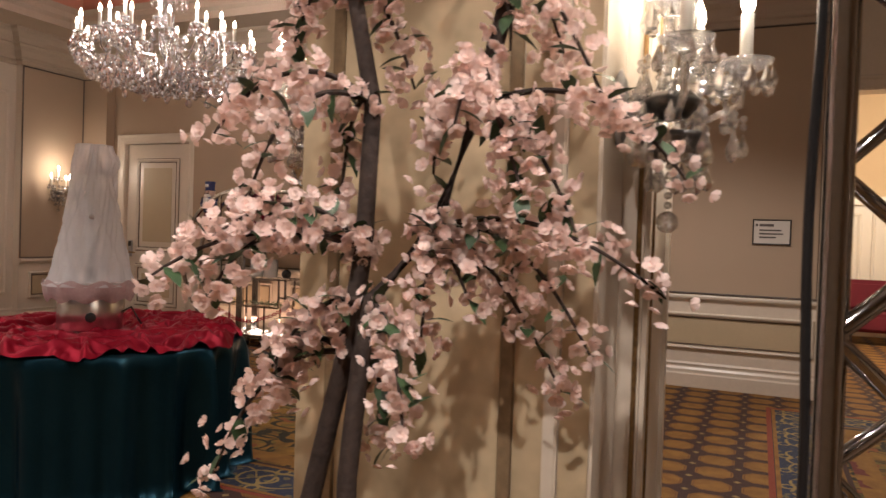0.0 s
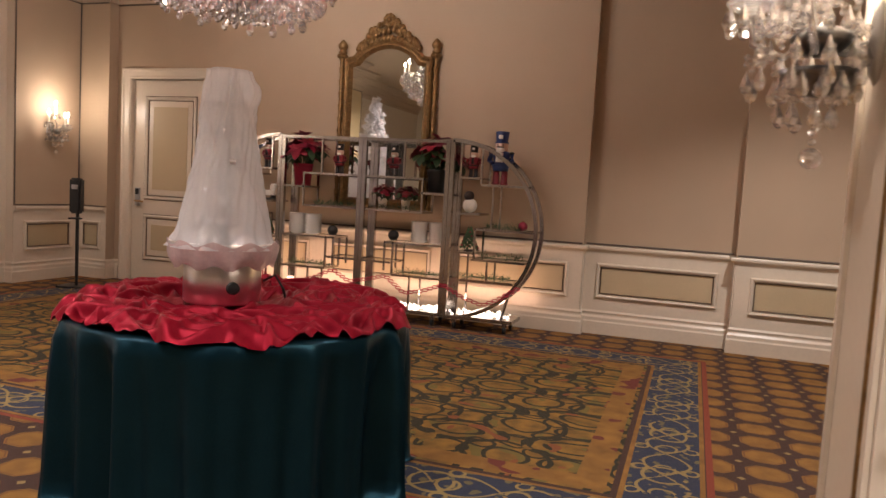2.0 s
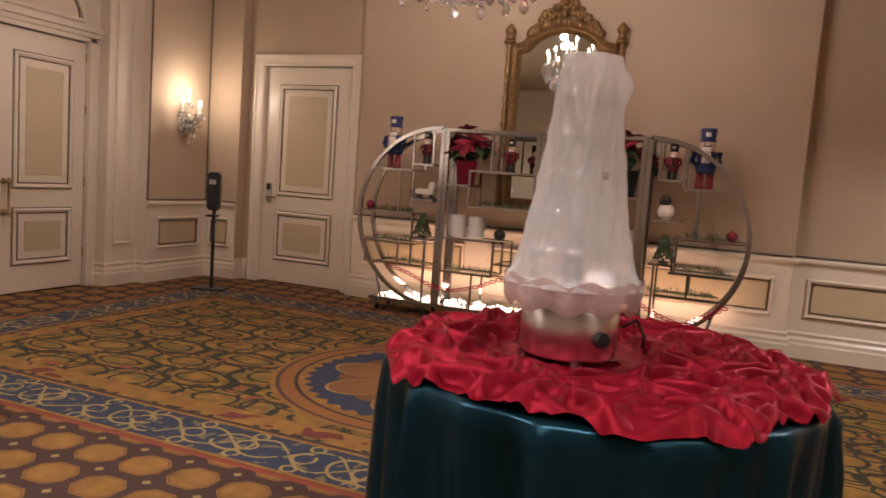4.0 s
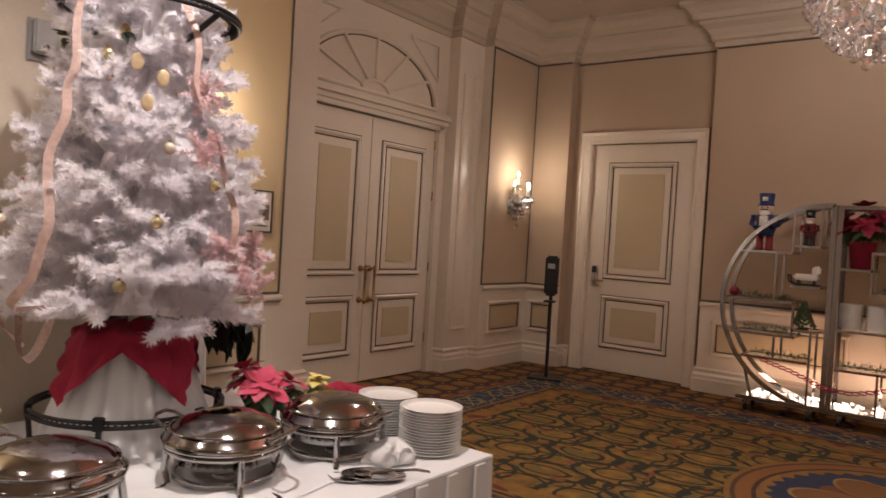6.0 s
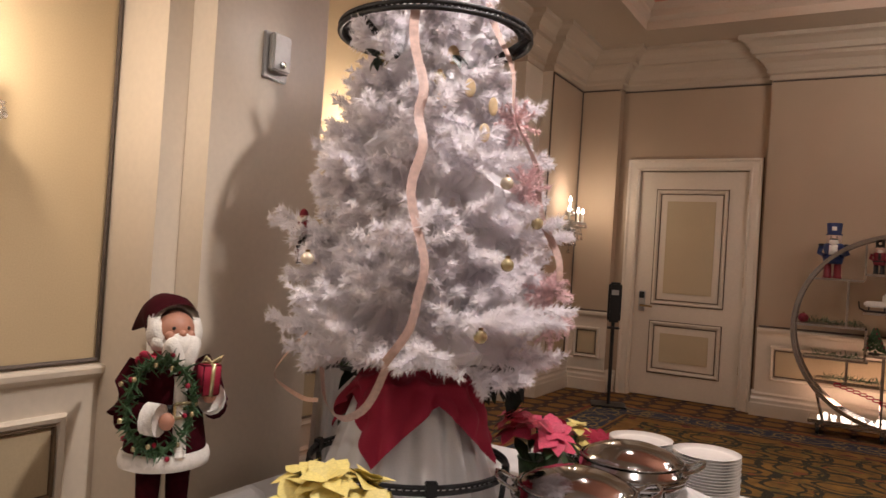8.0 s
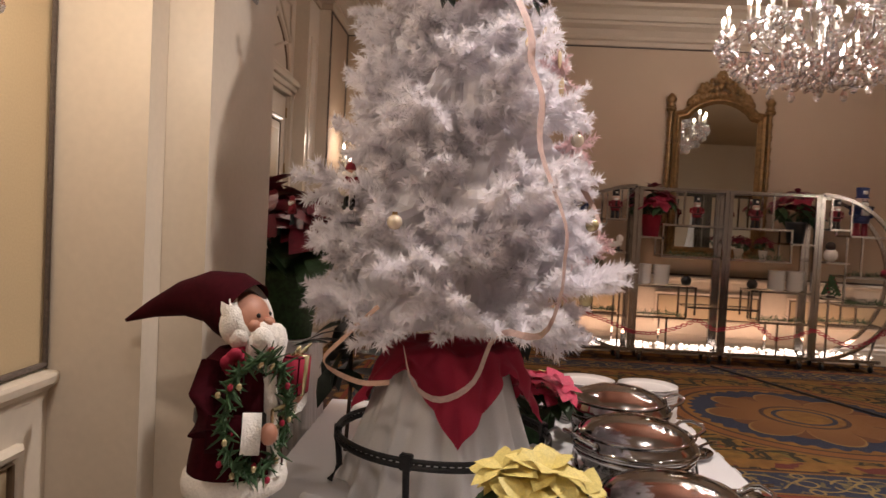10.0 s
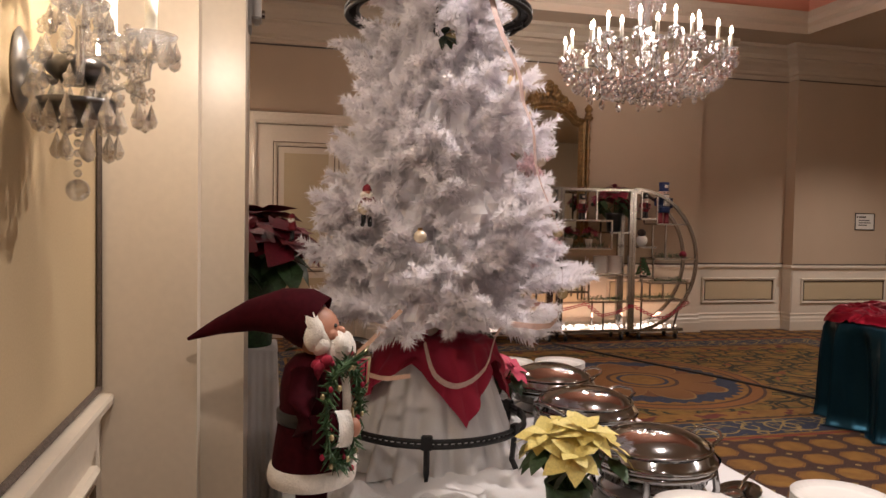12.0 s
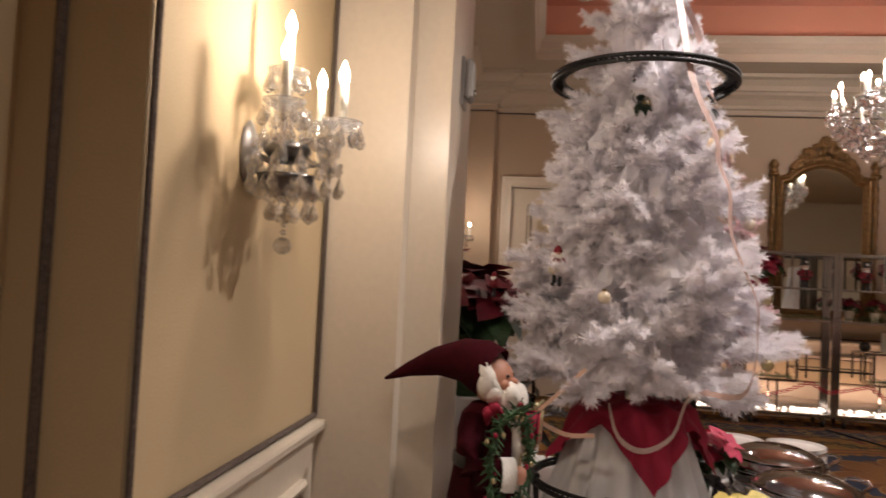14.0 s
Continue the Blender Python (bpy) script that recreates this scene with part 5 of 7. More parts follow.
def shelf(unit, x0, x1, z, drop=None):
    """A glass shelf in a thin steel rim. x are plan places."""
    bm = bmesh.new()
    for q in ((x0, x1, CY0, CY0 + 0.018), (x0, x1, CY1 - 0.018, CY1), (x0, x0 + 0.018, CY0 + 0.018, CY1 - 0.018), (x1 - 0.018, x1, CY0 + 0.018, CY1 - 0.018)):
        box(bm, *q, z - 0.02, z)
    part("shelf_rim", bm, STEEL, unit)
    part("shelf_glass", B(x0 + 0.018, x1 - 0.018, CY0 + 0.018, CY1 - 0.018, z - 0.012, z - 0.004), GLASS, unit)


def upright(unit, x, z0, z1, w=0.018):
    for y in (CY0, CY1 - w):
        part("upright", B(x - w / 2, x + w / 2, y, y + w, z0, z1), STEEL, unit)


def caster(unit, x, y):
    part("caster_fork", B(x - 0.022, x + 0.022, y - 0.03, y + 0.03, 0.065, 0.099, bevel=0.004), STEEL, unit)
    bm = L([(0, -0.014), (0.03, -0.014), (0.036, -0.008), (0.036, 0.008), (0.03, 0.014), (0, 0.014)], 16, (x, y, 0.037), tilt=Matrix.Rotation(radians(90), 4, "Y"))
    part("caster_wheel", bm, BLACK, unit, smooth=True)


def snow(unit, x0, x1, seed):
    """Artificial snow in the foot tray, the light strip's glow put into its emission."""
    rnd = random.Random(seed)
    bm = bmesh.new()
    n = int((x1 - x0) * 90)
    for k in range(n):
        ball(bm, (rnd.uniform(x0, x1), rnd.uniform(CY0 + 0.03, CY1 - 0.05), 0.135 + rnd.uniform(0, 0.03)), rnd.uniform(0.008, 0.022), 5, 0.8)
    ob = part("strip_glow_snow", bm, STRIPGLOW, unit, "artificial snow that gives off the light strip's glow itself")
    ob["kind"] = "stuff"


def garland(x0, x1, z, seed, label="green pine garland laid on the glass shelf"):
    rnd = random.Random(seed)
    V, F = [], []
    n = int((x1 - x0) * 700)
    for k in range(n):
        x = rnd.uniform(x0, x1)
        y, zz = rnd.uniform(CY0 + 0.03, CY0 + 0.18), z + 0.004 + abs(rnd.gauss(0, 0.020))
        d = Vector((rnd.uniform(-1, 1), rnd.uniform(-0.6, 0.6), rnd.uniform(-0.15, 0.5))).normalized() * rnd.uniform(0.03, 0.07)
        s = d.cross(Vector((0, 0, 1))).normalized() * 0.0055
        i = len(V)
        V += [(x - s.x, y - s.y, zz), (x + s.x, y + s.y, zz), (x + d.x, y + d.y, max(z + 0.003, zz + d.z))]
        F.append((i, i + 1, i + 2))
    ob = from_arrays("garland", V, F, GARLAND)
    tagged(ob, label, "garland", "pine garlands", kind="stuff")


def mid_unit(xa, xb, s):
    """A middle unit; s = 1: steps lie as on the left one, -1 mirrored."""
    u = thing("display_shelf", "square chrome and glass display shelf unit on casters", "shelf unit", pose(0, 0, 0), group="display shelf units")
    X = lambda q: (xa + q * (xb - xa)) if s == 1 else (xb - q * (xb - xa))
    for x in (xa, xb):
        for y in (CY0 - 0.002, CY1 - 0.038):
            part("post", B(x - 0.02, x + 0.02, y, y + 0.04, 0.10, 1.80), STEEL, u)
    for y in (CY0, CY1 - 0.03):
        part("top_rail", B(xa + 0.02, xb - 0.02, y, y + 0.03, 1.77, 1.798), STEEL, u)
    for x in (xa, xb):
        part("side_rail", B(x - 0.012, x + 0.012, CY0 + 0.04, CY1 - 0.04, 1.772, 1.796), STEEL, u)
    part("foot_tray", B(xa, xb, CY0 - 0.01, CY1 + 0.01, 0.100, 0.135, bevel=0.004), STEEL, u)

    def sh(q0, q1, z):
        shelf(u, *sorted((X(q0), X(q1))), z)

    sh(0.02, 0.30, 1.29)
    sh(0.29, 0.98, 1.43)
    sh(0.27, 0.96, 1.10)
    sh(0.02, 0.71, 0.79)
    sh(0.02, 0.60, 0.47)
    sh(0.62, 0.98, 0.59)
    upright(u, X(0.51), 1.43, 1.77)
    upright(u, X(0.28), 1.10, 1.43)
    upright(u, X(0.70), 0.50, 0.79)
    upright(u, X(0.60), 0.47, 0.79)
    upright(u, X(0.38), 0.135, 0.47)
    snow(u, xa + 0.03, xb - 0.03, 5 + s)
    for x in (xa + 0.08, xb - 0.08):
        for y in (CY0 + 0.03, CY1 - 0.03):
            caster(u, x, y)
    return u


def end_unit(xp, s):
    """A quarter-round end; xp: its post, s: the side it bulges to."""
    u = thing("display_shelf", "rounded chrome and glass display shelf end unit on casters", "shelf unit", pose(0, 0, 0), group="display shelf units")
    R, zc = 0.845, 0.955
    for y in (CY0 - 0.002, CY1 - 0.038):
        part("post", B(xp - 0.02, xp + 0.02, y, y + 0.04, 0.10, 1.80), STEEL, u)
        bm = bmesh.new()
        n = 40
        rows = []
        for k in range(n + 1):
            a = math.pi / 2 - math.pi * k / n
            rows.append([bm.verts.new((xp + s * r * math.cos(a), yy, zc + r * math.sin(a))) for r, yy in ((R - 0.018, y), (R + 0.018, y), (R + 0.018, y + 0.035), (R - 0.018, y + 0.035))])
        for a, b in zip(rows, rows[1:]):
            for k in range(4):
                bm.faces.new((a[k], a[(k + 1) % 4], b[(k + 1) % 4], b[k]))
        bmesh.ops.recalc_face_normals(bm, faces=bm.faces)
        part("arc_rail", bm, STEEL, u)
    part("foot_tray", B(*sorted((xp, xp + s * 0.68)), CY0 - 0.01, CY1 + 0.01, 0.100, 0.135, bevel=0.004), STEEL, u)

    def sh(q0, q1, z):
        shelf(u, *sorted((xp + s * q0, xp + s * q1)), z)

    sh(0.30, 0.71, 1.40)
    sh(0.09, 0.29, 1.46)
    sh(0.07, 0.30, 1.12)
    sh(0.26, 0.84, 0.98)
    sh(0.07, 0.27, 0.75)
    sh(0.24, 0.76, 0.69)
    sh(0.14, 0.66, 0.49)
    upright(u, xp + s * 0.295, 1.40, 1.72)
    upright(u, xp + s * 0.09, 1.46, 1.77)
    upright(u, xp + s * 0.42, 0.98, 1.38)
    upright(u, xp + s * 0.265, 0.69, 0.98)
    upright(u, xp + s * 0.40, 0.49, 0.67)
    upright(u, xp + s * 0.12, 0.135, 0.73)
    snow(u, *sorted((xp + s * 0.04, xp + s * 0.60)), 9 + s)
    for q in (0.10, 0.60):
        for y in (CY0 + 0.03, CY1 - 0.03):
            caster(u, xp + s * q, y)
    part("foot_strut", T([(xp + s * 0.56, CY0 + 0.02, 0.13), (xp + s * 0.62, CY0 + 0.02, 0.36)], 0.014, 8), STEEL, u)
    return u


XA, XB, XC = -4.62, -3.725, -2.83
end_unit(XA - 0.045, -1)
mid_unit(XA, XB - 0.022, 1)
mid_unit(XB + 0.022, XC, -1)
end_unit(XC + 0.045, 1)

GREEN_DECO = [(-5.43, -4.95, 0.98), (-5.35, -4.95, 0.69), (-5.25, -4.80, 0.49), (-4.58, -4.10, 0.47), (-4.3, -3.8, 1.10), (-3.35, -2.87, 0.47), (-2.72, -2.18, 0.49), (-2.50, -2.05, 0.69), (-2.45, -2.05, 0.98), (-3.6, -3.1, 1.10)]
for k, (a, b, z) in enumerate(GREEN_DECO):
    garland(a, b, z, 20 + k)


FELT_RED = mat("red_lacquer", (0.20, 0.010, 0.02), 0.45, var=0.15, scale=30)
NAVY = mat("navy_lacquer", (0.012, 0.028, 0.11), 0.4, var=0.15, scale=30)
FACE = mat("painted_face", (0.66, 0.46, 0.36), 0.5, var=0.1, scale=30)


def soldier(at, h, colours, label, group, beard=False, turn=0):
    """A painted wooden toy soldier as one plain shape."""
    bm = bmesh.new()
    for s in (-1, 1):
        lathe(bm, [(0, 0), (0.055, 0), (0.06, 0.03), (0.05, 0.05), (0.045, 0.28), (0, 0.28)], 10, (s * 0.06, 0, 0), mi=0)
        tube(bm, [(s * 0.15, 0, 0.58), (s * 0.17, -0.02, 0.45), (s * 0.10, -0.09, 0.40)], 0.035, 8, mi=1)
    lathe(bm, [(0, 0.26), (0.11, 0.26), (0.125, 0.34), (0.10, 0.40), (0.13, 0.55), (0.12, 0.62), (0.05, 0.64), (0, 0.64)], 14, mi=1)
    lathe(bm, [(0.128, 0.35), (0.135, 0.36), (0.135, 0.385), (0.11, 0.395)], 14, mi=4)
    lathe(bm, [(0, 0.62), (0.07, 0.63), (0.095, 0.68), (0.095, 0.76), (0.08, 0.79), (0, 0.79)], 12, mi=2)
    box(bm, -0.05, 0.05, -0.105, -0.07, 0.655, 0.70, mi=3)
    lathe(bm, [(0, 0.78), (0.10, 0.78), (0.105, 0.80), (0.085, 0.81), (0.10, 0.99), (0.09, 1.0), (0, 1.0)], 14, mi=1 if beard else 4)
    box(bm, -0.03, 0.03, -0.108, -0.08, 0.86, 0.93, mi=3)
    if beard:
        box(bm, -0.055, 0.055, -0.135, -0.09, 0.42, 0.60, bevel=0.004, mi=3)
        ball(bm, (0, -0.075, 0.64), 0.065, 10, 1.0, mi=3)
        box(bm, -0.05, 0.05, -0.112, -0.09, 0.695, 0.715, mi=5)
        for s in (-1, 1):
            ball(bm, (s * 0.035, -0.088, 0.745), 0.012, 6, mi=5)
            ball(bm, (s * 0.15, 0, 0.60), 0.045, 8, 0.6, mi=5)
    else:
        box(bm, -0.03, 0.03, -0.135, -0.10, 0.42, 0.60, mi=4)
        ball(bm, (0, -0.07, 0.65), 0.06, 8, 1.0, mi=3)
    bmesh.ops.scale(bm, vec=(h * 1.32, h * 1.2, h), verts=bm.verts)
    ob = part("toy_soldier", bm, colours, smooth=True)
    ob.matrix_world = pose(*at, 0, 0, turn)
    return tagged(ob, label, "toy soldier", group)


soldier((-5.22, CY0 + 0.12, 1.40), 0.50, [FELT_RED, NAVY, FACE, FUR, NAVY, BLACK], "large wooden toy soldier in a blue coat and cap", "large toy soldiers", True)
soldier((-2.34, CY0 + 0.12, 1.40), 0.50, [FELT_RED, NAVY, FACE, FUR, NAVY, BLACK], "large wooden toy soldier in a blue coat and cap", "large toy soldiers", True)
for x, z in ((-4.86, 1.46), (-4.02, 1.43), (-3.42, 1.43), (-2.60, 1.46)):
    soldier((x, CY0 + 0.10, z), 0.30, [BLACK, FELT_RED, FACE, FUR, BLACK], "small toy soldier in red with a black hat on the shelf", "small toy soldiers")

poinsettia((-4.47, CY0 + 0.15, 1.29), 0.50, RED, "red poinsettia in a red foil pot on the shelf", 1, pieces=False, pot_mat=REDCLOTH, heads=9)
poinsettia((-2.98, CY0 + 0.15, 1.29), 0.50, RED, "deep red poinsettia in a dark pot on the shelf", 2, pieces=False, pot_mat=BLACK, heads=9)
poinsettia((-3.55, CY0 + 0.15, 1.10), 0.24, RED, "small red poinsettia in a pale pot on the shelf", 3, pieces=False, pot_mat=CANDLE, heads=6)
poinsettia((-3.30, CY0 + 0.15, 1.10), 0.22, RED, "small red poinsettia in a pale pot on the shelf", 4, pieces=False, pot_mat=CANDLE, heads=6)

PLATE = [(0, 0.004), (0.085, 0.004), (0.095, 0.0), (0.10, 0.006), (0.135, 0.018), (0.136, 0.021), (0.10, 0.010), (0.085, 0.008), (0, 0.008)]


def plate_stack(at, n, r, label):
    s = thing("plate_stack", label, "plates", pose(*at), group="stacks of white plates")
    rnd = random.Random(int(at[0] * 100) + n)
    one = part("plate", L([(a * r / 0.136, b) for a, b in PLATE], 28), CHINA, s, smooth=True)
    for k in range(1, n):
        again(one, pose(rnd.uniform(-0.002, 0.002), rnd.uniform(-0.002, 0.002), 0.0118 * k, 0, 0, rnd.uniform(0, 90)))
    return s


for x in (-4.52, -4.33, -3.14, -2.95):
    plate_stack((x, CY0 + 0.16, 0.79), 17, 0.088, "stack of small white plates on the glass shelf")


def bauble(at, r, m, label):
    b = thing("bauble", label, "ornament", pose(*at))
    bm = ball(bmesh.new(), (0, 0, r), r, 16)
    part("body", bm, m, b, smooth=True)
    part("cap", L([(0, 2 * r - 0.003), (r * 0.22, 2 * r - 0.004), (r * 0.22, 2 * r + r * 0.2), (0, 2 * r + r * 0.2)], 10), GOLD, b)


bauble((-5.43, CY0 + 0.08, 0.98), 0.045, RED, "red glass bauble on the glass shelf")
bauble((-2.08, CY0 + 0.08, 0.98), 0.045, RED, "red glass bauble on the glass shelf")
bauble((-4.08, CY0 + 0.12, 0.79), 0.055, BLACK, "black round bauble on the glass shelf")
bauble((-3.40, CY0 + 0.12, 0.79), 0.055, BLACK, "black round bauble on the glass shelf")


def mini_tree(at, label):
    t = thing("mini_tree", label, "table tree", pose(*at))
    part("foot", L([(0, 0), (0.045, 0), (0.04, 0.02), (0, 0.02)], 12), DARKWOOD, t)
    bm = bmesh.new()
    rnd = random.Random(5)
    for k in range(90):
        q = k / 90
        a, r = k * 2.4, 0.075 * (1 - q) + 0.008
        ball(bm, (r * math.cos(a), r * math.sin(a), 0.03 + 0.20 * q), 0.014, 5)
    part("crown", bm, GARLAND, t)
    bm = bmesh.new()
    for k in range(16):
        q = (k + 0.5) / 16
        a, r = k * 2.0, 0.085 * (1 - q) + 0.010
        ball(bm, (r * math.cos(a), r * math.sin(a), 0.03 + 0.20 * q), 0.011, 6)
    ob = part("berries", bm, RED, t)
    ob["kind"] = "stuff"


mini_tree((-4.86, CY0 + 0.10, 0.75), "small green table tree with red berries")
mini_tree((-2.60, CY0 + 0.10, 0.75), "small green table tree with red berries")
sl = thing("toy_sleigh", "small white and dark toy sleigh on the shelf", "toy sleigh", pose(-4.86, CY0 + 0.12, 1.12))
bm = bmesh.new()
box(bm, -0.10, 0.09, -0.05, 0.05, 0.045, 0.10, bevel=0.015)
box(bm, 0.04, 0.10, -0.05, 0.05, 0.09, 0.17, bevel=0.015)
part("body", bm, FUR, sl)
for y in (-0.045, 0.045):
    part("runner", T([(-0.14, y, 0.09), (-0.13, y, 0.03), (-0.09, y, 0.010), (0.10, y, 0.010)], 0.007, 6), BLACK, sl)
for x in (-0.06, 0.06):
    part("strut", B(x - 0.006, x + 0.006, -0.045, 0.045, 0.010, 0.05), BLACK, sl)
pn = thing("toy_gnome", "small white and brown plush toy on the shelf", "plush toy", pose(-2.62, CY0 + 0.12, 1.12))
part("plush_body", ball(bmesh.new(), (0, 0, 0.07), 0.07, 14), FUR, pn, smooth=True)
part("plush_head", ball(bmesh.new(), (-0.01, -0.01, 0.16), 0.05, 12), BARK, pn, smooth=True)

# red paper chain hung between the units
pc = thing("paper_chain", "red paper link chain draped along the shelves", "paper chain")
CH = [(-5.15, 0.47), (-4.9, 0.40), (-4.65, 0.30), (-4.45, 0.29), (-4.2, 0.36), (-3.98, 0.46), (-3.8, 0.36), (-3.6, 0.40), (-3.4, 0.45), (-3.2, 0.30), (-3.0, 0.34), (-2.8, 0.42), (-2.6, 0.32), (-2.4, 0.26), (-2.25, 0.33), (-2.05, 0.46)]
for (xa, za), (xb, zb) in zip(CH, CH[1:]):
    n = max(2, round(math.hypot(xb - xa, zb - za) / 0.055))
    for k in range(n):
        q = (k + 0.5) / n
        x, z = xa + q * (xb - xa), za + q * (zb - za)
        ln = T([(x - 0.03, CY0 - 0.03, z), (x - 0.018, CY0 - 0.03, z + 0.012), (x + 0.018, CY0 - 0.03, z + 0.012), (x + 0.03, CY0 - 0.03, z), (x + 0.018, CY0 - 0.03, z - 0.012), (x - 0.018, CY0 - 0.03, z - 0.012), (x - 0.03, CY0 - 0.03, z)], 0.006, 5)
        part("link", ln, REDCLOTH, pc)
cb = tagged(part("floor_cable", T([(-3.85, 7.0, 0.008), (-3.55, 6.3, 0.008), (-3.0, 5.0, 0.008), (-2.75, 4.3, 0.008), (-2.62, 3.95, 0.008)], 0.012, 8), BLACK), "black power cable cover laid over the carpet", "cable")

# ---------------------------------------------------------------- buffet table
BX0, BX1, BY0, BY1, BZ = -6.98, -5.28, 0.62, 3.12, 0.44
bt = thing("buffet_table", "low buffet table hidden under white cloths", "table", pose(0, 0, 0))
part("tabletop", B(BX0 + 0.01, BX1 - 0.01, BY0 + 0.01, BY1 - 0.01, BZ - 0.045, BZ - 0.012, bevel=0.005), DARKWOOD, bt)
for x in (BX0 + 0.3, BX1 - 0.3):
    for y in (BY0 + 0.3, BY1 - 0.3):
        part("leg", T([(x, y, 0), (x, y, BZ - 0.045)], 0.018, 8), STEEL, bt)


def skirt(x0, x1, y0, y1, z0, z1, inset, amp, seed):
    """Cloth hanging round a rectangle from z1 to z0, drawn in by inset at its foot."""
    bm = bmesh.new()
    pts = []
    n = 60
    for (ax, ay), (bx, by) in (((x0, y0), (x1, y0)), ((x1, y0), (x1, y1)), ((x1, y1), (x0, y1)), ((x0, y1), (x0, y0))):
        nx, ny = (by - ay), -(bx - ax)
        ln = math.hypot(nx, ny)
        for k in range(n):
            q = k / n
            pts.append((ax + (bx - ax) * q, ay + (by - ay) * q, nx / ln, ny / ln))
    rows = []
    for r in range(7):
        t = r / 6
        rows.append([])
        for k, (x, y, nx, ny) in enumerate(pts):
            w = amp * t * (math.sin(k * 0.9 + seed) + 0.6 * math.sin(k * 0.37 + 2 * seed) + 0.8 * noise.noise((k * 0.2, t * 2, seed)))
            rows[-1].append(bm.verts.new((x + nx * (w - inset * t), y + ny * (w - inset * t), z1 + (z0 - z1) * t + 0.008 * math.sin(k * 0.21) * t)))
    m = len(pts)
    for a, b in zip(rows, rows[1:]):
        for k in range(m):
            bm.faces.new((a[k], a[(k + 1) % m], b[(k + 1) % m], b[k]))
    return bm


bm = skirt(BX0, BX1, BY0, BY1, 0.19, BZ - 0.002, 0.0, 0.010, 1)
box(bm, BX0 - 0.004, BX1 + 0.004, BY0 - 0.004, BY1 + 0.004, BZ - 0.012, BZ, bevel=0.005)
tc = tagged(part("tablecloth", bm, WHITECLOTH, smooth=False), "white tablecloth with a pleated border over the buffet", "tablecloth")
pleat = None
for k in range(13):
    y = BY0 + 0.10 + k * 0.19
    bm = bmesh.new()
    if pleat is None:
        box(bm, 0.0, 0.012, -0.035, 0.035, -0.20, 0.0, bevel=0.004)
        pleat = part("pleat", bm, WHITECLOTH, tc)
        pleat.matrix_local = pose(BX1 + 0.010, y, BZ - 0.008)
    else:
        again(pleat, pose(BX1 + 0.010, y, BZ - 0.008))
for k in range(8):
    again(pleat, pose(BX0 + 0.12 + k * 0.2, BY0 - 0.010, BZ - 0.008, 0, 0, -90), tc)
tagged(part("table_skirt", skirt(BX0 + 0.03, BX1 - 0.03, BY0 + 0.03, BY1 - 0.03, 0.015, BZ - 0.03, 0.10, 0.012, 4), WHITECLOTH, smooth=True), "white under-cloth drawn in below the buffet table", "tablecloth")

# rumpled white runner under the dishes
V, F = [], []
NX, NY = 40, 90
for j in range(NY + 1):
    for i in range(NX + 1):
        x, y = -6.62 + 1.15 * i / NX, 0.95 + 2.0 * j / NY
        q = Vector((x * 5, y * 5, 0))
        h2 = 0.035 * (1 - abs(noise.noise(q))) ** 3 + 0.015 * abs(noise.noise(q * 2.7)) + 0.03 * max(0, noise.noise(q * 0.6))
        e = min(i, NX - i, j, NY - j)
        V.append((x + 0.04 * noise.noise((y * 4, 1, 0)), y, BZ + 0.004 + h2 * min(1, e / 4)))
for j in range(NY):
    for i in range(NX):
        a = j * (NX + 1) + i
        F.append((a, a + 1, a + NX + 2, a + NX + 1))
tagged(from_arrays("table_runner", V, F, WHITECLOTH, smooth=True), "rumpled white cloth runner on the buffet", "runner")


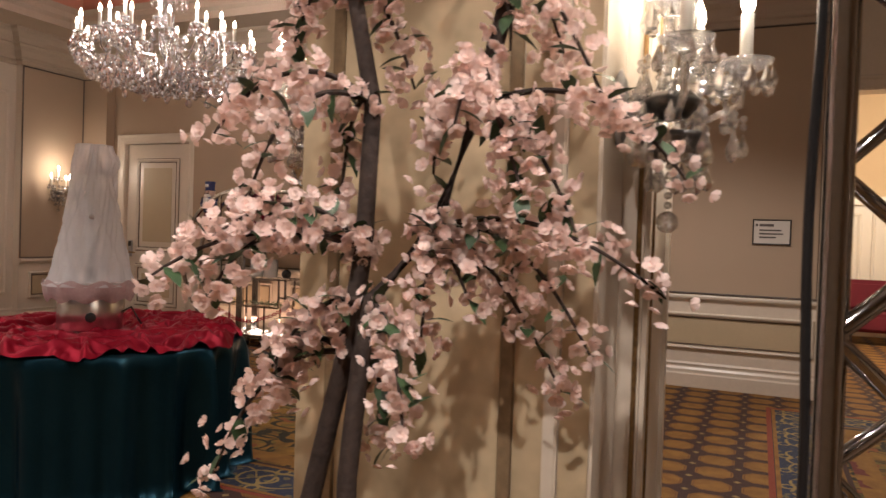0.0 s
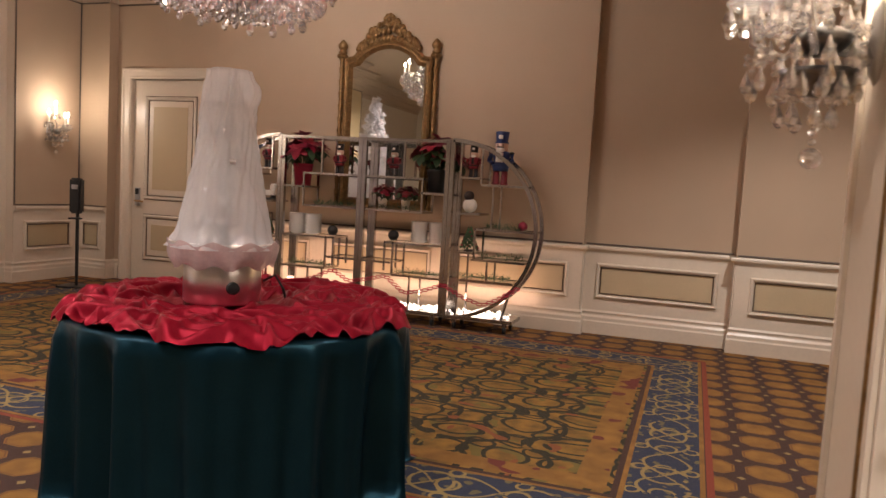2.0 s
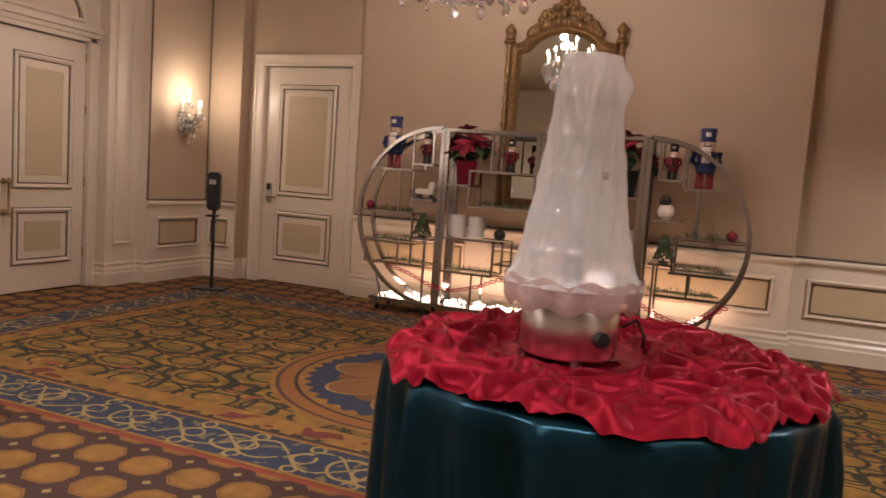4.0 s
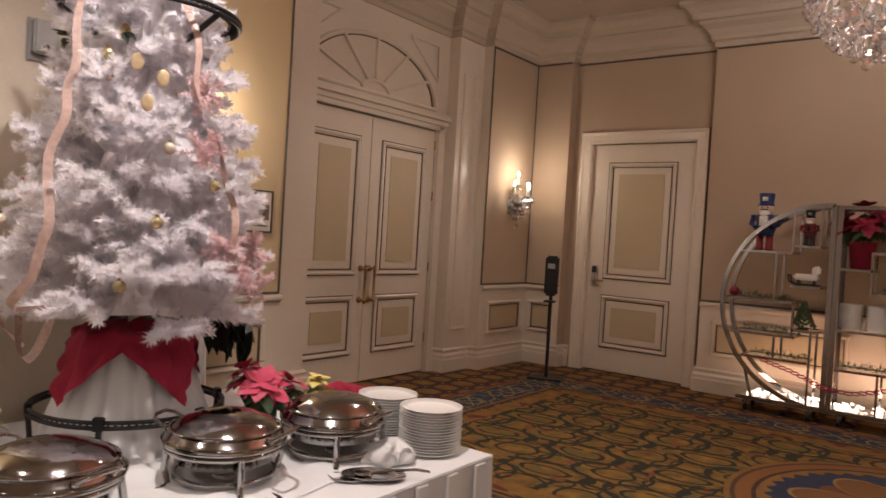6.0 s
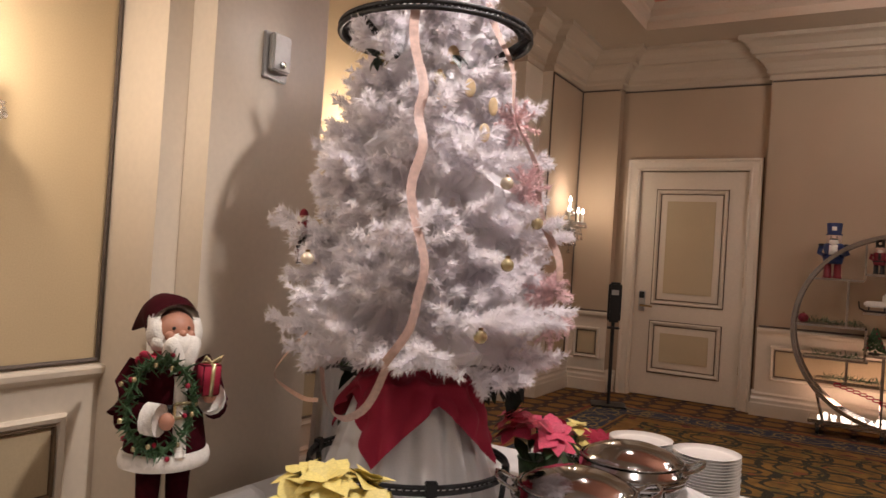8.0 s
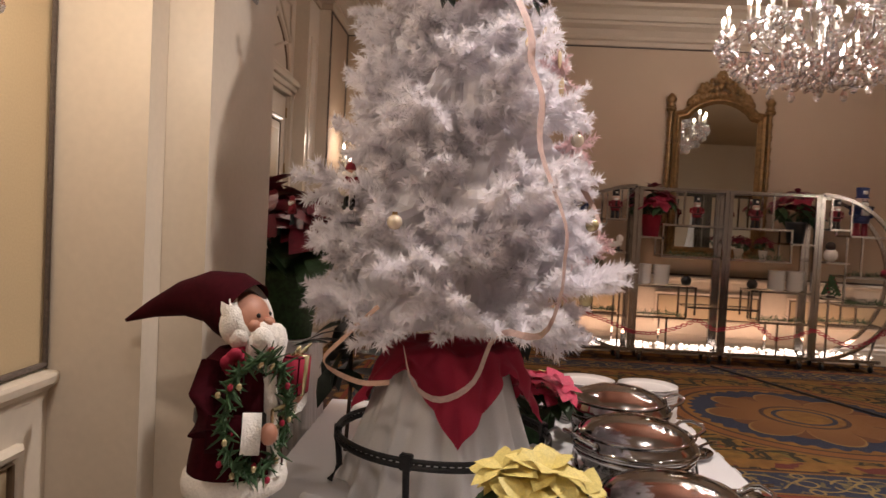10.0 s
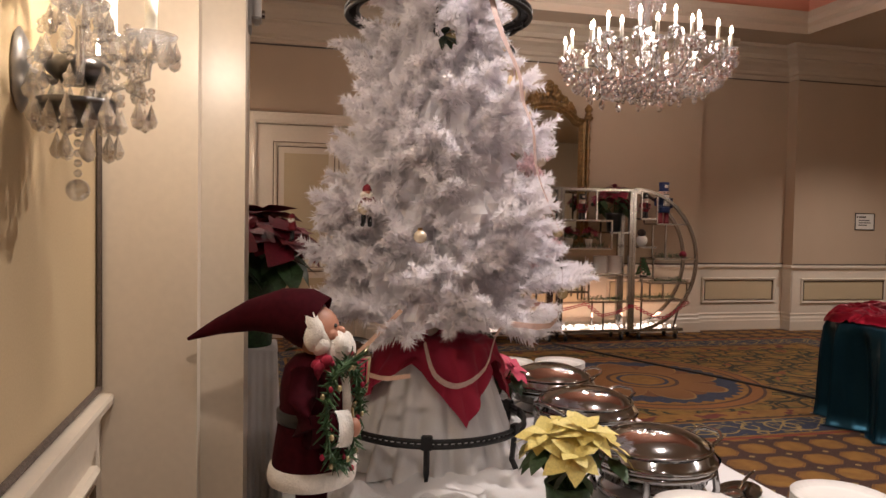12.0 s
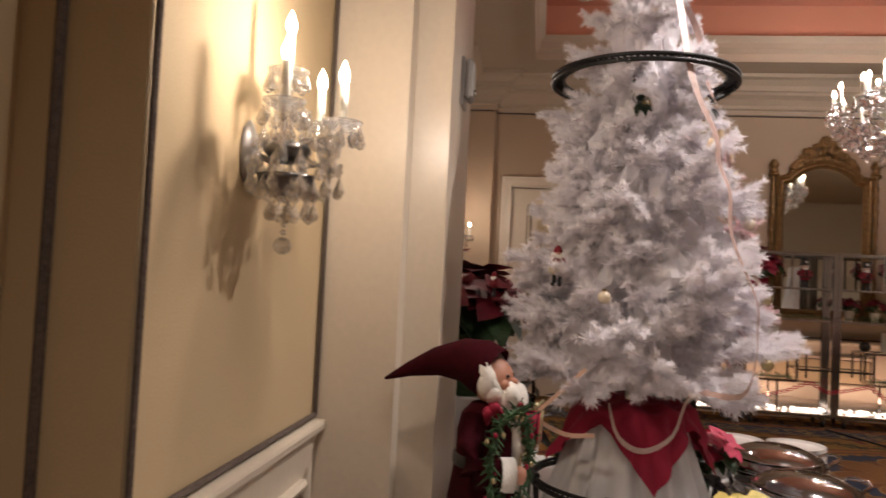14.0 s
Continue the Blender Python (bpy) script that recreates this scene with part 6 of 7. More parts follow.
def chafing_dish(at, turn):
    c = thing("chafing_dish", "round polished steel chafing dish with a closed domed lid", "chafing dish", pose(*at, 0, 0, turn), group="chafing dishes on the buffet")
    part("stand_ring", L([(0.185, 0.135), (0.205, 0.135), (0.205, 0.15), (0.185, 0.15), (0.185, 0.135)], 36), CHROME, c, smooth=True)
    for k in range(4):
        a = k * math.pi / 2 + math.pi / 4
        x, y = math.cos(a), math.sin(a)
        bm = T([(0.195 * x, 0.195 * y, 0.14), (0.205 * x, 0.205 * y, 0.08), (0.19 * x, 0.19 * y, 0.03), (0.205 * x, 0.205 * y, 0.014)], 0.012, 8)
        leg = part("leg", bm, CHROME, c, smooth=True)
        part("foot", L([(0, 0), (0.022, 0), (0.024, 0.014), (0, 0.016)], 10, (0.205 * x, 0.205 * y, 0.0)), BLACK, leg)
    part("lower_ring", L([(0.165, 0.045), (0.18, 0.045), (0.18, 0.057), (0.165, 0.057), (0.165, 0.045)], 30), CHROME, c, smooth=True)
    part("pan", L([(0, 0.085), (0.15, 0.085), (0.178, 0.10), (0.184, 0.15), (0.21, 0.155), (0.212, 0.165), (0.18, 0.165), (0, 0.16)], 40), CHROME, c, smooth=True)
    lid = part("lid", L([(0.214, 0.166), (0.216, 0.176), (0.205, 0.182), (0.19, 0.205), (0.155, 0.232), (0.10, 0.252), (0.05, 0.26), (0, 0.262)], 48), CHROME, c, smooth=True)
    part("lid_rim", L([(0.190, 0.207), (0.195, 0.205), (0.193, 0.212), (0.185, 0.214)], 40), CHROME, lid, smooth=True)
    for s in (-1, 1):
        bm = T([(s * 0.195, -0.06, 0.19), (s * 0.245, -0.06, 0.215), (s * 0.262, -0.03, 0.225), (s * 0.262, 0.03, 0.225), (s * 0.245, 0.06, 0.215), (s * 0.195, 0.06, 0.19)], 0.007, 8)
        part("handle", bm, CHROME, lid, smooth=True)
        for y in (-0.06, 0.06):
            part("handle_boss", ball(bmesh.new(), (s * 0.198, y, 0.19), 0.013, 8), CHROME, lid, smooth=True)
    b = part("burner", L([(0, 0.001), (0.04, 0.001), (0.042, 0.04), (0.03, 0.045), (0, 0.045)], 18), STEEL, c, smooth=True)
    part("burner_tray", L([(0, 0.0), (0.075, 0.0), (0.085, 0.012), (0.08, 0.012), (0.07, 0.004), (0, 0.004)], 24, (0.20, -0.13, 0.001)), CHROME, c, smooth=True)
    return c


d1 = chafing_dish((-5.775, 1.50, BZ + 0.003), 10)
copy_thing(d1, pose(-5.745, 2.09, BZ + 0.003, 0, 0, 24))
copy_thing(d1, pose(-5.705, 2.58, BZ + 0.003, 0, 0, 5))
plate_stack((-5.775, 2.985, BZ), 16, 0.135, "tall stack of white dinner plates on the buffet")
plate_stack((-5.495, 2.95, BZ), 16, 0.135, "tall stack of white dinner plates on the buffet")
plate_stack((-5.90, 1.02, BZ), 15, 0.135, "tall stack of white dinner plates on the buffet")
plate_stack((-5.46, 1.02, BZ), 15, 0.135, "tall stack of white dinner plates on the buffet")

poinsettia((-6.06, 2.50, BZ + 0.003), 0.34, PINKRED, "rose-pink poinsettia in a foil pot on the buffet", 7, heads=6, pot_mat=GARLAND)
poinsettia((-5.98, 2.74, BZ + 0.003), 0.24, YELLOW, "small pale yellow poinsettia on the buffet", 8, heads=4, pot_mat=GARLAND)
poinsettia((-6.15, 1.34, BZ + 0.003), 0.345, YELLOW, "pale yellow poinsettia in a pot on the buffet", 9, heads=9, pot_mat=GARLAND, spread=0.9)


def folded_napkin(at, size, turn, label):
    V, F = [], []
    n = 24
    for j in range(n + 1):
        for i in range(n + 1):
            u, v = i / n * 2 - 1, j / n * 2 - 1
            q = Vector((u * 2.2, v * 2.2, at[0]))
            hgt = 0.05 + 0.06 * (1 - abs(noise.noise(q))) ** 3 - 0.045 * max(abs(u), abs(v)) ** 2
            V.append((u * size, v * size * 0.8, max(0.004, hgt)))
    for j in range(n):
        for i in range(n):
            a = j * (n + 1) + i
            F.append((a, a + 1, a + n + 2, a + n + 1))
    ob = from_arrays("napkin", V, F, REDCLOTH, smooth=True)
    ob.matrix_world = pose(*at, 0, 0, turn)
    return tagged(ob, label, "napkin", "red napkins")


folded_napkin((-6.06, 3.00, BZ + 0.09), 0.15, 20, "crumpled red napkin beside the plates")
folded_napkin((-6.20, 1.02, BZ + 0.02), 0.16, 30, "folded red napkin beside the poinsettia")
rb = tagged(part("riser_box", B(-6.24, -5.92, 2.88, 3.10, BZ, BZ + 0.09, bevel=0.01), WHITECLOTH), "low white cloth-covered riser on the buffet", "riser")

# ---------------------------------------------------------------- white fir tree on its iron stand
FX, FY = -6.40, 2.10


def fir_radius(z):
    """Outline of the crown by height."""
    return float(np.interp(z, [0.95, 1.05, 1.30, 1.60, 1.90, 2.15, 2.45, 2.80, 2.95], [0.46, 0.53, 0.50, 0.42, 0.335, 0.26, 0.16, 0.05, 0.0]))


def needle_cloud(tips, per, length, width, rng):
    """Needles set round twigs; tips: rows of start and end of each twig."""
    a, b = tips[:, :3], tips[:, 3:]
    n = len(tips)
    t = rng.uniform(0.05, 1.0, (n, per, 1))
    base = a[:, None] + (b - a)[:, None] * t
    axis = ((b - a) / np.linalg.norm(b - a, axis=1, keepdims=True))[:, None]
    d = rng.normal(size=(n, per, 3))
    d -= (d * axis).sum(-1, keepdims=True) * axis
    d /= np.linalg.norm(d, axis=-1, keepdims=True)
    d = d * 0.72 + axis * rng.uniform(0.25, 0.95, (n, per, 1))
    d /= np.linalg.norm(d, axis=-1, keepdims=True)
    ln = length * rng.uniform(0.6, 1.15, (n, per, 1)) * (1.1 - 0.35 * t)
    side = np.cross(d, rng.normal(size=(n, per, 3)))
    side /= np.linalg.norm(side, axis=-1, keepdims=True)
    v = np.stack([base - side * width, base + side * width, base + d * ln], 2).reshape(-1, 3)
    f = np.arange(len(v)).reshape(-1, 3)
    return v, f


rng = np.random.default_rng(11)
fir = thing("fir_tree", "white artificial fir tree with baubles and pink ribbon on the buffet", "fir tree", pose(FX, FY, 0))
part("trunk", L([(0, 0.80), (0.022, 0.80), (0.015, 2.0), (0.006, 2.90), (0, 2.92)], 10), CANDLE, fir, smooth=True)
tips, sprays, twigs = [], [], bmesh.new()
z = 0.99
level = 0
while z < 2.90:
    r = fir_radius(z)
    n = max(5, int(r * 25))
    for k in range(n):
        a = k * math.tau / n + level * 0.9 + rng.uniform(-0.12, 0.12)
        rr = r * rng.uniform(0.66, 1.06)
        if rng.random() < 0.07:
            continue
        lift = rng.uniform(-0.035, 0.035)
        droop = rng.uniform(-0.03, 0.13) + lift
        s = Vector((rr * 0.42 * math.cos(a), rr * 0.42 * math.sin(a), z + 0.02 + lift))
        e = Vector((rr * math.cos(a), rr * math.sin(a), z + droop))
        tips.append([*s, *e])
        if k % 2:
            tips.append([s.x * 0.3, s.y * 0.3, z + 0.05, *s])
        tube(twigs, [(0, 0, z + 0.06), tuple(s)], 0.004, 4)
        for side in (-1, 1):
            for q, l2 in ((0.55, 0.34), (0.85, 0.20)):
                p = s.lerp(e, q - 0.15)
                a2 = a + side * rng.uniform(0.5, 0.85)
                ln = rr * l2 * rng.uniform(0.8, 1.2) + 0.03
                tips.append([*p, *(p + Vector((math.cos(a2) * ln, math.sin(a2) * ln, rng.uniform(-0.06, 0.08))))])
        for side in (-1, 0, 1):
            a2 = a + side * rng.uniform(0.25, 0.6)
            ln = rng.uniform(0.05, 0.085)
            sprays.append([*e, *(e + Vector((math.cos(a2) * ln, math.sin(a2) * ln, rng.uniform(-0.02, 0.05))))])
    z += 0.086
    level += 1
tips = np.array(tips)
va, fa = needle_cloud(tips, 210, 0.050, 0.0042, rng)
vb, fb = needle_cloud(np.array(sprays), 90, 0.036, 0.0028, rng)
v, f3 = np.concatenate([va, vb]), np.concatenate([fa, fb + len(va)])
ob = from_arrays("crown", v, f3, WHITENEEDLE, fir, "dense white tinsel needles")
ob["kind"] = "stuff"
part("twigs", twigs, CANDLE, fir)["kind"] = "stuff"
# the inner boughs, a ragged mass of short white tinsel behind the tips
bm = bmesh.new()
rows = []
for i in range(64):
    zz = 1.0 + 1.86 * i / 63
    row = []
    for k in range(96):
        a = k * math.tau / 96
        r = fir_radius(zz) * (0.58 + 0.28 * noise.noise((math.cos(a) * 2.5 + 3, math.sin(a) * 2.5, zz * 7)) + 0.20 * noise.noise((math.cos(a) * 7, math.sin(a) * 7, zz * 16)))
        row.append(bm.verts.new((r * math.cos(a), r * math.sin(a), zz + 0.02 * noise.noise((a * 3, zz * 9, 1)))))
    rows.append(row)
for a, b in zip(rows, rows[1:]):
    for k in range(96):
        bm.faces.new((a[k], a[(k + 1) % 96], b[(k + 1) % 96], b[k]))
part("inner_bough", bm, WHITENEEDLE, fir)


def fir_point(a, z, out=1.0):
    r = fir_radius(z) * out
    return Vector((FX + r * math.cos(a), FY + r * math.sin(a), z))


def ribbon_strip(pts, width, material, label, twist=0.0):
    """A soft ribbon through points."""
    V, F = [], []
    pts = [Vector(p) for p in pts]
    ext, fine = [pts[0]] + pts + [pts[-1]], []
    for i in range(1, len(ext) - 2):
        p0, p1, p2, p3 = ext[i - 1 : i + 3]
        for q in (0, 0.25, 0.5, 0.75):
            fine.append(0.5 * (2 * p1 + (p2 - p0) * q + (2 * p0 - 5 * p1 + 4 * p2 - p3) * q * q + (3 * p1 - p0 - 3 * p2 + p3) * q ** 3))
    pts = fine + [pts[-1]]
    for i, p in enumerate(pts):
        d = (pts[min(i + 1, len(pts) - 1)] - pts[max(i - 1, 0)]).normalized()
        o = Vector((p.x - FX, p.y - FY, 0.15)).normalized()
        s = d.cross(o).normalized()
        s = (s * math.cos(twist * i) + o * math.sin(twist * i)) * width / 2
        V += [p - s, p + s]
    for i in range(len(pts) - 1):
        F.append((2 * i, 2 * i + 1, 2 * i + 3, 2 * i + 2))
    ob = from_arrays("ribbon", V, F, material, smooth=True)
    return tagged(ob, label, "ribbon", "pink ribbons on the fir tree")


LOOP = [(-6.25, 1.70, 1.02), (-6.31, 1.69, 0.880), (-6.405, 1.69, 0.822), (-6.486, 1.70, 0.862), (-6.52, 1.71, 0.97)]
# the long ribbon wanders down the front of the tree and ends in a loop under it
RIB_Z = (2.80, 2.45, 2.10, 1.90, 1.80, 1.70, 1.55, 1.35, 1.25, 1.15, 1.05)
RIB_A = (-1.30, -1.22, -1.22, -1.08, -1.10, -1.05, -1.10, -1.00, -1.02, -1.05, -1.15)
pts = [fir_point(a, zz, 1.06) + Vector((0.07 * math.cos(a), 0.07 * math.sin(a), 0)) for zz, a in zip(RIB_Z, RIB_A)]
pts += [Vector(q) for q in LOOP]
ribbon_strip(pts, 0.031, PINK, "long pale pink satin ribbon winding down the fir tree", 0.02)
pts = [fir_point(-0.15 + 0.4 * q / 30 + 0.06 * math.sin(q * 0.6), 2.80 - 1.6 * q / 30, 1.03 + 0.04 * math.sin(q)) for q in range(31)]
ribbon_strip(pts, 0.026, PINK, "narrow pink satin ribbon down the side of the fir tree", 0.05)
tail = [Vector((-6.60, 1.72, 1.08)), Vector((-6.70, 1.72, 0.98)), Vector((-6.76, 1.75, 0.90)), Vector((-6.66, 1.78, 0.84)), Vector((-6.56, 1.75, 0.85))]
ribbon_strip(tail, 0.016, mat("peach_ribbon", (0.6, 0.38, 0.28), 0.5, var=0.15, scale=30), "thin peach ribbon loop hanging under the fir tree")
# soft pink tinsel bows tucked into the branches
TULLE = mat("pink_tinsel", (0.88, 0.66, 0.67), 0.6, var=0.25, scale=40)
for k, (a, zz) in enumerate(((0.30, 1.18), (0.50, 1.26), (0.15, 1.28), (0.05, 1.62), (0.15, 1.85), (0.6, 1.12))):
    c = fir_point(a, zz, 0.96)
    tw = []
    for j in range(16):
        d = rng.normal(size=3)
        d = d / np.linalg.norm(d) * 0.085
        tw.append([*c, *(np.array(c) + d)])
    v, f3 = needle_cloud(np.array(tw), 70, 0.030, 0.003, rng)
    tagged(from_arrays("tinsel_bow", v, f3, TULLE), "soft pink tinsel bow in the fir tree", "bow", "pink tinsel bows", kind="stuff")
rnd = random.Random(21)
PALEGOLD = mat("pale_gold_leaf", (0.66, 0.50, 0.30), 0.45, 0.15, var=0.2, scale=40)
PEARL = mat("pearl_ornament", (0.72, 0.62, 0.48), 0.25, 0.2, var=0.1, scale=10)
ORN = [(-0.62, 1.125, 0), (-1.9, 1.33, 1), (-0.95, 1.95, 0), (-0.4, 1.35, 0), (-2.35, 1.42, 1), (-0.30, 1.62, 1), (0.1, 1.5, 0), (-1.65, 2.02, 0)]
for a, zz, k in ORN:
    p = fir_point(a, zz, 0.98)
    b = thing("bauble", "small gold glass bauble hanging in the fir tree" if not k else "small pearl bauble hanging in the fir tree", "ornament", Matrix.Translation(p), group="baubles on the fir tree")
    part("body", ball(bmesh.new(), (0, 0, 0), 0.022, 14), (GOLDBALL, PEARL)[k], b, smooth=True)
    part("cap", L([(0, 0.020), (0.008, 0.020), (0.008, 0.029), (0, 0.029)], 8), GOLD, b)
for a, zz in ((-0.5, 1.78), (-0.80, 2.04), (-0.62, 1.93), (-0.90, 1.88), (-0.35, 1.88)):
    p = fir_point(a, zz, 0.99)
    bm = bmesh.new()
    bmesh.ops.create_uvsphere(bm, u_segments=12, v_segments=8, radius=1, matrix=Matrix.Translation(p) @ pose(0, 0, 0, 0, 0, math.degrees(a)) @ Matrix.Diagonal((0.005, 0.022, 0.032, 1)))
    tagged(part("gold_leaf_ornament", bm, PALEGOLD, smooth=True), "flat pale gold leaf ornament in the fir tree", "ornament", "gold leaf ornaments")


FELT = mat("red_felt", (0.17, 0.010, 0.018), 0.9, var=0.15, scale=40)


def elf(at, h, turn):
    bm = bmesh.new()
    for s in (-1, 1):
        tube(bm, [(s * 0.07, 0, 0.42), (s * 0.08, 0, 0.05), (s * 0.09, -0.08, 0.02)], 0.055, 8, mi=1)
        tube(bm, [(s * 0.13, 0, 0.68), (s * 0.20, -0.03, 0.55), (s * 0.16, -0.10, 0.48)], 0.045, 8, mi=0)
    lathe(bm, [(0, 0.38), (0.15, 0.38), (0.15, 0.5), (0.12, 0.72), (0, 0.74)], 12, mi=0)
    ball(bm, (0, 0, 0.80), 0.10, 10, mi=2)
    for k in range(9):
        a = k * math.tau / 9
        ball(bm, (0.11 * math.cos(a), -0.05 + 0.06 * math.sin(a), 0.74 + 0.03 * math.sin(a * 2)), 0.055, 7, mi=3)
    lathe(bm, [(0.115, 0.84), (0.12, 0.87), (0.08, 0.97), (0, 1.02)], 12, mi=0)
    bmesh.ops.scale(bm, vec=(h, h, h), verts=bm.verts)
    ob = part("elf_ornament", bm, [FELT, BLACK, SKIN, FUR], smooth=True)
    ob.matrix_world = pose(*at, 0, 0, turn)
    return tagged(ob, "tiny red felt doll with a white beard hung in the tree", "doll", "felt doll ornaments")


elf((-6.712, 1.79, 1.362), 0.14, -15)
elf((-6.95, 2.05, 1.30), 0.10, -70)

st = thing("iron_stand", "black wrought iron tiered stand with rope-edged rings round the tree", "plant stand", pose(FX, FY, BZ + 0.004))


def ring_pts(r, z, n=64):
    return [(r * math.cos(k * math.tau / n), r * math.sin(k * math.tau / n), z) for k in range(n + 1)]


for zz, r in ((0.155, 0.365), (1.725, 0.355)):
    part("ring", T(ring_pts(r, zz), 0.009, 8), IRON, st, smooth=True)
    part("ring", T(ring_pts(r, zz + 0.020), 0.008, 8), IRON, st, smooth=True)
    bm = bmesh.new()
    for k in range(96):
        a = k * math.tau / 96
        tube(bm, [(r * math.cos(a), r * math.sin(a), zz), (r * 1.0 * math.cos(a + 0.02), r * math.sin(a + 0.02), zz + 0.020)], 0.0055, 4)
        if zz > 1:
            tube(bm, [(r * math.cos(a), r * math.sin(a), zz + 0.020), (r * 0.88 * math.cos(a), r * 0.88 * math.sin(a), zz + 0.015)], 0.004, 4)
    part("rope_edge", bm, IRON, st)["kind"] = "stuff"
part("ring", T(ring_pts(0.312, 1.74), 0.007, 8), IRON, st, smooth=True)
for k in range(6):
    a = k * math.tau / 6 + 0.25
    c, s = math.cos(a), math.sin(a)
    part("foot_bar", T([(0.365 * c, 0.365 * s, 0.16), (0.355 * c, 0.355 * s, 0.06), (0.385 * c, 0.385 * s, 0.006)], 0.011, 8), IRON, st)
    part("clasp", B(-0.02, 0.02, -0.012, 0.012, 0.145, 0.195, bevel=0.003), IRON, st).matrix_local = pose(0.365 * c, 0.365 * s, 0, 0, 0, math.degrees(a) + 90)
    if k % 2 == 0:
        part("spoke", T([(0.355 * c, 0.355 * s, 1.725), (0.20 * c, 0.20 * s, 1.63), (0.03 * c, 0.03 * s, 1.56)], 0.012, 8), IRON, st)
        part("upright", T([(0.02 * c, 0.02 * s, 0.0), (0.02 * c, 0.02 * s, 0.44)], 0.008, 6), IRON, st)

# white cloth cone under the tree, and the red napkin over its top
bm = bmesh.new()
SEG, rows = 160, []
for i in range(16):
    q = i / 15
    r, zz = 0.19 + 0.12 * q + 0.02 * q * q, 0.90 - 0.455 * q
    row = []
    for k in range(SEG):
        a = k * math.tau / SEG
        w = (0.004 + 0.022 * q) * (math.sin(14 * a + 1.5 * math.sin(3 * a)) + 0.5 * math.sin(23 * a + 2))
        row.append(bm.verts.new(((r + w) * math.cos(a), (r + w) * math.sin(a), zz)))
    rows.append(row)
for a, b in zip(rows, rows[1:]):
    for k in range(SEG):
        bm.faces.new((a[k], a[(k + 1) % SEG], b[(k + 1) % SEG], b[k]))
bm.faces.new(rows[0])
cone = tagged(part("cone_cloth", bm, WHITECLOTH, smooth=True), "white cloth draped over the tree's base in folds", "cloth")
cone.location = (FX, FY, 0)
V, F = [], []
n = 60
for j in range(n + 1):
    for i in range(n + 1):
        u, v2 = (i / n * 2 - 1) * 0.355, (j / n * 2 - 1) * 0.345
        x, y = u * 0.62 - v2 * 0.785 + 0.02, u * 0.785 + v2 * 0.62 - 0.02
        d = math.hypot(x, y)
        a = math.atan2(y, x)
        lift = 0.42 + 0.58 * abs(math.sin(2 * math.atan2(v2, u)))
        fl = 0.015 * math.sin(9 * a) * min(1, d / 0.3) + 0.045 * noise.noise((x * 8, y * 8, 2))
        if d < 0.19:
            r, zz = d, 0.925 + 0.03 * noise.noise((x * 12, y * 12, 0)) + 0.05 * max(0, 0.6 - d / 0.19)
        else:
            r, zz = 0.205 + (d - 0.19) * 0.33 * lift + abs(fl), 0.922 - (d - 0.19) * 0.84 * lift
        V.append((r * math.cos(a), r * math.sin(a), zz))
for j in range(n):
    for i in range(n):
        a = j * (n + 1) + i
        F.append((a, a + 1, a + n + 2, a + n + 1))
nap = tagged(from_arrays("napkin", V, F, REDCLOTH, smooth=True), "red napkin draped over the cone, a corner hanging down", "napkin", "red napkins")
nap.location = (FX + 0.01, FY, 0)

# dark glossy leaves under the tree
mg = thing("magnolia_sprig", "sprig of dark glossy leaves under the fir tree", "foliage", pose(-6.25, 2.42, 0.93))
DARKLEAF = mat("dark_leaf", (0.012, 0.022, 0.014), 0.35, var=0.4, scale=20)
part("stem", T([(0, 0, -0.12), (0.02, 0.02, 0.0), (0.05, 0.03, 0.06)], 0.008, 6), BARK, mg)
me = leaf_data("leaf", DARKLEAF, 0.16, 0.04, 0.5)
rnd = random.Random(2)
for k in range(26):
    o = new("leaf", me)
    o.parent = mg
    o.matrix_local = pose(rnd.uniform(-0.12, 0.12), rnd.uniform(-0.08, 0.08), rnd.uniform(-0.03, 0.07), rnd.uniform(-30, 30), rnd.uniform(-10, 70), rnd.uniform(0, 360))

mg2 = thing("magnolia_sprig", "upright sprig of dark glossy leaves behind the doll", "foliage", pose(-6.78, 2.34, BZ + 0.003))
part("stem", T([(0, 0, 0), (0.01, 0.0, 0.25), (0.0, 0.01, 0.50)], 0.008, 6), BARK, mg2)
for k in range(24):
    o = new("leaf", me)
    o.parent = mg2
    o.matrix_local = pose(rnd.uniform(-0.05, 0.05), rnd.uniform(-0.05, 0.05), rnd.uniform(0.30, 0.54), rnd.uniform(-30, 30), rnd.uniform(-50, 50), rnd.uniform(0, 360))
for a, zz, n in ((-1.72, 2.03, 6), (-0.80, 2.04, 3)):
    p = fir_point(a, zz, 0.86)
    sp = thing("dark_sprig", "small sprig of dark leaves tucked into the fir tree", "foliage", Matrix.Translation(p), group="dark sprigs in the fir tree")
    part("stem", T([(0, 0, 0), (0.04 * math.cos(a), 0.04 * math.sin(a), 0.01)], 0.003, 5), BARK, sp)
    for k in range(n):
        o = new("leaf", me)
        o.parent = sp
        o.matrix_local = pose(0.04 * math.cos(a), 0.04 * math.sin(a), 0, rnd.uniform(-40, 40), rnd.uniform(-40, 40), math.degrees(a) + rnd.uniform(-70, 70)) @ Matrix.Diagonal((0.36, 0.42, 0.4, 1))

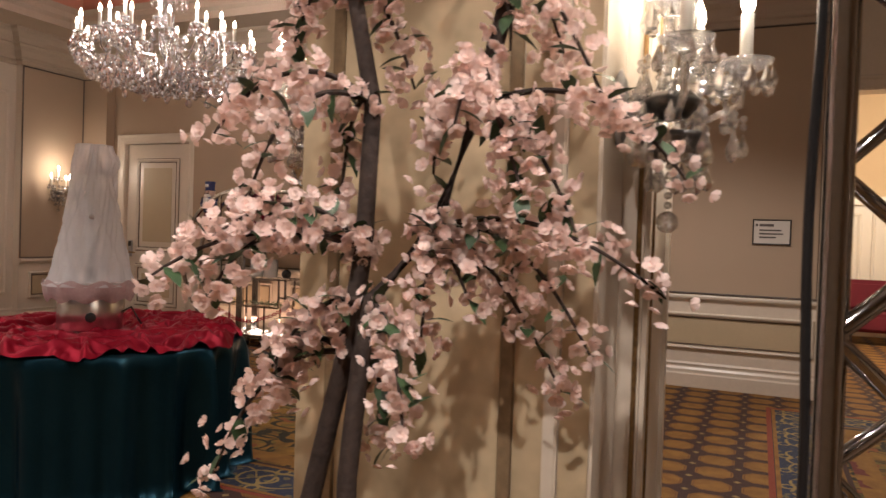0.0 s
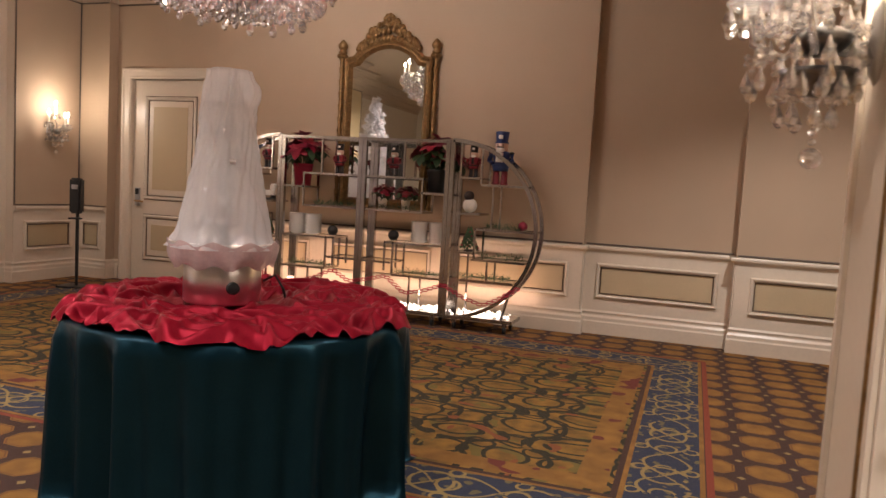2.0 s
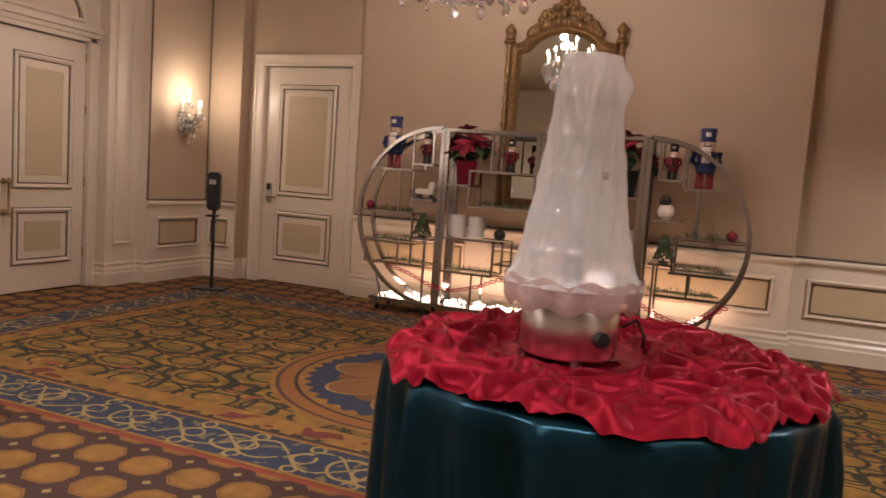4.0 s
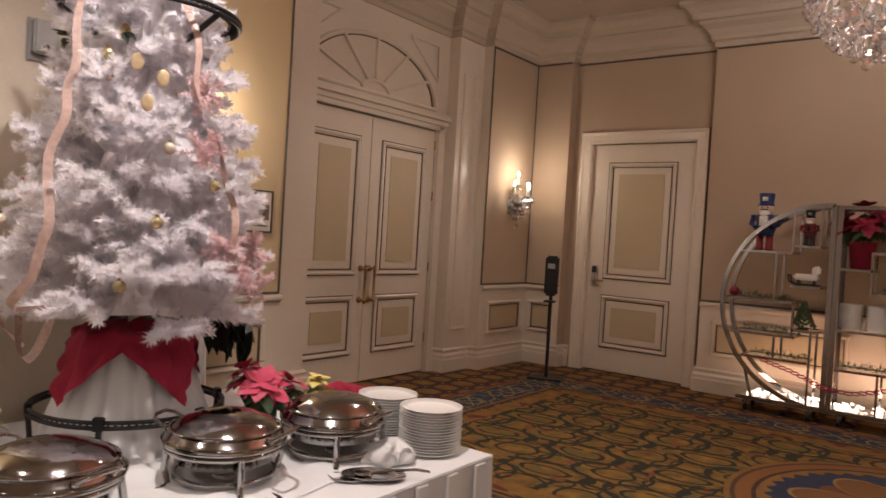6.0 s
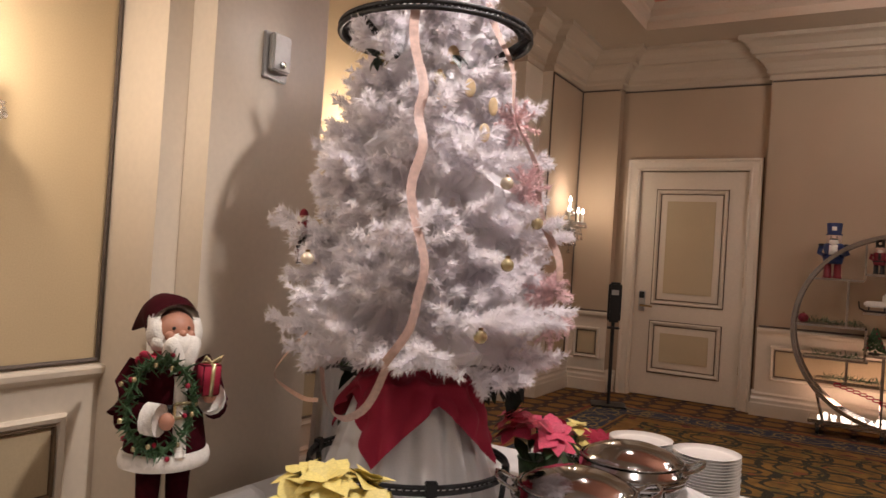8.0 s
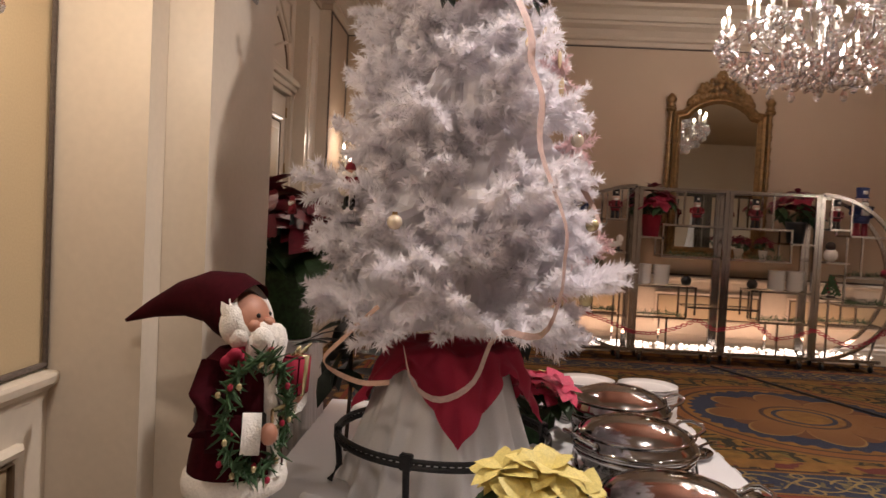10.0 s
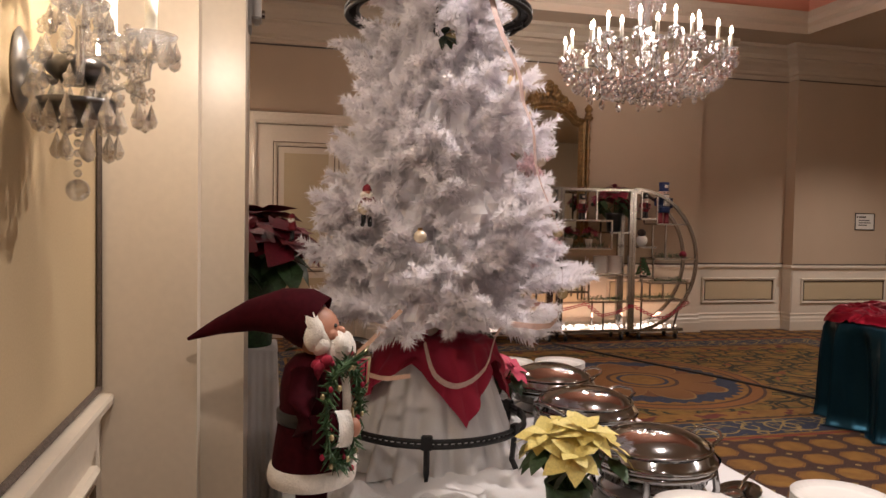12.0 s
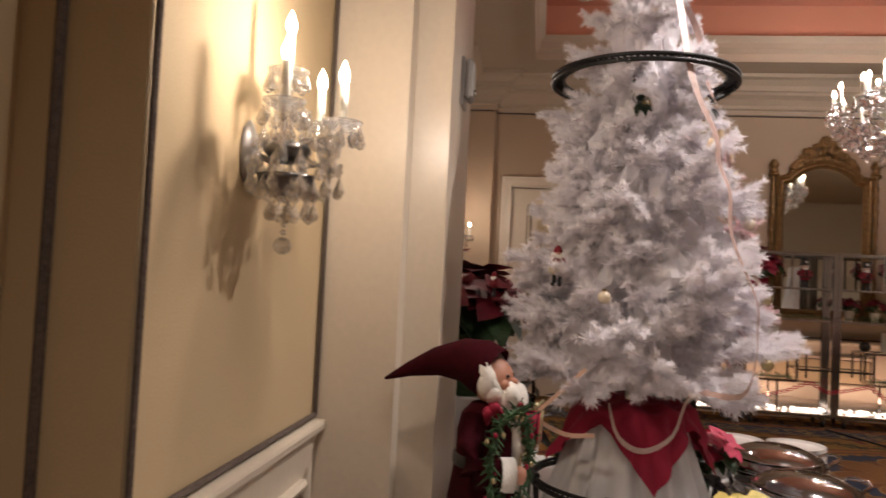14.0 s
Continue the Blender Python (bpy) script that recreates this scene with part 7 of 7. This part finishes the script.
# pedestal with the tall red poinsettia behind
pd = tagged(part("pedestal_cloth", skirt(-7.26, -6.99, 2.58, 2.86, 0.005, 0.80, -0.02, 0.012, 7), WHITECLOTH, smooth=True), "tall pedestal covered with a white cloth", "pedestal")
part("pedestal_top", B(-7.262, -6.988, 2.578, 2.862, 0.79, 0.806, bevel=0.005), WHITECLOTH, pd)
poinsettia((-7.12, 2.72, 0.807), 0.66, SHADEDRED, "tall deep red poinsettia, darkened for its shade, on the cloth-covered pedestal", 15, heads=13, pot_mat=GARLAND, spread=1.05)

# tissue on the buffet beside the doll
for k, (x, y) in enumerate(((-6.62, 1.30), (-6.75, 1.62), (-6.45, 1.55), (-6.55, 1.05), (-5.52, 2.70))):
    bm = bmesh.new()
    bmesh.ops.create_icosphere(bm, subdivisions=4, radius=0.11, matrix=Matrix.Translation((x, y, BZ + 0.03)) @ Matrix.Diagonal((1, 1, 0.5, 1)))
    for vv in bm.verts:
        vv.co += Vector((noise.noise(vv.co * 12), noise.noise(vv.co * 12 + Vector((5, 1, 2))), 0.5 * noise.noise(vv.co * 14 + Vector((1, 8, 3))))) * 0.06
        vv.co.z = max(vv.co.z, BZ + 0.004)
    tagged(part("tissue_paper", bm, WHITECLOTH), "crumpled white tissue paper on the buffet", "tissue paper", "crumpled tissue")



def spoon_rest(at, turn):
    """An oval steel tray with a serving spoon laid on it."""
    t = thing("spoon_rest", "oval polished steel spoon rest with a serving spoon", "spoon rest", pose(*at, 0, 0, turn), group="spoon rests on the buffet")
    bm = L([(0, 0.003), (0.06, 0.003), (0.085, 0.012), (0.092, 0.014), (0.09, 0.018), (0.06, 0.008), (0, 0.007)], 28)
    bmesh.ops.scale(bm, vec=(1.35, 0.8, 1), verts=bm.verts)
    part("tray", bm, CHROME, t, smooth=True)
    bm = ball(bmesh.new(), (-0.04, 0, 0.018), 0.032, 14, 0.35, sx=1.35)
    tube(bm, [(0.0, 0, 0.020), (0.07, 0.005, 0.030), (0.16, 0.012, 0.034), (0.21, 0.016, 0.026)], 0.006, 8)
    part("spoon", bm, CHROME, t, smooth=True)


spoon_rest((-5.42, 2.52, BZ + 0.004), 40)
spoon_rest((-5.41, 2.05, BZ + 0.004), 30)
spoon_rest((-5.44, 1.50, BZ + 0.004), 35)

# ---------------------------------------------------------------- standing doll in a red coat


def gift_doll():
    bm = bmesh.new()
    VEL, WHT, SKN, BLK, GRN, GLD, PLD = range(7)
    for s in (-1, 1):
        lathe(bm, [(0, 0), (0.042, 0), (0.045, 0.03), (0.04, 0.05), (0.048, 0.20), (0, 0.22)], 12, (s * 0.055, 0, 0), mi=VEL)
        ball(bm, (s * 0.055, -0.03, 0.022), 0.045, 10, 0.5, mi=BLK, sy=1.5)
    lathe(bm, [(0, 0.20), (0.150, 0.20), (0.148, 0.26), (0.132, 0.34), (0.122, 0.40), (0.120, 0.47), (0.105, 0.52), (0.06, 0.55), (0, 0.56)], 26, mi=VEL)
    lathe(bm, [(0.146, 0.192), (0.162, 0.198), (0.166, 0.22), (0.160, 0.242), (0.146, 0.248)], 26, mi=WHT)
    tube(bm, [(0, -0.150 + 0.035 * k / 7, 0.24 + 0.25 * k / 7) for k in range(8)], 0.024, 10, mi=WHT)
    lathe(bm, [(0.126, 0.365), (0.134, 0.372), (0.133, 0.398), (0.122, 0.402)], 26, mi=BLK)
    for p, q in (((-0.03, 0.365), (0.03, 0.365)), ((0.03, 0.365), (0.03, 0.41)), ((0.03, 0.41), (-0.03, 0.41)), ((-0.03, 0.41), (-0.03, 0.365))):
        tube(bm, [(p[0], -0.158, p[1]), (q[0], -0.158, q[1])], 0.006, 6, mi=GLD)
    # arms, cuffs, fingers
    for s, hand in ((-1, (-0.06, -0.17, 0.36)), (1, (0.10, -0.15, 0.43))):
        el = (s * 0.175, -0.03, 0.37)
        tube(bm, [(s * 0.10, 0.0, 0.51), (s * 0.15, -0.005, 0.45), el], 0.052, 12, mi=VEL)
        tube(bm, [el, tuple(Vector(el).lerp(Vector(hand), 0.62))], 0.046, 12, mi=VEL)
        tube(bm, [tuple(Vector(el).lerp(Vector(hand), 0.55)), tuple(Vector(el).lerp(Vector(hand), 0.86))], 0.052, 12, mi=WHT)
        ball(bm, hand, 0.028, 10, mi=SKN)
    # head, beard, hat
    ball(bm, (0, -0.01, 0.620), 0.066, 16, 1.1, mi=SKN)
    ball(bm, (0, -0.080, 0.622), 0.013, 8, mi=SKN)
    for s in (-1, 1):
        ball(bm, (s * 0.032, -0.060, 0.614), 0.018, 8, mi=SKN)
        ball(bm, (s * 0.024, -0.068, 0.640), 0.006, 6, mi=BLK)
        tube(bm, [(0.0, -0.084, 0.604), (s * 0.026, -0.080, 0.600), (s * 0.048, -0.066, 0.592)], 0.012, 8, mi=WHT, r1=0.004)
        ball(bm, (s * 0.060, -0.016, 0.618), 0.031, 12, 1.6, mi=WHT)
    ball(bm, (0, -0.070, 0.560), 0.058, 16, 1.15, mi=WHT, sy=0.7)
    for k in range(26):
        q = k / 25
        a = (k * 2.4) % 3.6 - 1.8
        ball(bm, (0.058 * math.sin(a) * (1 - 0.45 * q), -0.045 - 0.045 * math.cos(a) - 0.035 * q, 0.588 - 0.065 * q), 0.027, 10, 1.2, mi=WHT)
    lathe(bm, [(0.056, -0.022), (0.080, -0.022), (0.088, 0.0), (0.080, 0.022), (0.056, 0.022)], 28, (0, -0.014, 0.641), mi=WHT, tilt=Matrix.Rotation(radians(63), 4, "X"))
    pts = [(0, -0.010, 0.640), (0, 0.03, 0.660), (0, 0.09, 0.672), (0, 0.18, 0.660), (0, 0.28, 0.625), (0, 0.37, 0.585)]
    rad = [0.084, 0.084, 0.068, 0.046, 0.024, 0.005]
    rings = []
    for i, p in enumerate(pts):
        d = (Vector(pts[min(i + 1, 5)]) - Vector(pts[max(i - 1, 0)])).normalized()
        up = Vector((1, 0, 0))
        w = d.cross(up)
        rings.append([bm.verts.new(Vector(p) + rad[i] * (up * math.cos(t * math.tau / 18) + w * math.sin(t * math.tau / 18))) for t in range(18)])
    for a, b in zip(rings, rings[1:]):
        for t in range(18):
            bm.faces.new((a[t], a[(t + 1) % 18], b[(t + 1) % 18], b[t])).material_index = VEL
    # wreath over one arm, with berries; wrapped parcel in the other
    rr = random.Random(6)
    for k in range(420):
        a = k * math.tau / 420
        c = Vector((-0.075 + 0.105 * math.cos(a), -0.135 - 0.035 * math.cos(a), 0.405 + 0.140 * math.sin(a)))
        d = Vector((rr.uniform(-1, 1), rr.uniform(-1, 1), rr.uniform(-1, 1))) * 0.042
        tube(bm, [tuple(c), tuple(c + d)], 0.006, 4, mi=GRN, r1=0.001)
        if k % 19 == 0:
            ball(bm, tuple(c + d * 0.8), 0.009, 6, mi=PLD if k % 2 else GLD)
    for k in range(8):
        a = k * math.tau / 8
        ball(bm, (-0.085 + 0.04 * math.cos(a), -0.055 + 0.02 * math.sin(a), 0.535 + 0.018 * math.sin(2 * a)), 0.020, 7, mi=PLD)
    box(bm, 0.055, 0.125, -0.185, -0.115, 0.43, 0.53, bevel=0.004, mi=PLD)
    box(bm, 0.084, 0.096, -0.188, -0.112, 0.428, 0.533, mi=GLD)
    for s in (-1, 1):
        tube(bm, [(0.09, -0.15, 0.533), (0.09 + s * 0.03, -0.15, 0.556), (0.09 + s * 0.034, -0.15, 0.538), (0.09, -0.15, 0.533)], 0.006, 6, mi=GLD)
    for vv in bm.verts:
        q = min(1.0, max(0.0, (0.58 - vv.co.z) / 0.06))
        vv.co.x *= 1 - 0.13 * q
        vv.co.y *= 1 - 0.24 * q
    ob = part("gift_doll", bm, [VELVET, FUR, SKIN, BLACK, GARLAND, GOLDBALL, REDCLOTH], smooth=True)
    return tagged(ob, "bearded doll in a burgundy velvet coat and long pointed hat", "doll")


doll = gift_doll()
doll.matrix_world = pose(-6.91, 1.42, BZ + 0.003, 0, 0, 72)

# ---------------------------------------------------------------- blossom tree in front of the pillar
bl = thing("blossom_tree", "artificial cherry tree with pale pink blossoms before the pillar", "blossom tree", pose(0, 0, 0))
LT = [(0.06, 1.60, 0.0), (0.08, 1.58, 0.5), (0.10, 1.55, 0.84), (0.17, 1.55, 1.13), (0.20, 1.55, 1.32), (0.21, 1.55, 1.58), (0.16, 1.55, 1.80), (0.10, 1.58, 2.2), (0.05, 1.60, 2.6)]
RT = [(0.17, 1.57, 0.0), (0.17, 1.56, 0.5), (0.18, 1.55, 0.9), (0.21, 1.55, 1.22), (0.33, 1.57, 1.36), (0.40, 1.58, 1.57), (0.46, 1.58, 1.80), (0.54, 1.60, 2.2), (0.58, 1.60, 2.6)]
part("trunk", T(LT, 0.022, 10, r1=0.012), BARK, bl, smooth=True)
part("trunk", T(RT, 0.021, 10, r1=0.012), BARK, bl, smooth=True)
part("base", L([(0, 0), (0.20, 0), (0.20, 0.02), (0.05, 0.05), (0, 0.05)], 24, (0.12, 1.585, 0)), IRON, bl)
rnd = random.Random(17)
ends = [(-0.085, 0.88, 1.50), (-0.04, 1.264, 1.28), (0.02, 1.327, 1.35), (0.02, 1.24, 1.36), (-0.06, 1.52), (0.02, 1.68), (0.29, 1.80), (0.51, 1.69), (0.62, 1.57), (0.73, 1.46), (0.72, 1.26), (0.59, 1.15), (0.53, 1.07), (0.35, 1.03), (0.21, 0.94),
        (0.50, 1.42), (0.32, 1.16), (0.05, 1.10), (0.12, 1.40), (0.42, 1.52), (0.58, 1.36), (0.02, 1.40), (0.25, 1.62), (0.40, 1.24), (0.15, 1.22), (-0.16, 1.95), (0.75, 2.0), (0.30, 2.1), (0.60, 2.3), (-0.10, 2.3), (0.02, 1.02), (0.46, 1.66), (0.30, 1.46)]
line = LT[3:] + RT[3:]
flowers, leaves = [], []
for k, (ex, ez, *deep) in enumerate(ends):
    ey = deep[0] if deep else rnd.uniform(1.42, 1.66) + 0.12 * (ex > 0.5)
    best = min(line, key=lambda p: abs(p[0] - ex) + 0.8 * abs(p[2] - ez - 0.12) + rnd.random() * 0.1)
    a, b = Vector(best), Vector((ex, ey, ez))
    mid = a.lerp(b, 0.5) + Vector((rnd.uniform(-0.03, 0.03), rnd.uniform(-0.08, 0.02), 0.10 + rnd.uniform(0, 0.06)))
    pts = []
    n = 12
    for i in range(n + 1):
        q = i / n
        pts.append((1 - q) ** 2 * a + 2 * q * (1 - q) * mid + q * q * b)
    part("branch", T([tuple(p) for p in pts], 0.0065, 6, r1=0.0025), BARK, bl)
    for i in range(2, n + 1):
        for j in range(rnd.choice((6, 8, 11)) if i > 3 else 3):
            o = Vector((rnd.gauss(0, 1), rnd.gauss(0, 1), rnd.gauss(0, 1) - 0.2)).normalized()
            c = pts[i] + o * rnd.uniform(0.012, 0.050) + Vector((rnd.uniform(-0.012, 0.012), 0, 0))
            flowers.append((c, o))
        if rnd.random() < 0.95:
            leaves.append((pts[i], Vector((rnd.gauss(0, 1), rnd.gauss(0, 0.7), rnd.gauss(0, 0.8))).normalized()))


def blossom_mesh(bm, m):
    """Five cupped petals and a small heart."""
    for ring, (sc, n) in enumerate(((1.0, 5), (0.62, 4))):
        for k in range(n):
            t = m @ pose(0, 0, 0.002 * ring, 0, -24 - 22 * ring, k * 360 / n + ring * 33) @ Matrix.Diagonal((sc, sc, sc, 1))
            pv = [bm.verts.new(t @ Vector(p)) for p in ((0, 0, 0), (0.012, -0.010, 0.001), (0.022, -0.0085, 0.004), (0.024, 0.0, 0.002), (0.022, 0.0085, 0.004), (0.012, 0.010, 0.001))]
            bm.faces.new(pv)


proto = bmesh.new()
blossom_mesh(proto, Matrix.Identity(4))
me = bpy.data.meshes.new("blossom")
proto.to_mesh(me)
proto.free()
me.materials.append(PETAL)
rest = bmesh.new()
for k, (c, o) in enumerate(flowers):
    t = Matrix.Translation(c) @ o.to_track_quat("Z", "Y").to_matrix().to_4x4() @ pose(0, 0, 0, 0, 0, rnd.uniform(0, 360)) @ Matrix.Diagonal((s := rnd.uniform(0.48, 0.76), s, s * rnd.uniform(0.7, 1.3), 1))
    if k % 8 == 0 and k < 2240:
        ob = new("blossom", me)
        ob.parent, ob.matrix_local = bl, t
    else:
        blossom_mesh(rest, t)
part("blossoms", rest, PETAL, bl, smooth=False)["kind"] = "stuff"
me = leaf_data("leaf", LEAF, 0.055, 0.014, 0.3)
for c, o in leaves:
    ob = new("leaf", me)
    ob.parent = bl
    ob.matrix_local = Matrix.Translation(c) @ o.to_track_quat("X", "Z").to_matrix().to_4x4()
